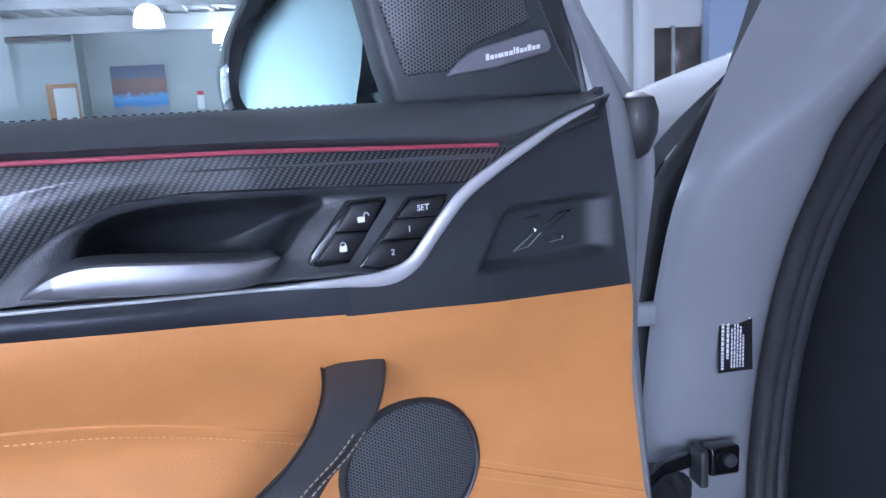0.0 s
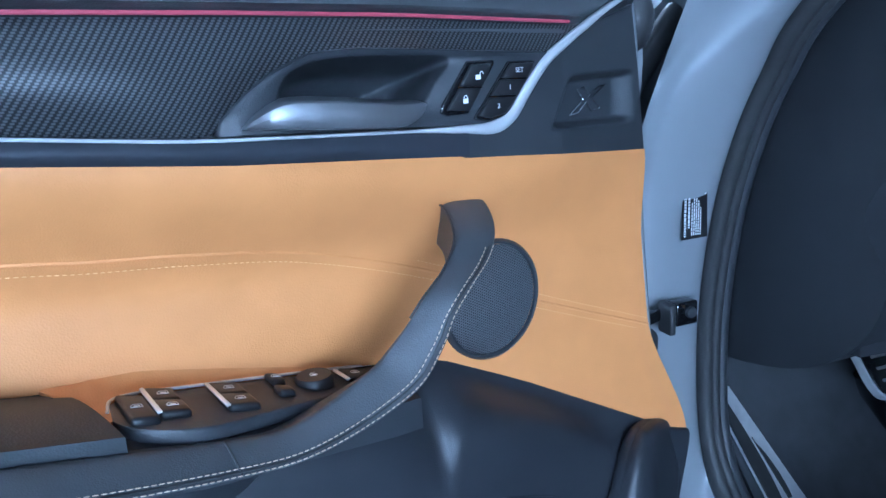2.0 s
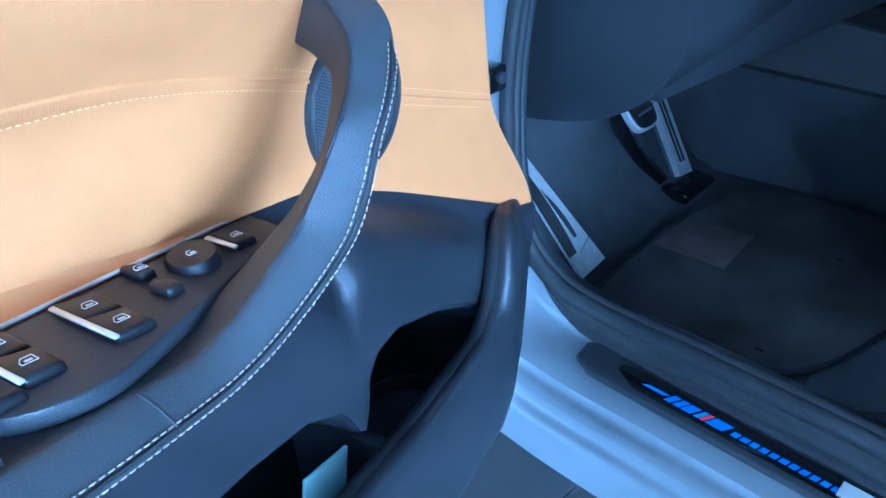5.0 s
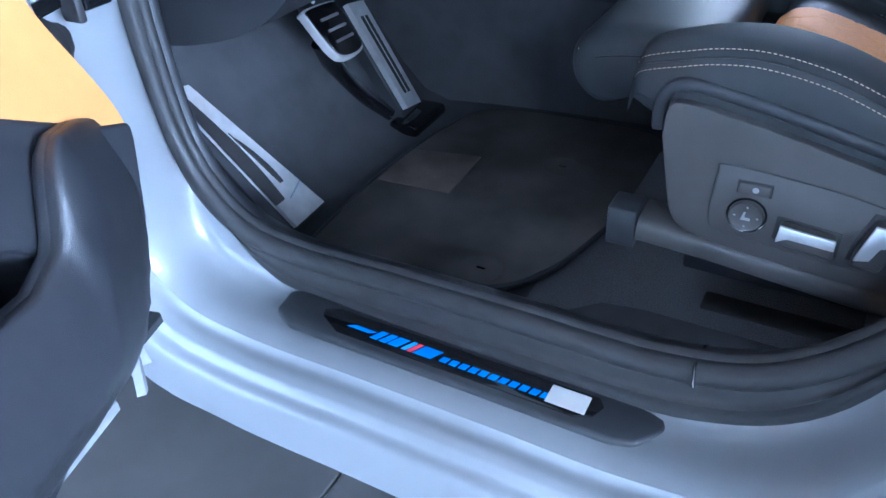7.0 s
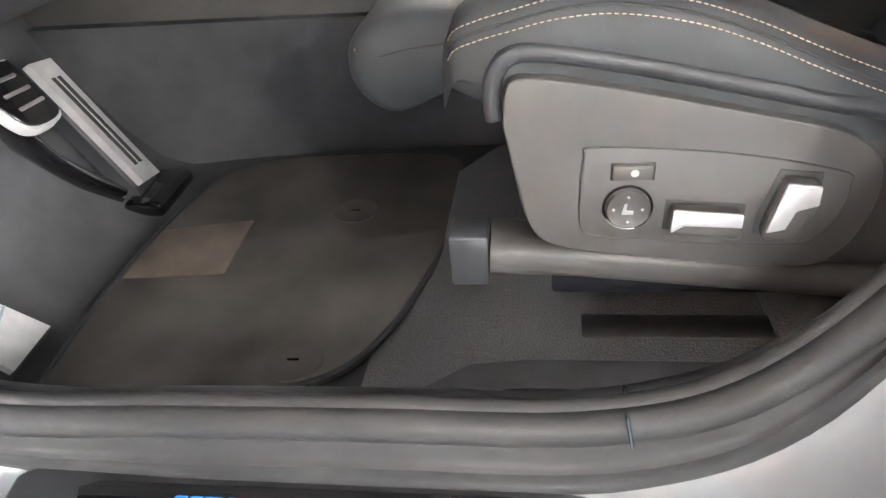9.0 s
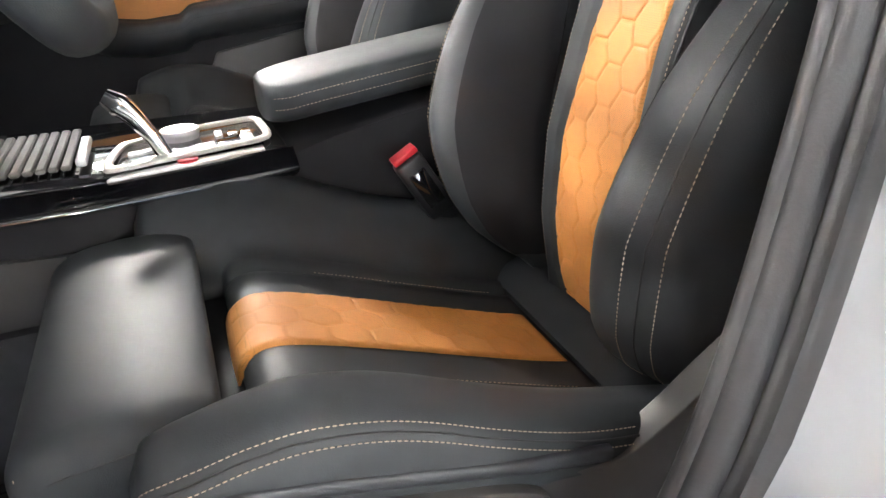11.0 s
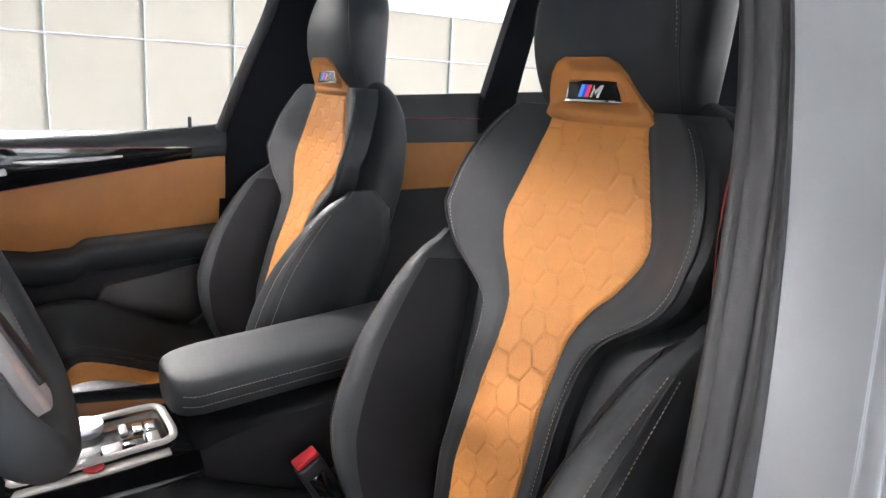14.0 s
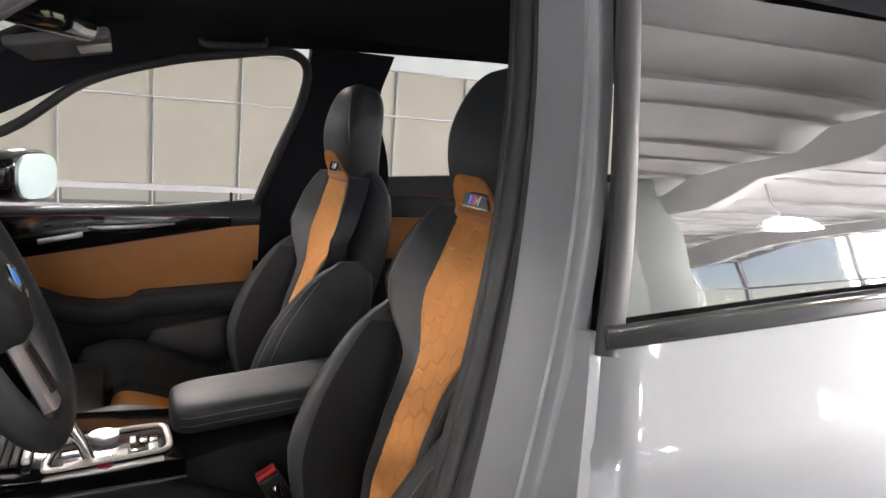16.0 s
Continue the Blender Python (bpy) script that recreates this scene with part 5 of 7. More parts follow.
BOLSTER_Y = (0.386, 0.378, 0.362, 0.345, 0.317, 0.285, 0.244, 0.21, 0.175, 0.138, 0.10, 0.064, 0.02, -0.03, -0.06)
BOLSTER_TOP = (0.672, 0.692, 0.701, 0.706, 0.7125, 0.714, 0.707, 0.695, 0.679, 0.663, 0.649, 0.639, 0.628, 0.614, 0.604)
BOLSTER_OUT = (0.236, 0.252, 0.259, 0.2615, 0.263, 0.263, 0.263, 0.263, 0.263, 0.262, 0.260, 0.257, 0.250, 0.240, 0.225)


def thigh_section(y):
    """Section (x, z) of the thigh bolster from the pan over the ridge and down the outer side."""
    top, o = smooth_line(-y, [-v for v in BOLSTER_Y], BOLSTER_TOP), smooth_line(-y, [-v for v in BOLSTER_Y], BOLSTER_OUT)
    foot = min(pan_z(min(y, 0.285)) - 0.006, top - 0.018) if y < 0.30 else 0.625
    h = top - foot
    base = interp(y, (0.0, 0.30, 0.345, 0.386), (0.585, 0.635, 0.640, 0.656))
    return [(0.118, foot - 0.03), (0.120, foot + 0.02 * h), (0.142, foot + 0.22 * h), (0.172, foot + 0.66 * h), (0.200, foot + 0.94 * h), (0.222, top), (o - 0.020, top - 0.0015),
            (o - 0.009, top - 0.007), (o - 0.003, top - 0.016), (o, top - 0.032), (o - 0.001, min(base + 0.012, top - 0.034)), (o - 0.012, base), (0.17, base - 0.012)]


def seat():
    # shell of the backrest
    rings = []
    for z in np.linspace(0.50, 1.18, 44):
        hw = smooth_line(z, SHELL_Z, SHELL_W)
        yf, dd = back_y(z) - 0.016, interp(z, (0.5, 1.0, 1.12, 1.17, 1.18), (0.11, 0.10, 0.075, 0.05, 0.03))
        rings.append([(a * hw, yf - dd / 2 + b * dd / 2, z) for a, b in oval(1, 1, 44, 3.2)])
    t = part("front_seat", loft(rings), leather, car, "black leather sport seat with quilted tan centre")
    part("back_band", sheet(lambda s, q: band_point(math.sin((2 * s - 1) * math.pi / 2), 0.56 + 0.600 * q), 56, 100, (0, -0.03, 0)), leather, t, "black perforated leather round the quilted panel", 70)

    def insert(s, q):
        z = 0.568 + (1.149 - 0.568) * q
        x = smooth_line(z, INSERT_Z, INSERT_W) * (2 * s - 1)
        edge = min(1.0, (1 - abs(2 * s - 1)) / 0.07, (1 - abs(2 * q - 1)) / 0.02)
        return (x, front_y(x, z) - 0.003 + 0.0066 * edge ** 0.5 * (0.70 + 0.30 * hex_relief(x, z, 0.0430, 0.0385, 0.0036)), z)
    part("back_insert", sheet(insert, 120, 300, (0, -0.01, 0)), tan_quilt, t, "tan quilted leather back panel", 60)

    for sgn in (-1, 1):
        # bead and stitch line along the edge of the band
        zs = np.linspace(0.60, 1.150, 90)
        bead = [band_point(sgn * 0.955, z, 0.001) for z in zs]
        part("piping", sweep(bead, oval(0.0016, 0.0016, 8), up=(0, 1, 0)), leather, t)
        part("stitching", stitches([band_point(sgn * 0.915, z, 0.0004) for z in zs], (0, 0, 0), 0.0026, 0.0020, 0.00034), thread, t, "cream thread stitching")
        # lower bolster: ridge in leather, inner face a darker matt panel
        levels = np.linspace(0.575, 0.99, 40)
        full = [[(sgn * p[0], p[1], z) for p in curve(bolster_section(z) + [bolster_section(z)[0]], 49)[:-1]] for z in levels]
        part("back_bolster", loft(full), leather, t, "black leather side bolster", 60)
        face_rows = [[(sgn * (p[0] - 0.0022), p[1] + 0.0012, z) for p in curve(bolster_section(z)[:5], 17)[2:13]] for z in levels[2:-3]]
        part("bolster_panel", sheet(lambda s, q: face_rows[int(round(s * (len(face_rows) - 1)))][int(round(q * 10))], len(face_rows) - 1, 10, (sgn * 0.0015, -0.0015, 0)), leather_side, t, "matt black inner bolster panel")
        for near, lift in ((5, 0.0012), (6, 0.0012)):
            line = []
            for z in np.linspace(0.60, 0.955, 70):
                p = bolster_section(z)[near]
                line.append((sgn * (p[0] + lift * 0.6), p[1] + lift, z))
            part("stitching", stitches(line, (0, 0, 0), 0.0030, 0.0016, 0.00042), thread, t, "cream thread stitching")
        groove = [(sgn * (0.5 * (a[0] + b[0]) + 0.0008), 0.5 * (a[1] + b[1]) + 0.0012, z) for z in np.linspace(0.60, 0.955, 50) for a, b in ((bolster_section(z)[5], bolster_section(z)[6]),)]
        part("bolster_seam", sweep(groove, oval(0.0011, 0.0009, 6), up=(0, 1, 0)), rubber, t)

    # head restraint with a hollow for the badge
    part("head_restraint", loft([head_ring(z) for z in np.concatenate((np.linspace(1.125, 1.20, 60), np.linspace(1.202, 1.216, 16), np.linspace(1.22, 1.366, 36)))]), leather, t, "black leather head restraint", 50)
    for sgn in (-1, 1):
        line = []
        for z in np.linspace(1.16, 1.345, 40):
            w_, y0, dd = (smooth_line(z, HEAD_Z, v) for v in (HEAD_W, HEAD_Y, HEAD_D))
            c = interp(z, (1.16, 1.25, 1.345), (0.93, 0.86, 0.70))
            line.append((sgn * c * w_, y0 - dd / 2 + dd / 2 * (1 - c ** 3) ** (1 / 3) + 0.0006, z))
        part("head_seam", sweep(line, oval(0.0008, 0.0008, 6), up=(0, 1, 0)), rubber, t)
        part("stitching", stitches(line, (-sgn * 0.003, 0.0010, 0), 0.0028, 0.0022, 0.0003), thread, t, "cream thread stitching")

    def niche(s, q):
        c = 2 * s - 1
        z = 1.138 + 0.0735 * q
        w_, y0, dd = (smooth_line(z, HEAD_Z, v) for v in (HEAD_W, HEAD_Y, HEAD_D))
        x = c * niche_w(z)
        rim = y0 - dd / 2 + dd / 2 * (1 - min(1.0, abs(x) / w_) ** 3) ** (1 / 3)
        deep = smoothstep(1.0, 0.72, abs(c)) * smoothstep(1.0, 0.80, q)
        lip = math.exp(-((q - 0.16) / 0.13) ** 2)
        return (x, rim + 0.0012 - 0.016 * deep * smoothstep(0.22, 0.45, q) + 0.008 * lip + 0.004, z)
    part("badge_niche", sheet(niche, 60, 50, (0, -0.010, 0)), tan, t, "tan leather niche", 70)
    bp = lambda d: (lambda x, z: (x, -0.1565 + d - (z - 1.178) * 0.2, z))
    rim_ = [(0.040, 1.1685), (0.042, 1.184), (0.038, 1.1885), (-0.027, 1.1885), (-0.034, 1.185), (-0.044, 1.171), (-0.042, 1.167), (0.034, 1.1655)]
    rim_ = [p[:2] for p in curve(rim_ + [rim_[0]], 33)[:-1]]
    part("seat_badge", prism(rim_, bp(0.0), (0, -0.008, 0), 0.001), bright, t, "chrome-rimmed seat badge")
    part("badge_field", prism([(0.001 + (x - 0.001) * 0.92, 1.1775 + (z - 1.1775) * 0.78) for x, z in rim_], bp(0.0008), (0, -0.001, 0)), gloss, t)
    for x, m_ in ((0.017, stripe_lightblue), (0.0115, stripe_blue), (0.006, stripe_red)):
        part("badge_stripe", prism([(x - 0.0028, 1.171), (x + 0.0026, 1.171), (x + 0.0006, 1.184), (x - 0.0048, 1.184)], bp(0.0013), (0, -0.0004, 0)), m_, t)
    part("badge_mark", prism([(0.001, 1.171), (-0.0015, 1.184), (-0.0055, 1.178), (-0.012, 1.184), (-0.0165, 1.184), (-0.0125, 1.171), (-0.009, 1.171), (-0.0105, 1.179), (-0.0065, 1.1735), (-0.004, 1.179), (-0.0025, 1.171)], bp(0.0013), (0, -0.0004, 0)), white_print, t)

    # seat pan with its quilted strip
    part("cushion", sheet(lambda s, q: (-0.128 + 0.256 * s, -0.01 + 0.323 * q, pan_z(-0.01 + 0.323 * q) - 0.003 + 0.008 * smoothstep(0.09, 0.128, abs(-0.128 + 0.256 * s)) - 0.006 * math.exp(-((abs(-0.128 + 0.256 * s) - 0.108) / 0.004) ** 2)), 48, 60, (0, 0, -0.05)), leather, t, "black leather cushion", 60)

    def cush_insert(s, q):
        y = 0.0 + 0.312 * q
        x = 0.051 * (2 * s - 1)
        e = min(1.0, (1 - abs(2 * s - 1)) / 0.08, q / 0.03) ** 0.5
        return (x, y + 0.0035 * smoothstep(0.29, 0.31, y), pan_z(y) - 0.0045 + 0.0058 * e * (0.72 + 0.28 * hex_relief(x, y, 0.0430, 0.0385, 0.0036)))
    part("cushion_insert", sheet(cush_insert, 60, 180, (0, 0, -0.008)), tan_quilt, t, "tan quilted leather cushion panel", 60)
    part("rear_strip", sheet(lambda s, q: (-0.150 + 0.30 * s, -0.004 - 0.080 * q, 0.5555 + 0.030 * q + 0.003 * math.sin(math.pi * q)), 20, 10, (0, 0, -0.03)), leather, t, "plain leather strip between cushion and back")
    for sgn in (-1, 1):
        part("stitching", stitches([(sgn * 0.108, y, pan_z(y) + 0.0004) for y in np.linspace(0.02, 0.22, 40)], (-sgn * 0.006, 0, 0), 0.0026, 0.002, 0.00034), thread, t, "cream thread stitching")
        ys = np.concatenate((np.linspace(0.386, 0.34, 12), np.linspace(0.33, -0.06, 34)))
        full = [[(sgn * p[0], y, p[1]) for p in curve(thigh_section(y) + [thigh_section(y)[0]], 61)[:-1]] for y in ys]
        part("cushion_bolster", loft(full), leather, t, "black leather thigh bolster", 60)
        for k, out, up in ((7, 0.0004, 0.0010), (8, 0.0010, 0.0004)):
            line = [(sgn * (thigh_section(y)[k][0] + out), y, thigh_section(y)[k][1] + up) for y in np.linspace(0.380, 0.060, 90)]
            part("stitching", stitches(line, (0, 0, 0), 0.0028, 0.0012, 0.00042), thread, t, "cream thread stitching")
        groove = [(sgn * (0.5 * (a[0] + b[0]) + 0.0014), y, 0.5 * (a[1] + b[1]) + 0.0006) for y in np.linspace(0.378, 0.060, 70) for a, b in ((thigh_section(y)[7], thigh_section(y)[8]),)]
        part("bolster_seam", sweep(groove, oval(0.0010, 0.0009, 6)), rubber, t)
        lip = [(sgn * 0.261, y, z) for y, z in [p[:2] for p in curve([(0.3525, 0.640), (0.3535, 0.652), (0.350, 0.670), (0.334, 0.6795), (0.284, 0.672), (0.219, 0.657), (0.152, 0.641), (0.090, 0.630)], 40)]]
        part("shield_lip", sweep(lip, oval(0.0055, 0.0050, 10, 3), up=(1, 0, 0)), plastic, t, "dark lip over the side shield")
    # pull-out thigh pad
    rings = []
    for x in np.concatenate((np.linspace(-0.162, -0.138, 12), np.linspace(-0.13, 0.165, 12), np.linspace(0.17, 0.192, 12))):
        e = max(0.0, (abs(x - 0.015) - 0.147) / 0.030)
        k = max(0.0, 1 - e ** 2.6) ** 0.5
        low = 0.004 * smoothstep(-0.06, -0.14, x)
        prof = curve([(0.332, 0.605), (0.328, 0.656), (0.336, 0.672), (0.38, 0.6785), (0.430, 0.675), (0.458, 0.664), (0.470, 0.645), (0.466, 0.622 - low), (0.440, 0.604 - low), (0.398, 0.616)], 40)
        c = np.array((0.395, 0.626))
        rings.append([(x, *(c + (p - c) * (0.55 + 0.45 * k))) for p in prof])
    part("thigh_pad", loft(rings), leather, t, "black leather thigh support", 60)
    part("pad_seam", sweep(curve([(-0.1615, 0.352, 0.654), (-0.1622, 0.38, 0.656), (-0.1615, 0.42, 0.652), (-0.157, 0.448, 0.646), (-0.130, 0.4685, 0.646)], 30), oval(0.0010, 0.0010, 6)), rubber, t)
    part("pad_stitch", stitches(curve([(-0.151, 0.4600, 0.652), (-0.150, 0.4590, 0.638)], 8), (-0.001, 0.001, 0), 0.003, 0.001, 0.0006), thread, t, "cream thread stitching")
    # neck of the pad behind it
    part("pad_slide", sheet(lambda s, q: (-0.12 + 0.25 * s, 0.306 + 0.03 * q, 0.612 + 0.006 * math.sin(9 * s)), 10, 4, (0, 0, -0.02)), leather_side, t, "black slide cover behind the thigh pad")

    # side shield, switches and rails
    SH = [(0.3495, 0.640), (0.3485, 0.660), (0.340, 0.6705), (0.284, 0.6625), (0.219, 0.6475), (0.152, 0.6315), (0.101, 0.6205), (0.071, 0.6225), (0.04, 0.640), (0.0, 0.670), (-0.03, 0.688), (-0.06, 0.688), (-0.06, 0.58), (0.0, 0.547), (0.10, 0.5365), (0.164, 0.537), (0.253, 0.545), (0.312, 0.553), (0.334, 0.567), (0.343, 0.605)]
    part("side_shield", prism([p[:2] for p in curve(SH + [SH[0]], 80)[:-1]], lambda y, z: (-0.236, y, z), (-0.025, 0, 0), 0.006, 3), grey_plastic, t, "dark grey plastic seat side shield")
    BU = [(0.3475, 0.640), (0.3455, 0.660), (0.335, 0.668), (0.284, 0.6605), (0.219, 0.6455), (0.165, 0.632), (0.141, 0.618), (0.134, 0.598), (0.137, 0.574), (0.149, 0.551), (0.172, 0.541), (0.253, 0.5475), (0.312, 0.556), (0.332, 0.570), (0.3405, 0.605)]
    part("shield_bulge", prism([p[:2] for p in curve(BU + [BU[0]], 60)[:-1]], lambda y, z: (-0.258, y, z), (-0.0145, 0, 0), 0.011, 5), grey_plastic, t, "bulging front of the side shield", 60)
    part("inner_shield", prism([p[:2] for p in curve(SH + [SH[0]], 60)[:-1]], lambda y, z: (0.236, y, z), (0.02, 0, 0), 0.004, 2), grey_plastic, t, "dark grey plastic inner shield")
    PN = [(0.303, 0.585), (0.301, 0.618), (0.293, 0.625), (0.22, 0.6195), (0.158, 0.607), (0.151, 0.598), (0.153, 0.580), (0.163, 0.5635), (0.178, 0.558), (0.25, 0.5605), (0.293, 0.5655), (0.3015, 0.572)]
    sp = lambda x: (lambda y, z: (x, y, z))
    field_line = [p[:2] for p in curve(PN + [PN[0]], 61)]
    part("switch_field", prism(field_line[:-1], sp(-0.2705), (-0.0028, 0, 0), 0.0010), grey_plastic, t, "switch field on the seat side")
    part("field_gap", sweep([(-0.2727, y, z) for y, z in field_line], oval(0.0007, 0.0007, 6), up=(1, 0, 0)), rubber, t)
    tx = Matrix.Translation((-0.2730, 0.2745, 0.5855)) @ Matrix.Rotation(radians(-90), 4, "Y")
    part("lumbar_knob", lathe([(0.0132, 0.0), (0.0132, 0.0035), (0.0122, 0.0045), (0.0105, 0.0038), (0.0005, 0.0036)], tx, 32), grey_plastic, t, "round lumbar switch")
    part("knob_ring", lathe([(0.0152, 0.0), (0.0152, 0.0016), (0.0136, 0.0010)], tx, 32, False), gloss, t)
    for dy, dz in ((0.0085, 0), (-0.0085, 0), (0, 0.0085), (0, -0.0085)):
        part("arrow_mark", rbox((-0.2769, 0.2745 + dy, 0.5855 + dz), (0.0006, 0.0016, 0.0016), 0.0002, 1, pose(0, 0, 0, 45, 0, 0)), mark_grey, t)
    part("seat_mark", prism([(0.2782, 0.5825), (0.2766, 0.5895), (0.2750, 0.5895), (0.2755, 0.5850), (0.2712, 0.5847), (0.2712, 0.5825)], sp(-0.2766), (-0.0006, 0, 0)), mark_grey, t)
    part("memory_gap", rbox((-0.2728, 0.2725, 0.6095), (0.002, 0.0262, 0.0122), 0.0008, 1), rubber, t)
    part("memory_switch", rbox((-0.2738, 0.2725, 0.6095), (0.004, 0.0240, 0.0100), 0.0016, 2), grey_plastic, t)
    part("memory_mark", lathe([(0.0024, 0.0), (0.0024, 0.0004), (0.0003, 0.0004)], Matrix.Translation((-0.2757, 0.2715, 0.6095)) @ Matrix.Rotation(radians(-90), 4, "Y"), 14), mark_grey, t)
    part("slide_gap", prism([(0.2535, 0.5700), (0.2525, 0.5905), (0.2065, 0.5865), (0.2065, 0.5645)], sp(-0.2725), (-0.0012, 0, 0), 0.0005), rubber, t)
    part("slide_switch", prism([(0.2505, 0.5715), (0.2495, 0.5885), (0.2090, 0.5850), (0.2090, 0.5660)], sp(-0.2725), (-0.0110, 0, 0), 0.003, 3), grey_plastic, t)
    part("slide_cap", prism([(0.2500, 0.5735), (0.2490, 0.5890), (0.2095, 0.5855), (0.2095, 0.5765), (0.2425, 0.5785)], sp(-0.2825), (-0.0028, 0, 0), 0.0010, 2), satin, t, "satin chrome switch cap")
    part("recline_gap", prism([(0.2005, 0.5660), (0.1995, 0.5790), (0.1905, 0.6090), (0.1665, 0.6065), (0.1665, 0.5880), (0.1755, 0.5635)], sp(-0.2725), (-0.0012, 0, 0), 0.0005), rubber, t)
    part("recline_switch", prism([(0.1975, 0.5675), (0.1965, 0.5780), (0.1885, 0.6060), (0.1695, 0.6040), (0.1695, 0.5890), (0.1780, 0.5655)], sp(-0.2725), (-0.0120, 0, 0), 0.003, 3), grey_plastic, t)
    part("recline_cap", prism([(0.1965, 0.5735), (0.1885, 0.6055), (0.1700, 0.6035), (0.1700, 0.5915), (0.1815, 0.5880), (0.1860, 0.5760)], sp(-0.2835), (-0.0028, 0, 0), 0.0010, 2), satin, t, "satin chrome switch cap")
    part("rail_cover", sweep([(-0.245, 0.360, 0.541), (-0.245, 0.30, 0.538), (-0.245, 0.2, 0.528), (-0.245, 0.1, 0.518), (-0.245, -0.10, 0.500)], oval(0.022, 0.0135, 16, 3.5)), grey_plastic, t, "grey seat rail cover")
    part("rail_end", rbox((-0.250, 0.374, 0.540), (0.030, 0.026, 0.038), 0.002, 2), plastic, t)
    # rails coloured near black to stand for the shadow under the cover
    for sx in (-0.235, 0.225):
        part("seat_rail", rbox((sx, 0.08, 0.456), (0.030, 0.44, 0.016), 0.003, 1), rubber, t, "seat rail coloured black for the shadow under its cover")
        part("rail_upper", rbox((sx, 0.12, 0.515), (0.02, 0.40, 0.03), 0.002, 1), headliner_cloth, t)
    return t


stripe_lightblue = mat("stripe_light_blue", (0.08, 0.3, 0.75), 0.4, emit=((0.1, 0.4, 1), 0.15))
stripe_blue = mat("stripe_blue", (0.03, 0.05, 0.4), 0.4, emit=((0.08, 0.1, 0.9), 0.15))
stripe_red = mat("stripe_red", (0.6, 0.02, 0.04), 0.4, emit=((1, 0.1, 0.15), 0.15))
driver_seat = seat()
driver_seat.matrix_basis = pose(-0.375, 0, 0)
copy_thing(driver_seat, pose(0.375, 0, 0))


# ---- cabin ----
def strip(name, ring, path, material, label, parent=None, up=(0, 0, 1), smooth=45):
    return part(name, sweep(path, ring, up=up), material, parent or car, label, smooth)


def floor_pan(s, q):
    x, y = -0.70 + 1.40 * s, -1.2 + 2.25 * q
    z = 0.405 + 0.02 * math.sin(9 * x) * math.sin(7 * y) * 0.3
    z += 0.30 * smoothstep(0.79, 1.04, y)
    z += 0.05 * smoothstep(-0.62, -0.68, x) + 0.05 * smoothstep(0.62, 0.68, x)
    z += 0.03 * smoothstep(0.42, 0.36, y) * smoothstep(-0.2, -0.4, -abs(x))
    return (x, y, z)


part("cabin_carpet", sheet(floor_pan, 50, 60, (0, 0, -0.03)), carpet, car, "charcoal loop carpet")
part("firewall", rbox((0, 1.06, 0.67), (1.44, 0.06, 0.62), 0.01), carpet, car, "dark front bulkhead")


def floor_mat():
    o = [(-0.655, 0.734), (-0.58, 0.740), (-0.50, 0.744), (-0.40, 0.740), (-0.32, 0.728), (-0.25, 0.70), (-0.225, 0.60), (-0.23, 0.45), (-0.29, 0.420), (-0.41, 0.422), (-0.49, 0.435), (-0.58, 0.462), (-0.632, 0.506), (-0.655, 0.60)]
    t = thing("floor_mat", "dark velour driver's floor mat with a ribbed heel pad", "floor mat")
    part("mat_surface", prism([p[:2] for p in curve(o + [o[0]], 70)[:-1]], lambda x, y: (x, y, 0.414), (0, 0, 0.010), 0.003), mat_pile, t)
    rim = [p[:2] for p in curve(o + [o[0]], 90)]
    part("mat_binding", sweep([(x, y, 0.4225) for x, y in rim], oval(0.0035, 0.0025, 8)), soft_black, t, "black sewn binding")
    pad = [(-0.495, 0.738), (-0.488, 0.635), (-0.386, 0.640), (-0.404, 0.737)]
    part("heel_pad", prism(pad, lambda x, y: (x, y, 0.4225), (0, 0, 0.0026), 0.001), heel_rubber, t, "worn brown heel pad")
    for x, y, r in ((-0.610, 0.529, 0.026), (-0.368, 0.530, 0.026)):
        clip = part("mat_clip", lathe([(r, 0.4230), (r, 0.4246), (r - 0.0015, 0.4252), (r - 0.003, 0.4246), (0.0005, 0.4248)], Matrix.Translation((x, y, 0)), 32), mat_pile, t, "round mat clip")
        part("clip_slot", rbox((x, y, 0.4250), (0.0025, 0.010, 0.0006), 0.0002, 1), gloss, clip)
    return t


heel_rubber = mat("worn_heel_rubber", (0.104, 0.083, 0.070), 0.85, spots=0.3, spot_scale=30)
floor_mat()


part("loop_carpet", sheet(lambda s, q: (-0.70 + 0.42 * s, -0.10 + 0.57 * q, 0.4125 + 0.050 * smoothstep(0.46, 0.35, -0.10 + 0.57 * q) + 0.020 * smoothstep(0.165, 0.150, -0.10 + 0.57 * q)), 12, 60, (0, 0, -0.02)), loop_pile, car, "grey loop pile carpet under the seat")


def panel4(a, b, c, d, thick):
    """A four-cornered panel, a to d round it, drawn out by the vector thick."""
    return sheet(lambda s, t: tuple(Vector(a).lerp(Vector(b), s).lerp(Vector(d).lerp(Vector(c), s), t)), 8, 8, thick)


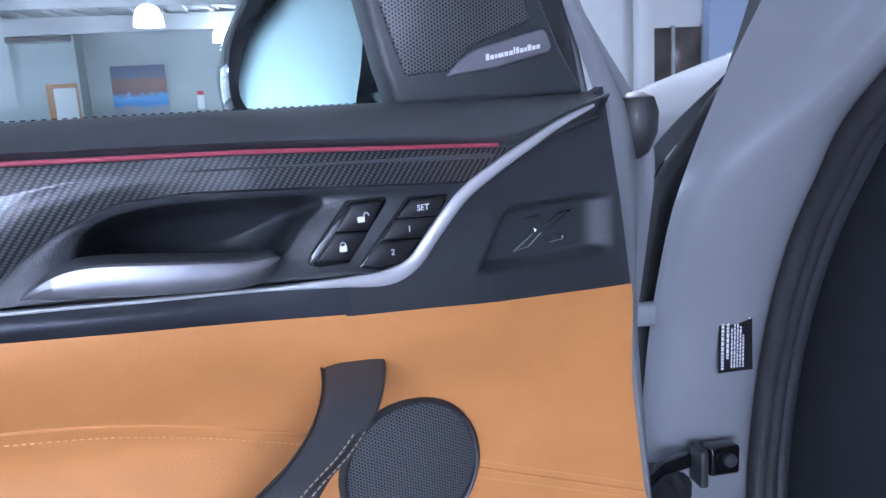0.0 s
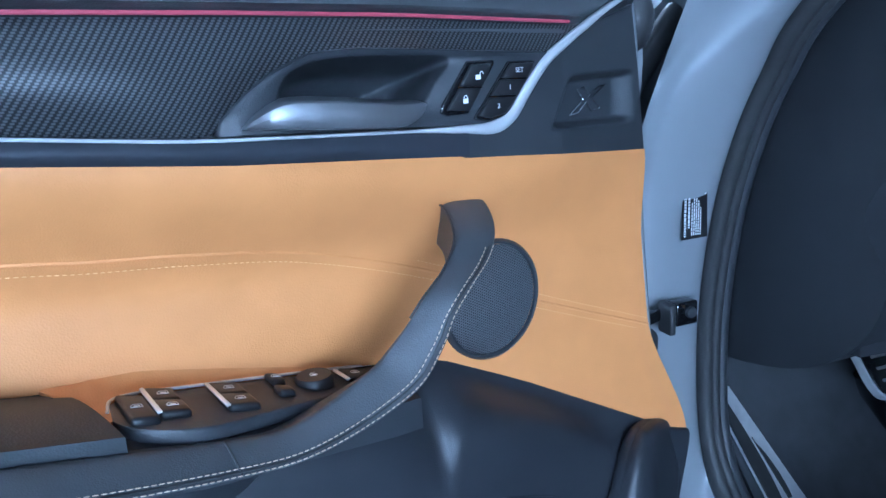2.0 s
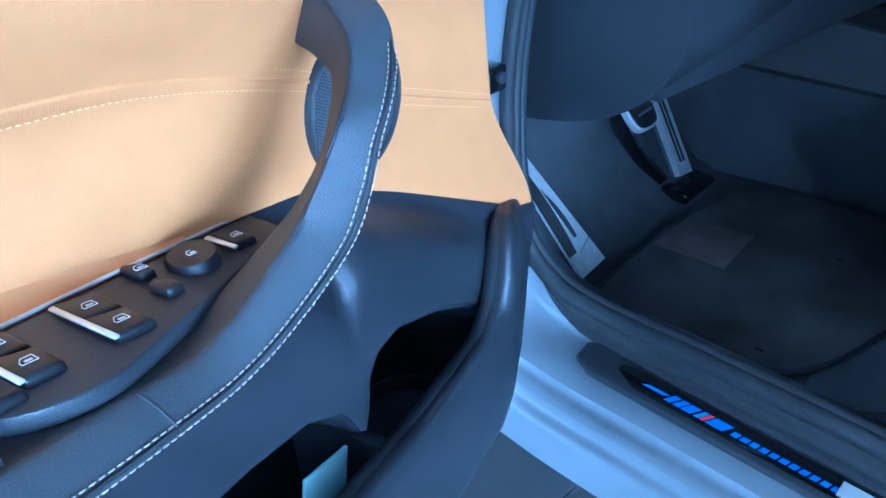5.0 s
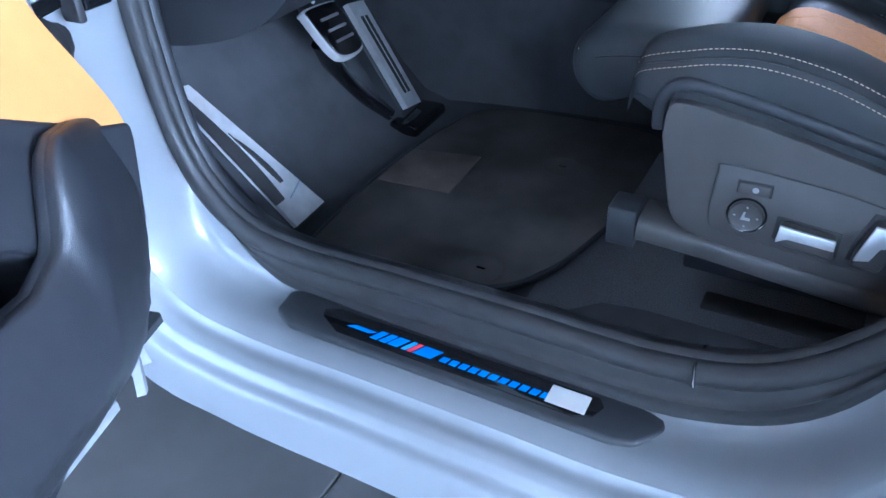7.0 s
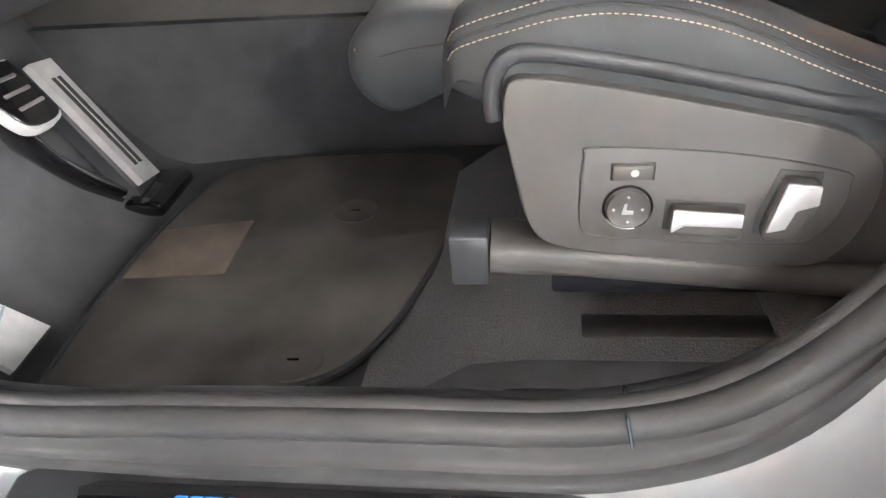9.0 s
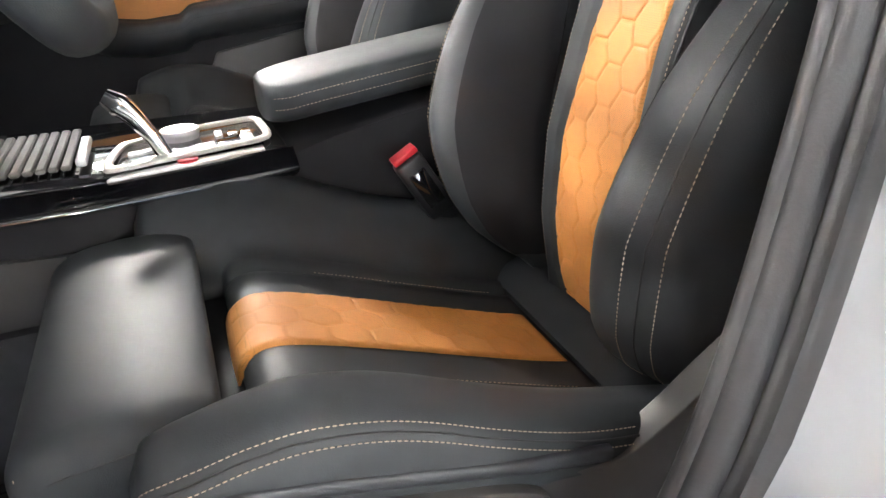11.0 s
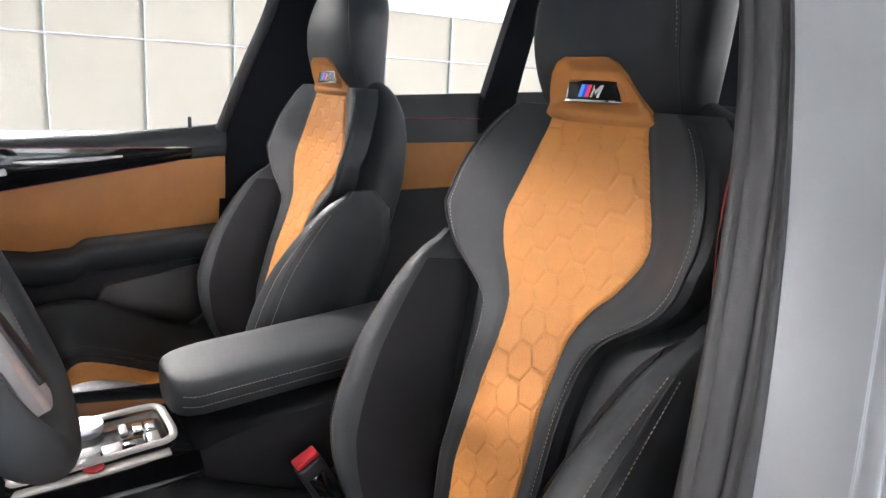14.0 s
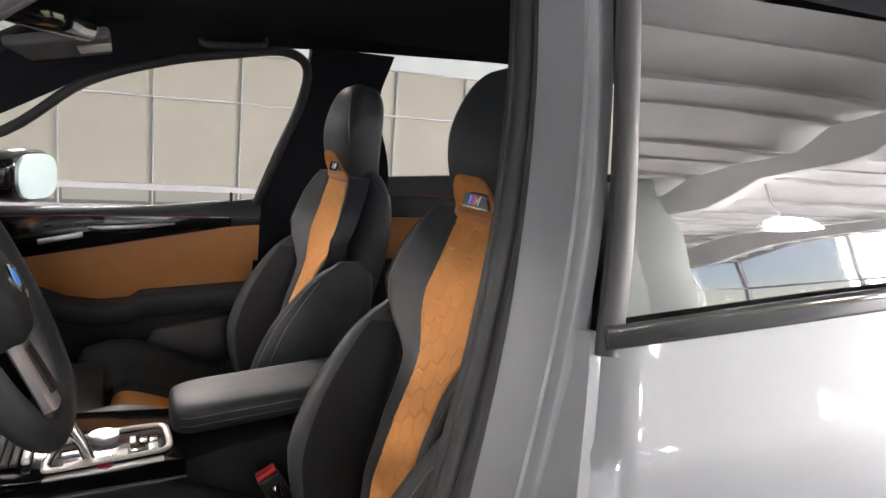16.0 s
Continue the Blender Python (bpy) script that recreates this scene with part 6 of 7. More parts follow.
def foot_rest():
    a, b, c, d = Vector((-0.640, 0.756, 0.434)), Vector((-0.574, 0.766, 0.428)), Vector((-0.652, 0.862, 0.600)), Vector((-0.680, 0.862, 0.604))
    n = (b - a).cross(d - a).normalized()
    if n.y > 0:
        n = -n
    def at(s, q, lift=0.0):
        return a.lerp(b, s).lerp(d.lerp(c, s), q) + n * lift
    t = part("foot_rest", sheet(lambda s, q: tuple(at(s, q)), 10, 10, tuple(n * -0.006)), steel, car, "brushed metal foot rest")
    part("rubber_inset", sheet(lambda s, q: tuple(at(-0.04 + (0.30 + 0.16 * math.sin(q * 2.6)) * s, 0.17 + 0.75 * q, 0.0018)), 6, 16, tuple(n * -0.002)), rubber, t, "black rubber inset")
    part("rubber_inset", sheet(lambda s, q: tuple(at(0.52 + 0.16 * s * math.sin(math.pi * min(1, 0.12 + q)) ** 0.5, 0.26 + 0.40 * q, 0.0018)), 3, 12, tuple(n * -0.002)), rubber, t, "black rubber inset")
    part("rest_mark", sheet(lambda s, q: tuple(at(0.40 + 0.58 * s, 0.150 + 0.007 * q + 0.05 * s, 0.0016)), 4, 2, tuple(n * -0.002)), mark_blue, t, "light blue mark")
    part("rest_base", sheet(lambda s, q: tuple(at(-0.25 + 1.35 * s, -0.02 + 1.05 * q, -0.008)), 6, 6, (0, 0.05, -0.03)), plastic, t)
    return t


foot_rest()


pedal_grey = mat("grey_pedal_rubber", (0.16, 0.15, 0.15), 0.35)


def pedals():
    lean = pose(0, 0, 0, -38, 8, 12)
    mid = Vector((-0.428, 0.832, 0.588))
    seat_ = Matrix.Translation(mid) @ lean
    shape = [(-0.046, 0.028), (-0.044, -0.020), (-0.026, -0.038), (0.024, -0.040), (0.042, -0.024), (0.048, 0.028), (0.036, 0.036), (-0.040, 0.037)]
    pad = lambda k: [(x * k, z * k) for x, z in (p[:2] for p in curve(shape + [shape[0]], 41)[:-1])]
    at_ = lambda y: (lambda x, z: tuple(seat_ @ Vector((x, y, z))))
    back = tuple(lean.to_3x3() @ Vector((0, 0.010, 0)))
    t = part("brake_pedal", prism(pad(1.0), at_(-0.006), back, 0.003, 3), steel, car, "metal-edged brake pedal in clear wrapping")
    part("pedal_pad", prism(pad(0.92), at_(-0.0085), tuple(lean.to_3x3() @ Vector((0, 0.003, 0))), 0.001), gloss, t, "glossy black pad")
    for k in (-1, 0, 1):
        part("pad_stud", rbox(tuple(mid + lean.to_3x3() @ Vector((0.002, -0.0090, 0.016 * k))), (0.052, 0.003, 0.004), 0.0014, 2, lean), pedal_grey, t)
    part("pedal_wire", sweep([(-0.440, 0.845, 0.628), (-0.462, 0.86, 0.655)], oval(0.0025, 0.0025, 8)), steel, t)
    part("pedal_arm", sweep(curve([(-0.415, 0.842, 0.575), (-0.39, 0.90, 0.60), (-0.37, 0.97, 0.72), (-0.37, 1.0, 0.9)], 12), oval(0.010, 0.018, 10)), plastic, t)
    part("pedal_bracket", sweep(curve([(-0.405, 0.870, 0.56), (-0.375, 0.875, 0.51), (-0.345, 0.855, 0.46), (-0.320, 0.83, 0.425)], 14), oval(0.016, 0.012, 10, 3)), gloss, t, "black pedal bracket")
    a, b = Vector((-0.296, 0.799, 0.434)), Vector((-0.308, 0.878, 0.586))
    side = Vector((0.0195, 0.0, -0.003))
    nrm = (b - a).cross(side).normalized()
    if nrm.y > 0:
        nrm = -nrm
    at = lambda s, q, l=0.0: a.lerp(b, q) + side * (2 * s - 1) + nrm * l
    t2 = part("accelerator_pedal", sheet(lambda s, q: tuple(at(s, q)), 6, 14, tuple(nrm * -0.010)), steel, car, "long metal accelerator pedal")
    for s0 in (0.30, 0.56):
        part("rubber_slot", sheet(lambda s, q: tuple(at(s0 + 0.13 * s, 0.13 + 0.74 * q, 0.0015)), 3, 8, tuple(nrm * -0.002)), rubber, t2)
    part("pedal_side", sheet(lambda s, q: tuple(at(-0.18 + 1.3 * s, -0.12 + 1.1 * q, -0.011)), 4, 8, tuple(nrm * -0.018)), plastic, t2, "black pedal body")
    part("pedal_base", rbox((-0.296, 0.795, 0.413), (0.095, 0.050, 0.020), 0.007, 3), gloss, t2, "black pedal foot")
    return t


pedals()


# instrument panel and knee trims
def dashboard():
    prof = curve([(0.98, 1.04), (0.80, 1.065), (0.66, 1.05), (0.61, 1.0), (0.62, 0.93), (0.66, 0.86), (0.63, 0.80), (0.66, 0.73), (0.74, 0.68), (0.88, 0.66), (1.02, 0.70)], 40)
    t = part("dashboard", loft([[(x, p[0], p[1]) for p in prof] for x in np.linspace(-0.69, 0.69, 12)]), soft_black, car, "black grained dashboard")
    part("knee_panel", panel4((-0.68, 0.66, 0.72), (-0.16, 0.60, 0.72), (-0.16, 0.62, 0.88), (-0.68, 0.66, 0.90), (0, 0.02, 0)), soft_black, t, "black knee panel")
    return t


dashboard()


def console():
    t = part("centre_console", loft([[(x * k, y, z) for x, z in ((-0.115, 0.40), (-0.122, 0.60), (-0.118, zt - 0.03), (-0.105, zt - 0.004), (-0.08, zt), (0.08, zt), (0.105, zt - 0.004), (0.118, zt - 0.03), (0.122, 0.60), (0.115, 0.40))] for y, zt, k in ((-0.34, 0.74, 0.9), (-0.20, 0.765, 0.92), (0.0, 0.75, 0.94), (0.14, 0.728, 0.98), (0.20, 0.717, 1.1), (0.30, 0.716, 1.2), (0.46, 0.718, 1.25), (0.62, 0.724, 1.35), (0.80, 0.79, 1.5))]), leather_side, car, "black centre console")
    rings = []
    for y, k, zc in ((0.2165, 0.40, 0.759), (0.214, 0.62, 0.759), (0.208, 0.79, 0.760), (0.197, 0.91, 0.761), (0.182, 0.975, 0.763), (0.155, 1.0, 0.767), (0.0, 1.0, 0.785), (-0.16, 0.98, 0.804), (-0.20, 0.9, 0.808), (-0.215, 0.6, 0.808)):
        rings.append([(a * k, y, zc + b * (0.6 + 0.4 * k)) for a, b in oval(0.083, 0.028, 36, 3.6)])
    part("armrest", loft(rings), leather, t, "stitched black leather armrest lid")
    for lift in (0.010, -0.004):
        part("stitching", stitches([(-0.0836 * k, y, zc + lift) for y, k, zc in curve([(0.205, 0.83, 0.760), (0.194, 0.93, 0.761), (0.18, 0.985, 0.763), (0.155, 1.004, 0.767), (0.0, 1.004, 0.785), (-0.16, 0.985, 0.804)], 60)], (-0.0006, 0.0006, 0), 0.0030, 0.002, 0.0004), thread, t, "cream thread stitching")
    top = lambda x, y: (x, y, 0.708 + 0.02 * max(0, y - 0.3))
    part("gloss_panel", prism([(-0.135, 0.205), (0.09, 0.205), (0.10, 0.45), (0.10, 0.66), (-0.17, 0.66), (-0.165, 0.42)], top, (0, 0, 0.006), 0.003), gloss, t, "gloss black console panel")
    part("gloss_fascia", sheet(lambda s, q: (interp(s, (0, 0.5, 1), (-0.133, -0.163, -0.170)) - 0.03 * math.sin(q * math.pi / 2), 0.20 + 0.46 * s, 0.713 + 0.004 * s - 0.020 * q), 16, 8, (0.02, 0, -0.01)), gloss, t, "gloss black console edge")
    ring = [p[:2] for p in curve([(-0.016, 0.224), (-0.086, 0.222), (-0.108, 0.232), (-0.116, 0.26), (-0.145, 0.385), (-0.135, 0.396), (-0.118, 0.399), (-0.054, 0.386), (-0.042, 0.372), (-0.020, 0.32), (-0.004, 0.24), (-0.016, 0.224)], 80)]
    part("control_frame", sweep([(x, y, 0.721) for x, y in ring], oval(0.0052, 0.003, 10, 3)), console_keys, t, "pale satin frame round the controls")
    part("control_field", prism([(-0.012, 0.228), (-0.104, 0.228), (-0.140, 0.392), (-0.05, 0.384)], lambda x, y: (x, y, 0.716), (0, 0, 0.003), 0.001), console_brown, t)
    along = lambda s, d, z=0.721: (-0.108 - 0.036 * s + d, 0.236 + 0.15 * s, z)
    for s0, s1, d0, d1, m_ in ((0.02, 0.12, 0.004, 0.030, console_keys), (0.14, 0.30, 0.004, 0.030, gloss), (0.32, 0.46, 0.004, 0.026, console_keys), (0.48, 0.92, 0.002, 0.012, console_keys), (0.02, 0.10, 0.036, 0.060, bright), (0.12, 0.20, 0.040, 0.064, bright), (0.24, 0.30, 0.044, 0.070, satin), (0.68, 0.95, 0.040, 0.052, satin)):
        part("control_key", prism([along(s0, d0)[:2], along(s1, d0)[:2], along(s1, d1)[:2], along(s0, d1)[:2]], lambda x, y: (x, y, 0.7185), (0, 0, 0.0045), 0.001), m_, t)
    part("key_plate", prism([(-0.118, 0.232), (-0.152, 0.395), (-0.165, 0.40), (-0.150, 0.30), (-0.136, 0.232)], lambda x, y: (x, y, 0.7125), (0, 0, 0.004), 0.001), console_keys, t, "pale metal plate along the controls")
    part("side_carpet", panel4((-0.160, 0.36, 0.575), (-0.235, 0.98, 0.60), (-0.235, 0.98, 0.40), (-0.160, 0.36, 0.40), (0.03, 0, 0)), carpet, t, "charcoal carpet on the console side")
    part("rotary_control", lathe([(0.022, 0.716), (0.022, 0.723), (0.0235, 0.7245), (0.0235, 0.7295), (0.022, 0.7310), (0.0185, 0.7305), (0.0005, 0.7305)], Matrix.Translation((-0.046, 0.320, 0)), 36), satin, t, "satin rotary control")
    part("start_button", lathe([(0.0115, 0.712), (0.0115, 0.7185), (0.010, 0.7195), (0.0005, 0.7190)], Matrix.Translation((-0.137, 0.317, 0)), 28), red_plastic, t, "red round start button")
    part("gear_lever", sweep(curve([(-0.116, 0.338, 0.719), (-0.112, 0.350, 0.745), (-0.105, 0.368, 0.772), (-0.10, 0.388, 0.79)], 16), oval(0.0075, 0.010, 14, 3), scale=list(np.interp(np.linspace(0, 1, 16), (0, 0.4, 0.8, 1), (0.85, 0.9, 1.3, 0.9)))), bright, t, "chrome gear lever")
    for k in range(14):
        part("roller_slat", rbox((-0.04, 0.440 + 0.0125 * k, 0.724), (0.17, 0.0108, 0.006), 0.002, 1), grey_slat, t)
    part("slat_grip", rbox((-0.075, 0.424, 0.728), (0.10, 0.012, 0.010), 0.003, 2), satin, t)
    part("knee_strip", panel4((-0.150, 0.40, 0.645), (-0.215, 0.98, 0.71), (-0.215, 0.98, 0.60), (-0.15, 0.40, 0.575), (0.02, 0, 0)), grey_plastic, t, "grey knee trim strip")
    for ob in t.children:
        if ob.name.split(".")[0] in RAISED:
            ob.location.z += 0.014
    return t


RAISED = ("gloss_panel", "gloss_fascia", "control_frame", "control_field", "control_key", "key_plate", "rotary_control", "start_button", "gear_lever", "roller_slat", "slat_grip")
console_brown = mat("smoked_panel", (0.035, 0.024, 0.020), 0.2, coat=0.6)
console_keys = mat("pale_metal_keys", (0.62, 0.60, 0.57), 0.35, 0.35)
grey_slat = mat("brushed_slat", (0.10, 0.095, 0.088), 0.75)
console()


def buckle():
    lean = pose(0, 0, 0, -30, 0, 0)
    t = part("seat_belt_buckle", rbox((-0.176, 0.058, 0.668), (0.024, 0.036, 0.085), 0.005, 2, lean), button_plastic, car, "black seat belt buckle with a red button")
    part("release_button", rbox((-0.176, 0.081, 0.709), (0.020, 0.033, 0.008), 0.002, 2, lean), red_plastic, t, "red release button")
    part("buckle_face", rbox((-0.189, 0.058, 0.668), (0.003, 0.022, 0.050), 0.001, 1, lean), gloss, t)
    part("buckle_stalk", sweep([(-0.176, 0.038, 0.634), (-0.176, 0.02, 0.60), (-0.172, 0.0, 0.56)], oval(0.006, 0.014, 10)), plastic, t)
    return t


buckle()


def steering_wheel():
    tilt = 25.8
    m = Matrix.Translation((-0.375, 0.436, 1.058)) @ Matrix.Rotation(radians(90 - tilt), 4, "X")
    R = 0.179
    ring = [(R * math.cos(q), R * math.sin(q), 0) for q in np.linspace(0, 2 * math.pi, 65)[:-1]]
    rings = []
    for q in np.linspace(0, 2 * math.pi, 65)[:-1]:
        c, s = math.cos(q), math.sin(q)
        rr = R * (1 if s > -0.9 else 1 - 0.06 * (-s - 0.9) / 0.1)
        rings.append([((rr + a) * c, (rr + a) * s, b) for a, b in oval(0.0165, 0.019, 16)])
    rings.append(rings[0])
    t = part("steering_wheel", loft(rings, cap=False), leather, car, "thick black leather steering wheel", 80)
    t.matrix_basis = m
    part("rim_stitching", stitches([((R - 0.0166) * math.cos(q), (R - 0.0166) * math.sin(q), 0.004) for q in np.linspace(0, 2 * math.pi, 160)], (0, 0, 0), 0.003, 0.002, 0.0006), red_thread, t, "dark red and blue thread")
    part("hub", lathe([(0.066, -0.05), (0.072, -0.01), (0.070, 0.012), (0.06, 0.024), (0.04, 0.030), (0.0005, 0.031)], n=40), leather, t, "black airbag cover")
    part("hub_emblem", lathe([(0.017, 0.0305), (0.017, 0.033), (0.0155, 0.0342), (0.0005, 0.0342)], n=28), bright, t, "round chrome emblem")
    part("emblem_field", lathe([(0.0115, 0.0343), (0.011, 0.0352), (0.0005, 0.0352)], n=24), stripe_lightblue, t)
    for ang in (-10, 190, 270):
        d = Vector((math.cos(radians(ang)), math.sin(radians(ang)), 0))
        part("spoke", sweep([d * 0.05, d * 0.11, d * 0.168], oval(0.027, 0.009, 14, 3.5), up=(0, 0, 1)), satin, t, "satin metal spoke")
        part("spoke_pad", sweep([d * 0.075 + Vector((0, 0, 0.006)), d * 0.135 + Vector((0, 0, 0.008))], oval(0.015, 0.007, 12, 4), up=(0, 0, 1)), button_plastic, t, "black button pad")
    part("column", lathe([(0.06, -0.05), (0.065, -0.12), (0.07, -0.25)], n=24), plastic, t, "steering column cover")
    return t


red_thread = mat("dark_thread", (0.14, 0.06, 0.09), 0.7)
steering_wheel()


# far side: passenger door, pillars, roof
def far_top(y):
    return interp(y, (-0.05, -0.03, 0.05, 0.19, 0.395, 0.557, 0.95), (0.992, 0.990, 0.982, 0.957, 0.921, 0.893, 0.84))


def far_low(y):
    return interp(y, (-0.05, -0.015, 0.25, 0.274, 0.343, 0.42, 0.49, 0.557, 0.95), (0.838, 0.836, 0.816, 0.798, 0.793, 0.803, 0.832, 0.890, 0.84))


def far_belt(y):
    return interp(y, (-0.05, 0.09, 0.39, 0.95), (1.012, 1.0105, 1.008, 0.985))


def far_door():
    y0, y1 = -0.045, 0.95
    yy = lambda s: y0 + (y1 - y0) * s

    def span(name, low, high, xa, xb, material, label, parent, bulge=0.004, ya=y0, yb=y1, n=8):
        """Panel between two height lines that leans from xa to xb."""
        def f(s, q):
            y = ya + (yb - ya) * s
            return (xa + (xb - xa) * q - bulge * math.sin(math.pi * q), y, low(y) * (1 - q) + high(y) * q)
        return part(name, sheet(f, 60, n, (0.03, 0, 0)), material, parent, label)
    t = span("passenger_door", far_low, far_top, 0.708, 0.697, tan, "tan leather door card", car, 0.004, y0, 0.556, 12)
    span("door_trim", lambda y: far_top(y) + 0.002, lambda y: max(far_belt(y), far_top(y) + 0.006) - 0.001, 0.691, 0.684, gloss, "gloss carbon fibre trim", t, 0.003, 0.03)
    span("trim_end", lambda y: far_top(y) + 0.002, lambda y: far_belt(y), 0.693, 0.686, leather, "black leather rear end of the trim", t, 0.002, y0, 0.034)
    span("belt_roll", lambda y: far_belt(y) + 0.002, lambda y: interp(y, (-0.05, 0.19, 0.39, 0.95), (1.062, 1.036, 1.026, 1.010)), 0.682, 0.700, leather, "black leather window roll", t, 0.006)

    def ledge(s, q):
        y = yy(s)
        p = curve([(0.712, 0.002), (0.694, -0.002), (0.662, -0.004), (0.648, -0.016), (0.650, -0.040), (0.664, -0.062), (0.690, -0.072)], 15)[int(round(q * 14))]
        return (p[0], y, far_low(y) + p[1])
    part("armrest", sheet(ledge, 90, 14, (0.012, 0, -0.004)), leather, t, "black leather armrest")
    part("stitching", stitches([(0.6475, y, far_low(y) - 0.022) for y in np.linspace(0.0, 0.50, 60)], (0, 0, 0), 0.004, 0.002, 0.0006), leather_side, t)
    span("lower_panel", lambda y: 0.42, lambda y: far_low(y) - 0.05, 0.720, 0.694, soft_black, "black plastic lower panel", t, 0.0)
    part("speaker_panel", prism([(0.215, 0.716), (0.0, 0.750), (-0.03, 0.60), (0.0, 0.47), (0.34, 0.47), (0.27, 0.612)], lambda y, z: (0.700, y, z), (-0.012, 0, 0), 0.004, 2), grey_plastic, t, "dark grey loudspeaker panel")
    part("light_strip", sweep([(0.683, y, far_belt(y) + 0.0005) for y in np.linspace(0.085, y1, 30)], oval(0.0013, 0.0013, 6)), red_line, t, "red ambient light strip")
    part("light_strip", sweep([(0.694, y, far_top(y) + 0.001) for y in np.linspace(0.06, 0.75, 40)], oval(0.0016, 0.0016, 6)), red_line, t, "red ambient light strip")
    part("door_lever", sweep(curve([(0.680, 0.17, 0.993), (0.672, 0.24, 0.987), (0.668, 0.32, 0.982), (0.676, 0.37, 0.981)], 20), oval(0.004, 0.005, 10), scale=list(np.interp(np.linspace(0, 1, 20), (0, 0.3, 0.8, 1), (0.4, 1.0, 1.0, 0.3)))), satin, t, "satin chrome lever")
    part("trim_blade", rbox((0.683, 0.43, 0.952), (0.006, 0.10, 0.014), 0.003, 2, pose(0, 0, 0, -12, 0, 0)), satin, t, "satin chrome trim blade")
    part("mirror_arm", sweep([(0.72, 0.60, 1.03), (0.80, 0.60, 1.05)], oval(0.03, 0.02, 12)), gloss, t)
    part("mirror_housing", loft([[(0.855 + a * 0.085, y - 0.045 * a, 1.085 + b * k) for a, b in oval(k, 0.068, 20, 3)] for y, k in ((0.50, 0.9), (0.51, 1.0), (0.55, 1.0), (0.60, 0.8), (0.63, 0.3))]), gloss, t, "gloss black mirror housing")
    part("mirror_pane", loft([[(0.855 + a, y - 0.52 * a, 1.085 + b) for a, b in oval(0.072, 0.058, 20, 3)] for y in (0.490, 0.498)]), mirror_glass, t, "mirror glass")
    part("lock_pin", lathe([(0.004, 1.05), (0.004, 1.075), (0.0005, 1.077)], Matrix.Translation((0.70, 0.03, 0)), 10), plastic, t)
    return t


far_door()
WIN = [(0.66, 0.90, 1.03), (0.64, 0.78, 1.12), (0.615, 0.543, 1.20), (0.60, 0.374, 1.325), (0.59, 0.20, 1.39), (0.585, 0.04, 1.424), (0.58, -0.07, 1.44), (0.585, -0.128, 1.41), (0.605, -0.122, 1.32), (0.65, -0.075, 1.18), (0.695, -0.035, 1.05)]
part("window_seal", sweep(curve(WIN, 60), oval(0.012, 0.012, 10)), rubber, car, "black window seal")


def ribbon(name, a, b, material, label, thick=(0.03, 0, 0), n=24):
    """A curved panel between two lines."""
    p, q = curve(a, n + 1), curve(b, n + 1)
    return part(name, sheet(lambda s, t: tuple(p[int(round(s * n))] * (1 - t) + q[int(round(s * n))] * t), n, 6, thick), material, car, label)


ribbon("pillar_centre_far", [(0.70, -0.02, 0.40), (0.70, -0.03, 0.80), (0.695, -0.04, 1.05), (0.65, -0.085, 1.18), (0.605, -0.13, 1.33), (0.58, -0.14, 1.46)], [(0.70, -0.34, 0.40), (0.70, -0.36, 0.80), (0.70, -0.40, 1.05), (0.66, -0.385, 1.18), (0.62, -0.335, 1.33), (0.585, -0.36, 1.46)], headliner_cloth, "black centre pillar trim")
ribbon("roof_rail_far", [(0.64, 0.78, 1.13), (0.60, 0.374, 1.335), (0.585, 0.04, 1.434), (0.575, -0.4, 1.465), (0.575, -0.9, 1.47), (0.6, -1.5, 1.40)], [(0.52, 0.66, 1.30), (0.50, 0.36, 1.44), (0.50, 0.04, 1.50), (0.50, -0.4, 1.525), (0.50, -0.9, 1.52), (0.5, -1.5, 1.46)], headliner_cloth, "black headliner edge", (0.02, 0, 0.03))
part("headliner", sheet(lambda s, q: (-0.52 + 1.04 * s, 0.50 - 2.2 * q, 1.455 + 0.05 * math.sin(math.pi * s) + 0.03 * math.sin(math.pi * min(1, q * 1.1))), 16, 24, (0, 0, 0.03)), headliner_cloth, car, "black cloth headliner")
part("roof_skin", sheet(lambda s, q: (-0.60 + 1.20 * s, 0.52 - 2.3 * q, 1.50 + 0.06 * math.sin(math.pi * s) + 0.03 * math.sin(math.pi * min(1, q * 1.1))), 12, 16, (0, 0, 0.012)), paint, car, "pale grey roof")
ribbon("pillar_rear_far", [(0.70, -0.72, 1.05), (0.67, -0.72, 1.16), (0.62, -0.79, 1.49)], [(0.70, -0.83, 1.05), (0.67, -0.82, 1.16), (0.62, -0.87, 1.49)], headliner_cloth, "black rear pillar trim", n=8)
ribbon("rear_sill_far", [(0.70, -0.36, 1.135), (0.70, -0.7, 1.155), (0.69, -1.5, 1.20)], [(0.70, -0.36, 0.40), (0.70, -0.7, 0.40), (0.70, -1.5, 0.40)], plastic, "black rear door trim", n=10)
part("rear_card", panel4((0.695, -0.37, 0.90), (0.695, -1.3, 0.93), (0.695, -1.3, 1.04), (0.695, -0.37, 1.02), (0.01, 0, 0)), tan, car, "tan leather rear door card")
part("rear_light_strip", sweep([(0.692, -0.37, 1.085), (0.692, -1.3, 1.10)], oval(0.0015, 0.0015, 6)), red_line, car, "red ambient light strip")
ribbon("pillar_last_far", [(0.69, -1.35, 1.15), (0.64, -1.40, 1.40), (0.6, -1.42, 1.5)], [(0.62, -1.9, 1.15), (0.58, -1.85, 1.40), (0.55, -1.8, 1.5)], headliner_cloth, "black tail pillar trim", n=8)

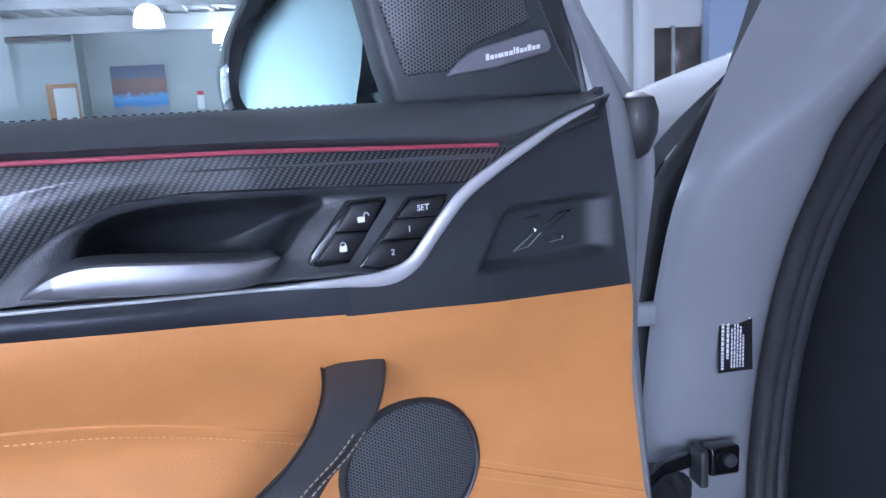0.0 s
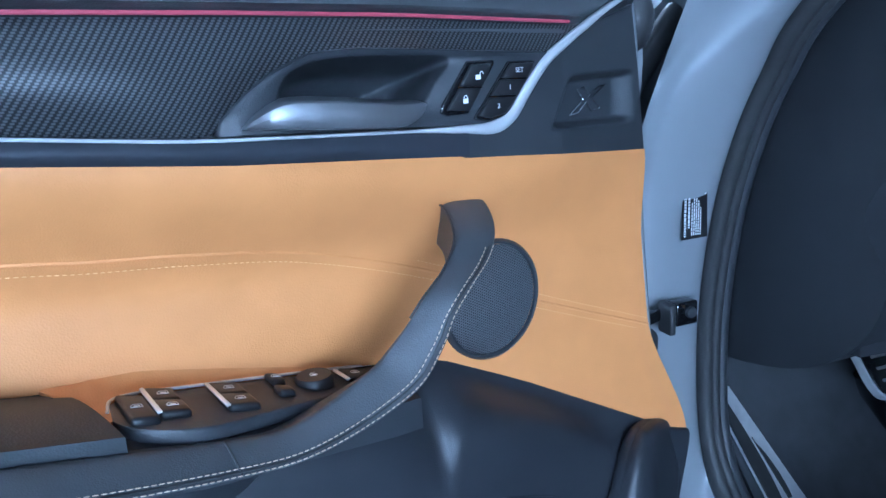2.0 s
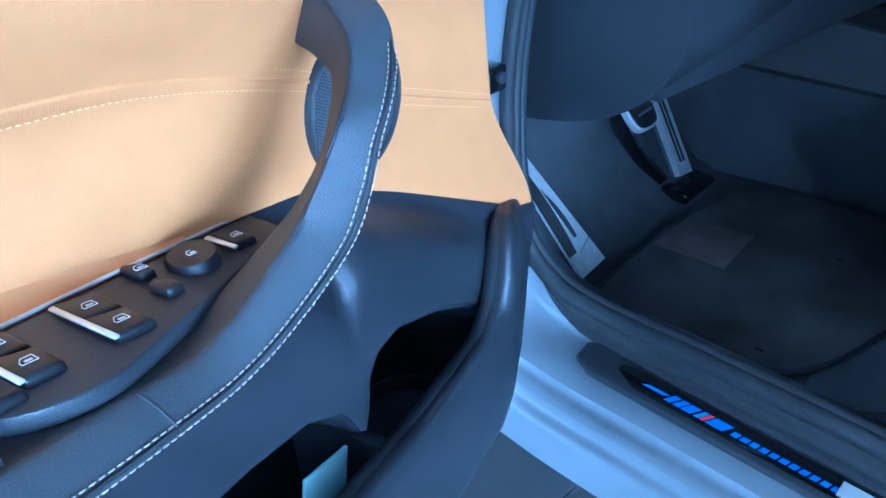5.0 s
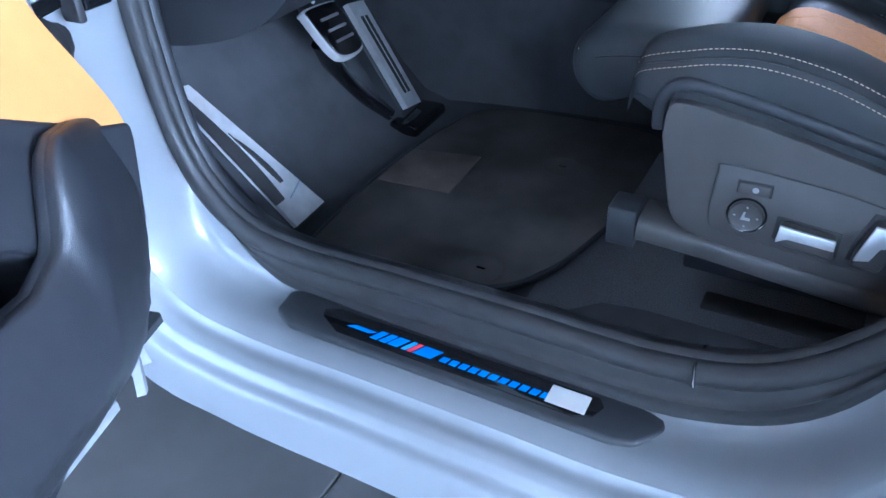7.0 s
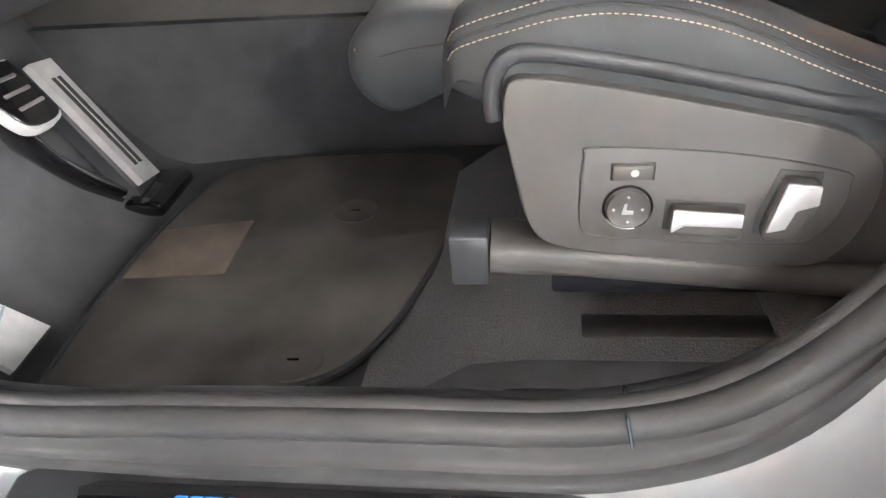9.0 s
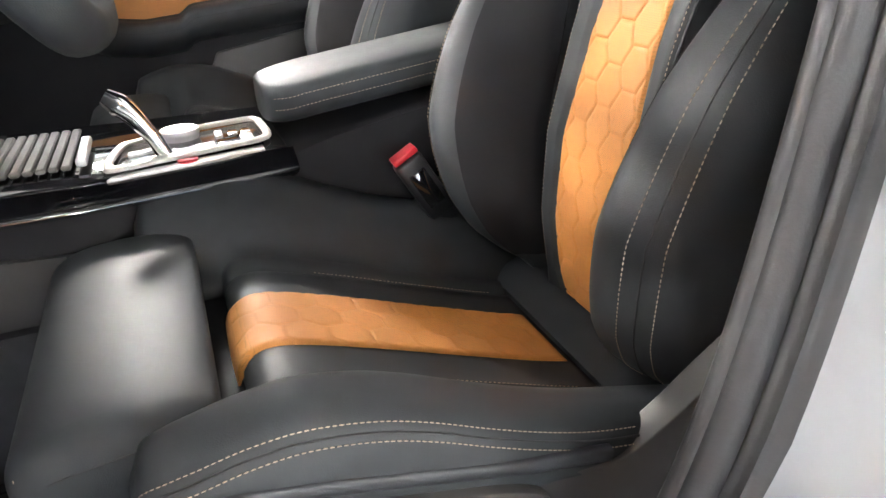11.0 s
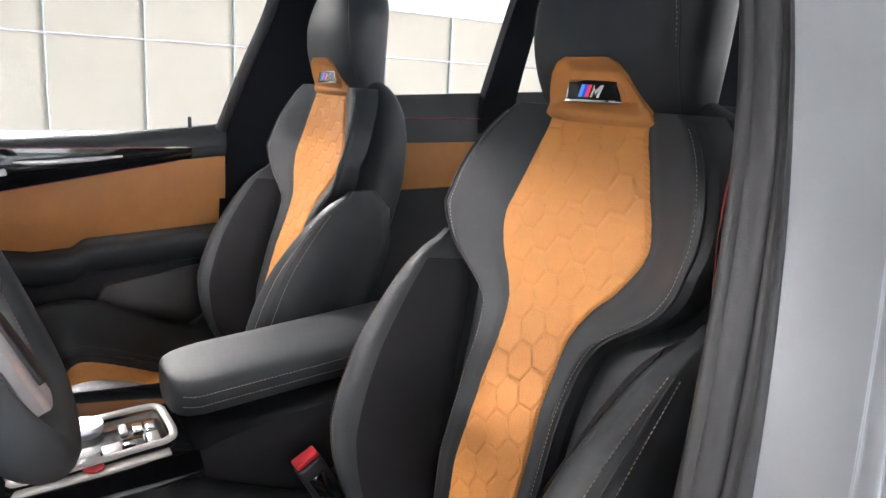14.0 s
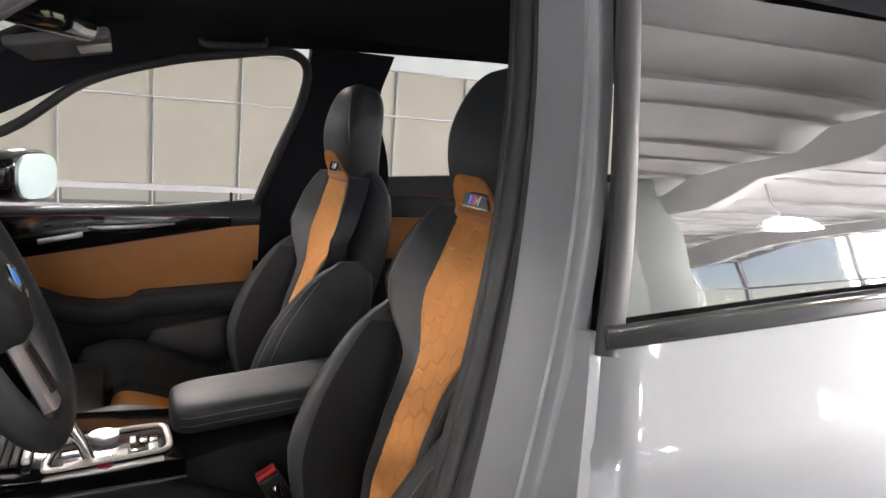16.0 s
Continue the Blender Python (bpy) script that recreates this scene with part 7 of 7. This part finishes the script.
ribbon("pillar_front_far", [(0.68, 1.05, 0.98), (0.645, 0.80, 1.12), (0.615, 0.58, 1.22), (0.60, 0.374, 1.335)], [(0.66, 1.15, 1.00), (0.60, 0.90, 1.18), (0.55, 0.68, 1.31), (0.50, 0.46, 1.43)], headliner_cloth, "black windscreen pillar trim", (0.02, 0, 0.02), n=14)
part("roof_header", sheet(lambda s, q: (-0.52 + 1.04 * s, 0.50 + 0.16 * q, 1.457 + 0.045 * math.sin(math.pi * s) - 0.05 * q ** 2), 16, 6, (0, 0, 0.03)), headliner_cloth, car, "black header lining")


def rear_bench():
    t = part("rear_bench", rbox((0, -0.85, 0.58), (1.30, 0.50, 0.20), 0.05, 4), leather, car, "black leather rear bench")
    part("bench_back", rbox((0, -1.12, 0.88), (1.30, 0.16, 0.56), 0.05, 4, None), leather, t)
    return t


rear_bench()
part("tailgate", rbox((0, -1.95, 0.95), (1.4, 0.06, 1.1), 0.01), headliner_cloth, car, "dark tailgate trim")


def sun_visor(x):
    t = part("sun_visor", rbox((x, 0.40, 1.383), (0.40, 0.17, 0.020), 0.009, 3, pose(0, 0, 0, -12, 0, 0)), visor_cloth, car, "folded black sun visor")
    # pale mirror flap on the visor, gives no light
    part("vanity_flap", rbox((x - 0.02, 0.345, 1.382), (0.16, 0.06, 0.004), 0.001, 1, pose(0, 0, 0, -12, 0, 0)), white_label, t, "pale vanity flap")
    return t


visor_cloth = mat("dark_grey_visor_cloth", (0.13, 0.13, 0.133), 0.9, spec=0.2, grain=(900, "noise"), bump=0.3, spots=0.1, spot_scale=20)
sun_visor(0.36)
part("grab_handle", sweep(curve([(0.56, 0.13, 1.455), (0.545, 0.12, 1.435), (0.54, 0.06, 1.437), (0.545, -0.01, 1.447), (0.56, -0.02, 1.465)], 20), oval(0.007, 0.009, 10)), plastic, car, "black grab handle")


def inner_mirror():
    t = part("rear_view_mirror", loft([[(x + b * 0.2, 0.40 - 0.45 * x + b, 1.407 + a) for a, b in oval(0.034 * k, 0.020 * k, 16, 3)] for x, k in ((-0.12, 0.6), (-0.11, 0.95), (0.0, 1), (0.10, 0.95), (0.11, 0.6))]), gloss, car, "gloss black rear view mirror")
    part("mirror_foot", sweep([(0, 0.48, 1.39), (0, 0.52, 1.44)], oval(0.02, 0.015, 10)), plastic, t)
    return t


inner_mirror()


def seat_belt():
    path = [(-0.650, -0.085, 1.20), (-0.645, -0.075, 1.10), (-0.640, -0.085, 1.00), (-0.634, -0.085, 0.90), (-0.628, -0.085, 0.75), (-0.625, -0.085, 0.58)]
    p = curve(path, 30)
    t = part("seat_belt", sheet(lambda s, q: tuple(p[int(round(s * 29))] + np.array((0.004 * q, -0.024 + 0.048 * q, 0))), 29, 4, (0.0015, 0, 0)), belt_web, car, "black seat belt webbing with a red edge")
    part("belt_edge", sweep([tuple(q + np.array((0.004, 0.0245, 0))) for q in p], oval(0.0006, 0.0010, 6)), belt_red, t, "red woven edge")
    return t


belt_red = mat("red_woven_edge", (0.22, 0.015, 0.02), 0.7)
belt_web = mat("belt_webbing", (0.02, 0.02, 0.022), 0.7, grain=(900, "noise"), bump=0.4)
seat_belt()


# near side behind the opening: rear door with its window
def rear_door():
    def out_x(z):
        return interp(z, (0.40, 0.55, 0.75, 0.95, 1.04, 1.08, 1.14, 1.20, 1.26, 1.32, 1.38, 1.45), (-0.825, -0.845, -0.852, -0.83, -0.80, -0.785, -0.775, -0.762, -0.745, -0.724, -0.699, -0.665))

    def skin(s, q):
        z = 0.42 + (0.668 + 0.075 * s) * q
        y = -0.088 - 1.0 * s
        crease = 0.006 * smoothstep(0.97, 1.0, z) * smoothstep(1.03, 1.0, z)
        return (out_x(z) - 0.012 * math.sin(math.pi * s) - crease + 0.02 * smoothstep(0.02, 0.0, s), y + interp(z, (0.42, 0.7, 1.08), (0.16, 0.09, 0.0)) * (1 - s), z)
    t = part("rear_door", sheet(skin, 40, 30, (0.012, 0, 0)), paint, car, "closed rear door in pale grey paint")
    part("door_shut", sheet(lambda s, q: (out_x(0.44 + 0.66 * q) + 0.010 + 0.05 * s, -0.084 + 0.030 * s + interp(0.44 + 0.66 * q, (0.42, 0.7, 1.08), (0.16, 0.09, 0.0)), 0.44 + 0.66 * q), 6, 20, (0, -0.012, 0)), paint, t, "painted shut face of the rear door")
    win = lambda y, z: (out_x(z) + 0.012, y, z)
    g = part("window_pane", sheet(lambda s, q: win(-0.112 - 0.045 * q - 0.86 * s, 1.095 + 0.07 * s + (0.335 - 0.05 * s) * q), 20, 24, (0.005, 0, 0)), dark_glass, t, "dark tinted window", 60)
    part("belt_strip", sweep([(out_x(1.10) - 0.003, -0.092, 1.098), (out_x(1.12) - 0.006, -0.35, 1.118), (out_x(1.13) - 0.006, -0.6, 1.137), (out_x(1.16) - 0.006, -1.05, 1.172)], oval(0.006, 0.013, 12, 4), scale=[(0.5, 0.85), 1, 1, 1]), gloss, t, "gloss black belt strip")
    part("window_frame", sweep(curve([(out_x(1.08) + 0.006, -0.100, 1.08), (out_x(1.2) + 0.004, -0.115, 1.2), (out_x(1.35) + 0.004, -0.14, 1.35), (out_x(1.45), -0.16, 1.45)], 16), oval(0.013, 0.008, 10, 3), up=(1, 0, 0)), rubber, t, "black window frame")
    return t


rear_door()

# body details
part("scuff_plate", prism([p for p in ((-0.797, 0.640), (-0.797, 0.325), (-0.792, 0.305), (-0.770, 0.288), (-0.756, 0.288), (-0.748, 0.300), (-0.748, 0.655), (-0.757, 0.668), (-0.785, 0.664))], lambda x, y: (x, y, 0.444), (0, 0, 0.010), 0.004, 2), plastic, car, "black scuff plate")
plate_insert = part("plate_insert", prism([(-0.788, 0.590), (-0.788, 0.358), (-0.781, 0.343), (-0.768, 0.338), (-0.760, 0.344), (-0.760, 0.605), (-0.766, 0.618), (-0.775, 0.614)], lambda x, y: (x, y, 0.4535), (0, 0, 0.0015), 0.0005), gloss, car, "gloss black insert")


# ---- fittings of the door opening ----
def pillar_face(x, z):
    """A place on the hinge pillar's rear face."""
    return (x, 0.790 + 0.25 * (0.86 - z) * 0.12, z)


sticker = part("service_sticker", prism([(-0.797, 0.888), (-0.769, 0.888), (-0.767, 0.829), (-0.797, 0.828)], lambda x, z: (x, interp(x, (-0.80, -0.76), (0.778, 0.7755)), z), (0, -0.0008, 0)), black_label, car, "black sticker with white print")
rng = random.Random(4)
rows = []
for x, z0, z1, w in ((-0.7950, 0.831, 0.871, 0.0022), (-0.7905, 0.840, 0.873, 0.0020), (-0.7865, 0.832, 0.866, 0.0012), (-0.7840, 0.832, 0.870, 0.0012), (-0.7815, 0.832, 0.870, 0.0012), (-0.7790, 0.832, 0.868, 0.0012), (-0.7765, 0.832, 0.860, 0.0012), (-0.7715, 0.873, 0.885, 0.0013)):
    z = z0
    while z < z1:
        h = rng.uniform(0.0012, 0.0042)
        rows.append(prism([(x, z), (x + w, z), (x + w, min(z + h, z1)), (x, min(z + h, z1))], lambda p, q: (p, interp(p, (-0.80, -0.76), (0.7771, 0.7746)), q), (0, -0.0003, 0)))
        z += h + 0.0008
part("print", merge(*rows), white_print, sticker, "white print in plain bars")
part("print_disc", lathe([(0.0042, 0.0), (0.0042, 0.0006), (0.0003, 0.0006)], Matrix.Translation((-0.7915, 0.7772, 0.8815)) @ Matrix.Rotation(radians(90), 4, "X"), 20), white_print, sticker)

hinge = part("door_hinge", rbox((-0.818, 0.805, 0.866), (0.012, 0.03, 0.026), 0.004, 2), paint, car, "painted door hinge")
part("hinge_leaf", rbox((-0.845, 0.81, 0.876), (0.05, 0.012, 0.020), 0.003, 2), paint, hinge)
strap = part("check_strap", sweep([(-0.90, 0.735, 0.747), (-0.85, 0.775, 0.750), (-0.80, 0.79, 0.751)], oval(0.004, 0.007, 10, 3)), gloss, car, "black door check strap")
part("strap_bracket", rbox((-0.792, 0.780, 0.750), (0.028, 0.016, 0.026), 0.003, 2), gloss, strap, "black bracket")
part("strap_stop", rbox((-0.815, 0.775, 0.749), (0.008, 0.022, 0.034), 0.003, 2), rubber, strap, "rubber stop")
part("bracket_bolt", lathe([(0.006, 0.0), (0.006, 0.004), (0.003, 0.005), (0.0003, 0.005)], Matrix.Translation((-0.789, 0.772, 0.752)) @ Matrix.Rotation(radians(90), 4, "X"), 12), plastic, strap)
part("cable_boot", sweep(curve([(-0.90, 0.75, 0.70), (-0.85, 0.79, 0.715), (-0.81, 0.83, 0.71)], 20), oval(0.022, 0.024, 14), scale=[1 + 0.1 * math.sin(k * 2.2) for k in range(20)]), rubber, car, "ribbed rubber cable boot")

# latch striker and label on the centre pillar
def on_pillar(x, z, lift=0.0):
    n = Vector((-0.3032, 0.9063, 0.2945))
    y = 0.0563 - ((x + 0.747) * n.x + (z - 0.7781) * n.z) / n.y
    return Vector((x, y, z)) + n * lift


striker = part("latch_striker", prism([(p[0] - 0.788, p[1] + 0.857) for p in oval(0.026, 0.034, 28, 3)], lambda x, z: tuple(on_pillar(x, z, -0.002)), (-0.0012, 0.0036, 0.0012), 0.0006), paint, car, "bright steel latch striker with two bolts")
part("striker_loop", sweep(curve([on_pillar(-0.788, 0.868, 0.0), on_pillar(-0.766, 0.870, 0.012), on_pillar(-0.757, 0.860, 0.018), on_pillar(-0.764, 0.852, 0.019), on_pillar(-0.786, 0.849, 0.019), on_pillar(-0.798, 0.853, 0.012), on_pillar(-0.802, 0.858, 0.0)], 26), oval(0.0036, 0.0036, 10)), lever_satin, striker, "bent steel loop")
part("striker_bar", sweep([on_pillar(-0.766, 0.874, 0.005), on_pillar(-0.802, 0.866, 0.006)], oval(0.003, 0.003, 8)), lever_satin, striker)
for x, z in ((-0.783, 0.880), (-0.786, 0.843)):
    b0 = on_pillar(x, z, 0.001)
    turn = Vector((-0.3032, 0.9063, 0.2945)).to_track_quat("Z", "Y").to_matrix().to_4x4()
    part("striker_bolt", lathe([(0.0075, 0.0), (0.0075, 0.003), (0.006, 0.0042), (0.003, 0.0038), (0.0026, 0.0018), (0.0002, 0.0018)], Matrix.Translation(b0) @ turn, 20), lever_satin, striker, "round steel bolt")


def tag_place(a, b, lift):
    return tuple(on_pillar(-0.770, 0.832, lift) + (on_pillar(-0.806, 0.827, lift) - on_pillar(-0.770, 0.832, lift)) * (a / 0.036) + (on_pillar(-0.773, 0.806, lift) - on_pillar(-0.770, 0.832, lift)) * (b / 0.026))


tag = part("pillar_label", prism([(0, 0), (0.038, 0), (0.038, 0.044), (0, 0.044)], lambda x, z: tag_place(x, z, 0.0012), (-0.0002, 0.0006, 0.0002)), white_label, car, "white label with black panels and yellow bars")
for a0, a1, b0, b1, m_ in ((0.002, 0.007, 0.006, 0.040, black_label), (0.0145, 0.030, 0.012, 0.040, black_label), (0.0045, 0.0062, 0.016, 0.030, yellow_print), (0.0175, 0.0192, 0.016, 0.036, yellow_print), (0.0085, 0.0092, 0.004, 0.020, black_label), (0.0105, 0.0112, 0.004, 0.016, black_label), (0.0122, 0.0135, 0.008, 0.018, black_label), (0.031, 0.0365, 0.003, 0.006, black_label)):
    part("label_bar", prism([(a0, b0), (a1, b0), (a1, b1), (a0, b1)], lambda x, z: tag_place(x, z, 0.0022 if m_ is not yellow_print else 0.0027), (-0.0001, 0.0003, 0.0001)), m_, tag)

# lit plain marks on the scuff plate
zp = 0.4552
MARKS = [(0.580, 0.556, -0.7775, -0.7735, blue_light), (0.552, 0.545, -0.782, -0.770, blue_light), (0.542, 0.535, -0.782, -0.770, blue_light), (0.533, 0.5225, -0.782, -0.770, blue_light),
         (0.5185, 0.514, -0.782, -0.770, stripe_lightblue), (0.5125, 0.508, -0.782, -0.770, stripe_red), (0.506, 0.488, -0.782, -0.770, blue_light)]
for y0, y1, x0, x1, m_ in MARKS:
    part("lit_mark", prism([(x0, y0 + 0.004), (x1, y0 - 0.003), (x1, y1 - 0.003), (x0, y1 + 0.004)], lambda x, y: (x, y, zp), (0, 0, 0.0005)), m_, plate_insert)
for k in range(11):
    y = 0.484 - 0.0095 * k
    part("lit_mark", prism([(-0.781, y), (-0.7745, y - 0.002), (-0.7745, y - 0.0088), (-0.781, y - 0.0068)], lambda x, y_: (x, y_, zp), (0, 0, 0.0005)), blue_light, plate_insert)
part("paper_label", rbox((-0.7735, 0.3665, 0.4556), (0.020, 0.034, 0.0006), 0.0002, 1, None), white_label, car, "small white paper label")


# ---- floor tiles ----
def tile_mesh():
    me = bpy.data.meshes.new("tile")
    bm = rbox((0, 0, -0.008), (1.196, 0.596, 0.016), 0.002, 1)
    bm.to_mesh(me)
    bm.free()
    me.materials.append(tile)
    return me


tile_data = tile_mesh()
rest_bms = []
for i in range(-9, 9):
    for j in range(-20, 36):
        x, y = -0.8 + 1.2 * i, 0.45 + 0.6 * j
        if not (ROOM_W < x < ROOM_E and ROOM_S < y < ROOM_N):
            continue
        if -5 < i < 4 and -9 < j < 10:
            ob = new("tile", tile_data)
            ob.parent = floor
            ob.location = (x, y, 0)
        else:
            rest_bms.append((x, y))
verts, faces = [], []
for x, y in rest_bms:
    k = len(verts)
    for z in (-0.012, 0.0):
        verts += [(x - 0.597, y - 0.297, z), (x + 0.597, y - 0.297, z), (x + 0.597, y + 0.297, z), (x - 0.597, y + 0.297, z)]
    faces += [(k + 4, k + 5, k + 6, k + 7), (k, k + 1, k + 5, k + 4), (k + 1, k + 2, k + 6, k + 5), (k + 2, k + 3, k + 7, k + 6), (k + 3, k, k + 4, k + 7)]
me = bpy.data.meshes.new("far_tiles")
me.from_pydata(verts, [], faces)
me.materials.append(tile)
far_tiles = new("far_tiles", me)
far_tiles.parent = floor
tagged(far_tiles, "grey floor tiles further off", kind="stuff")
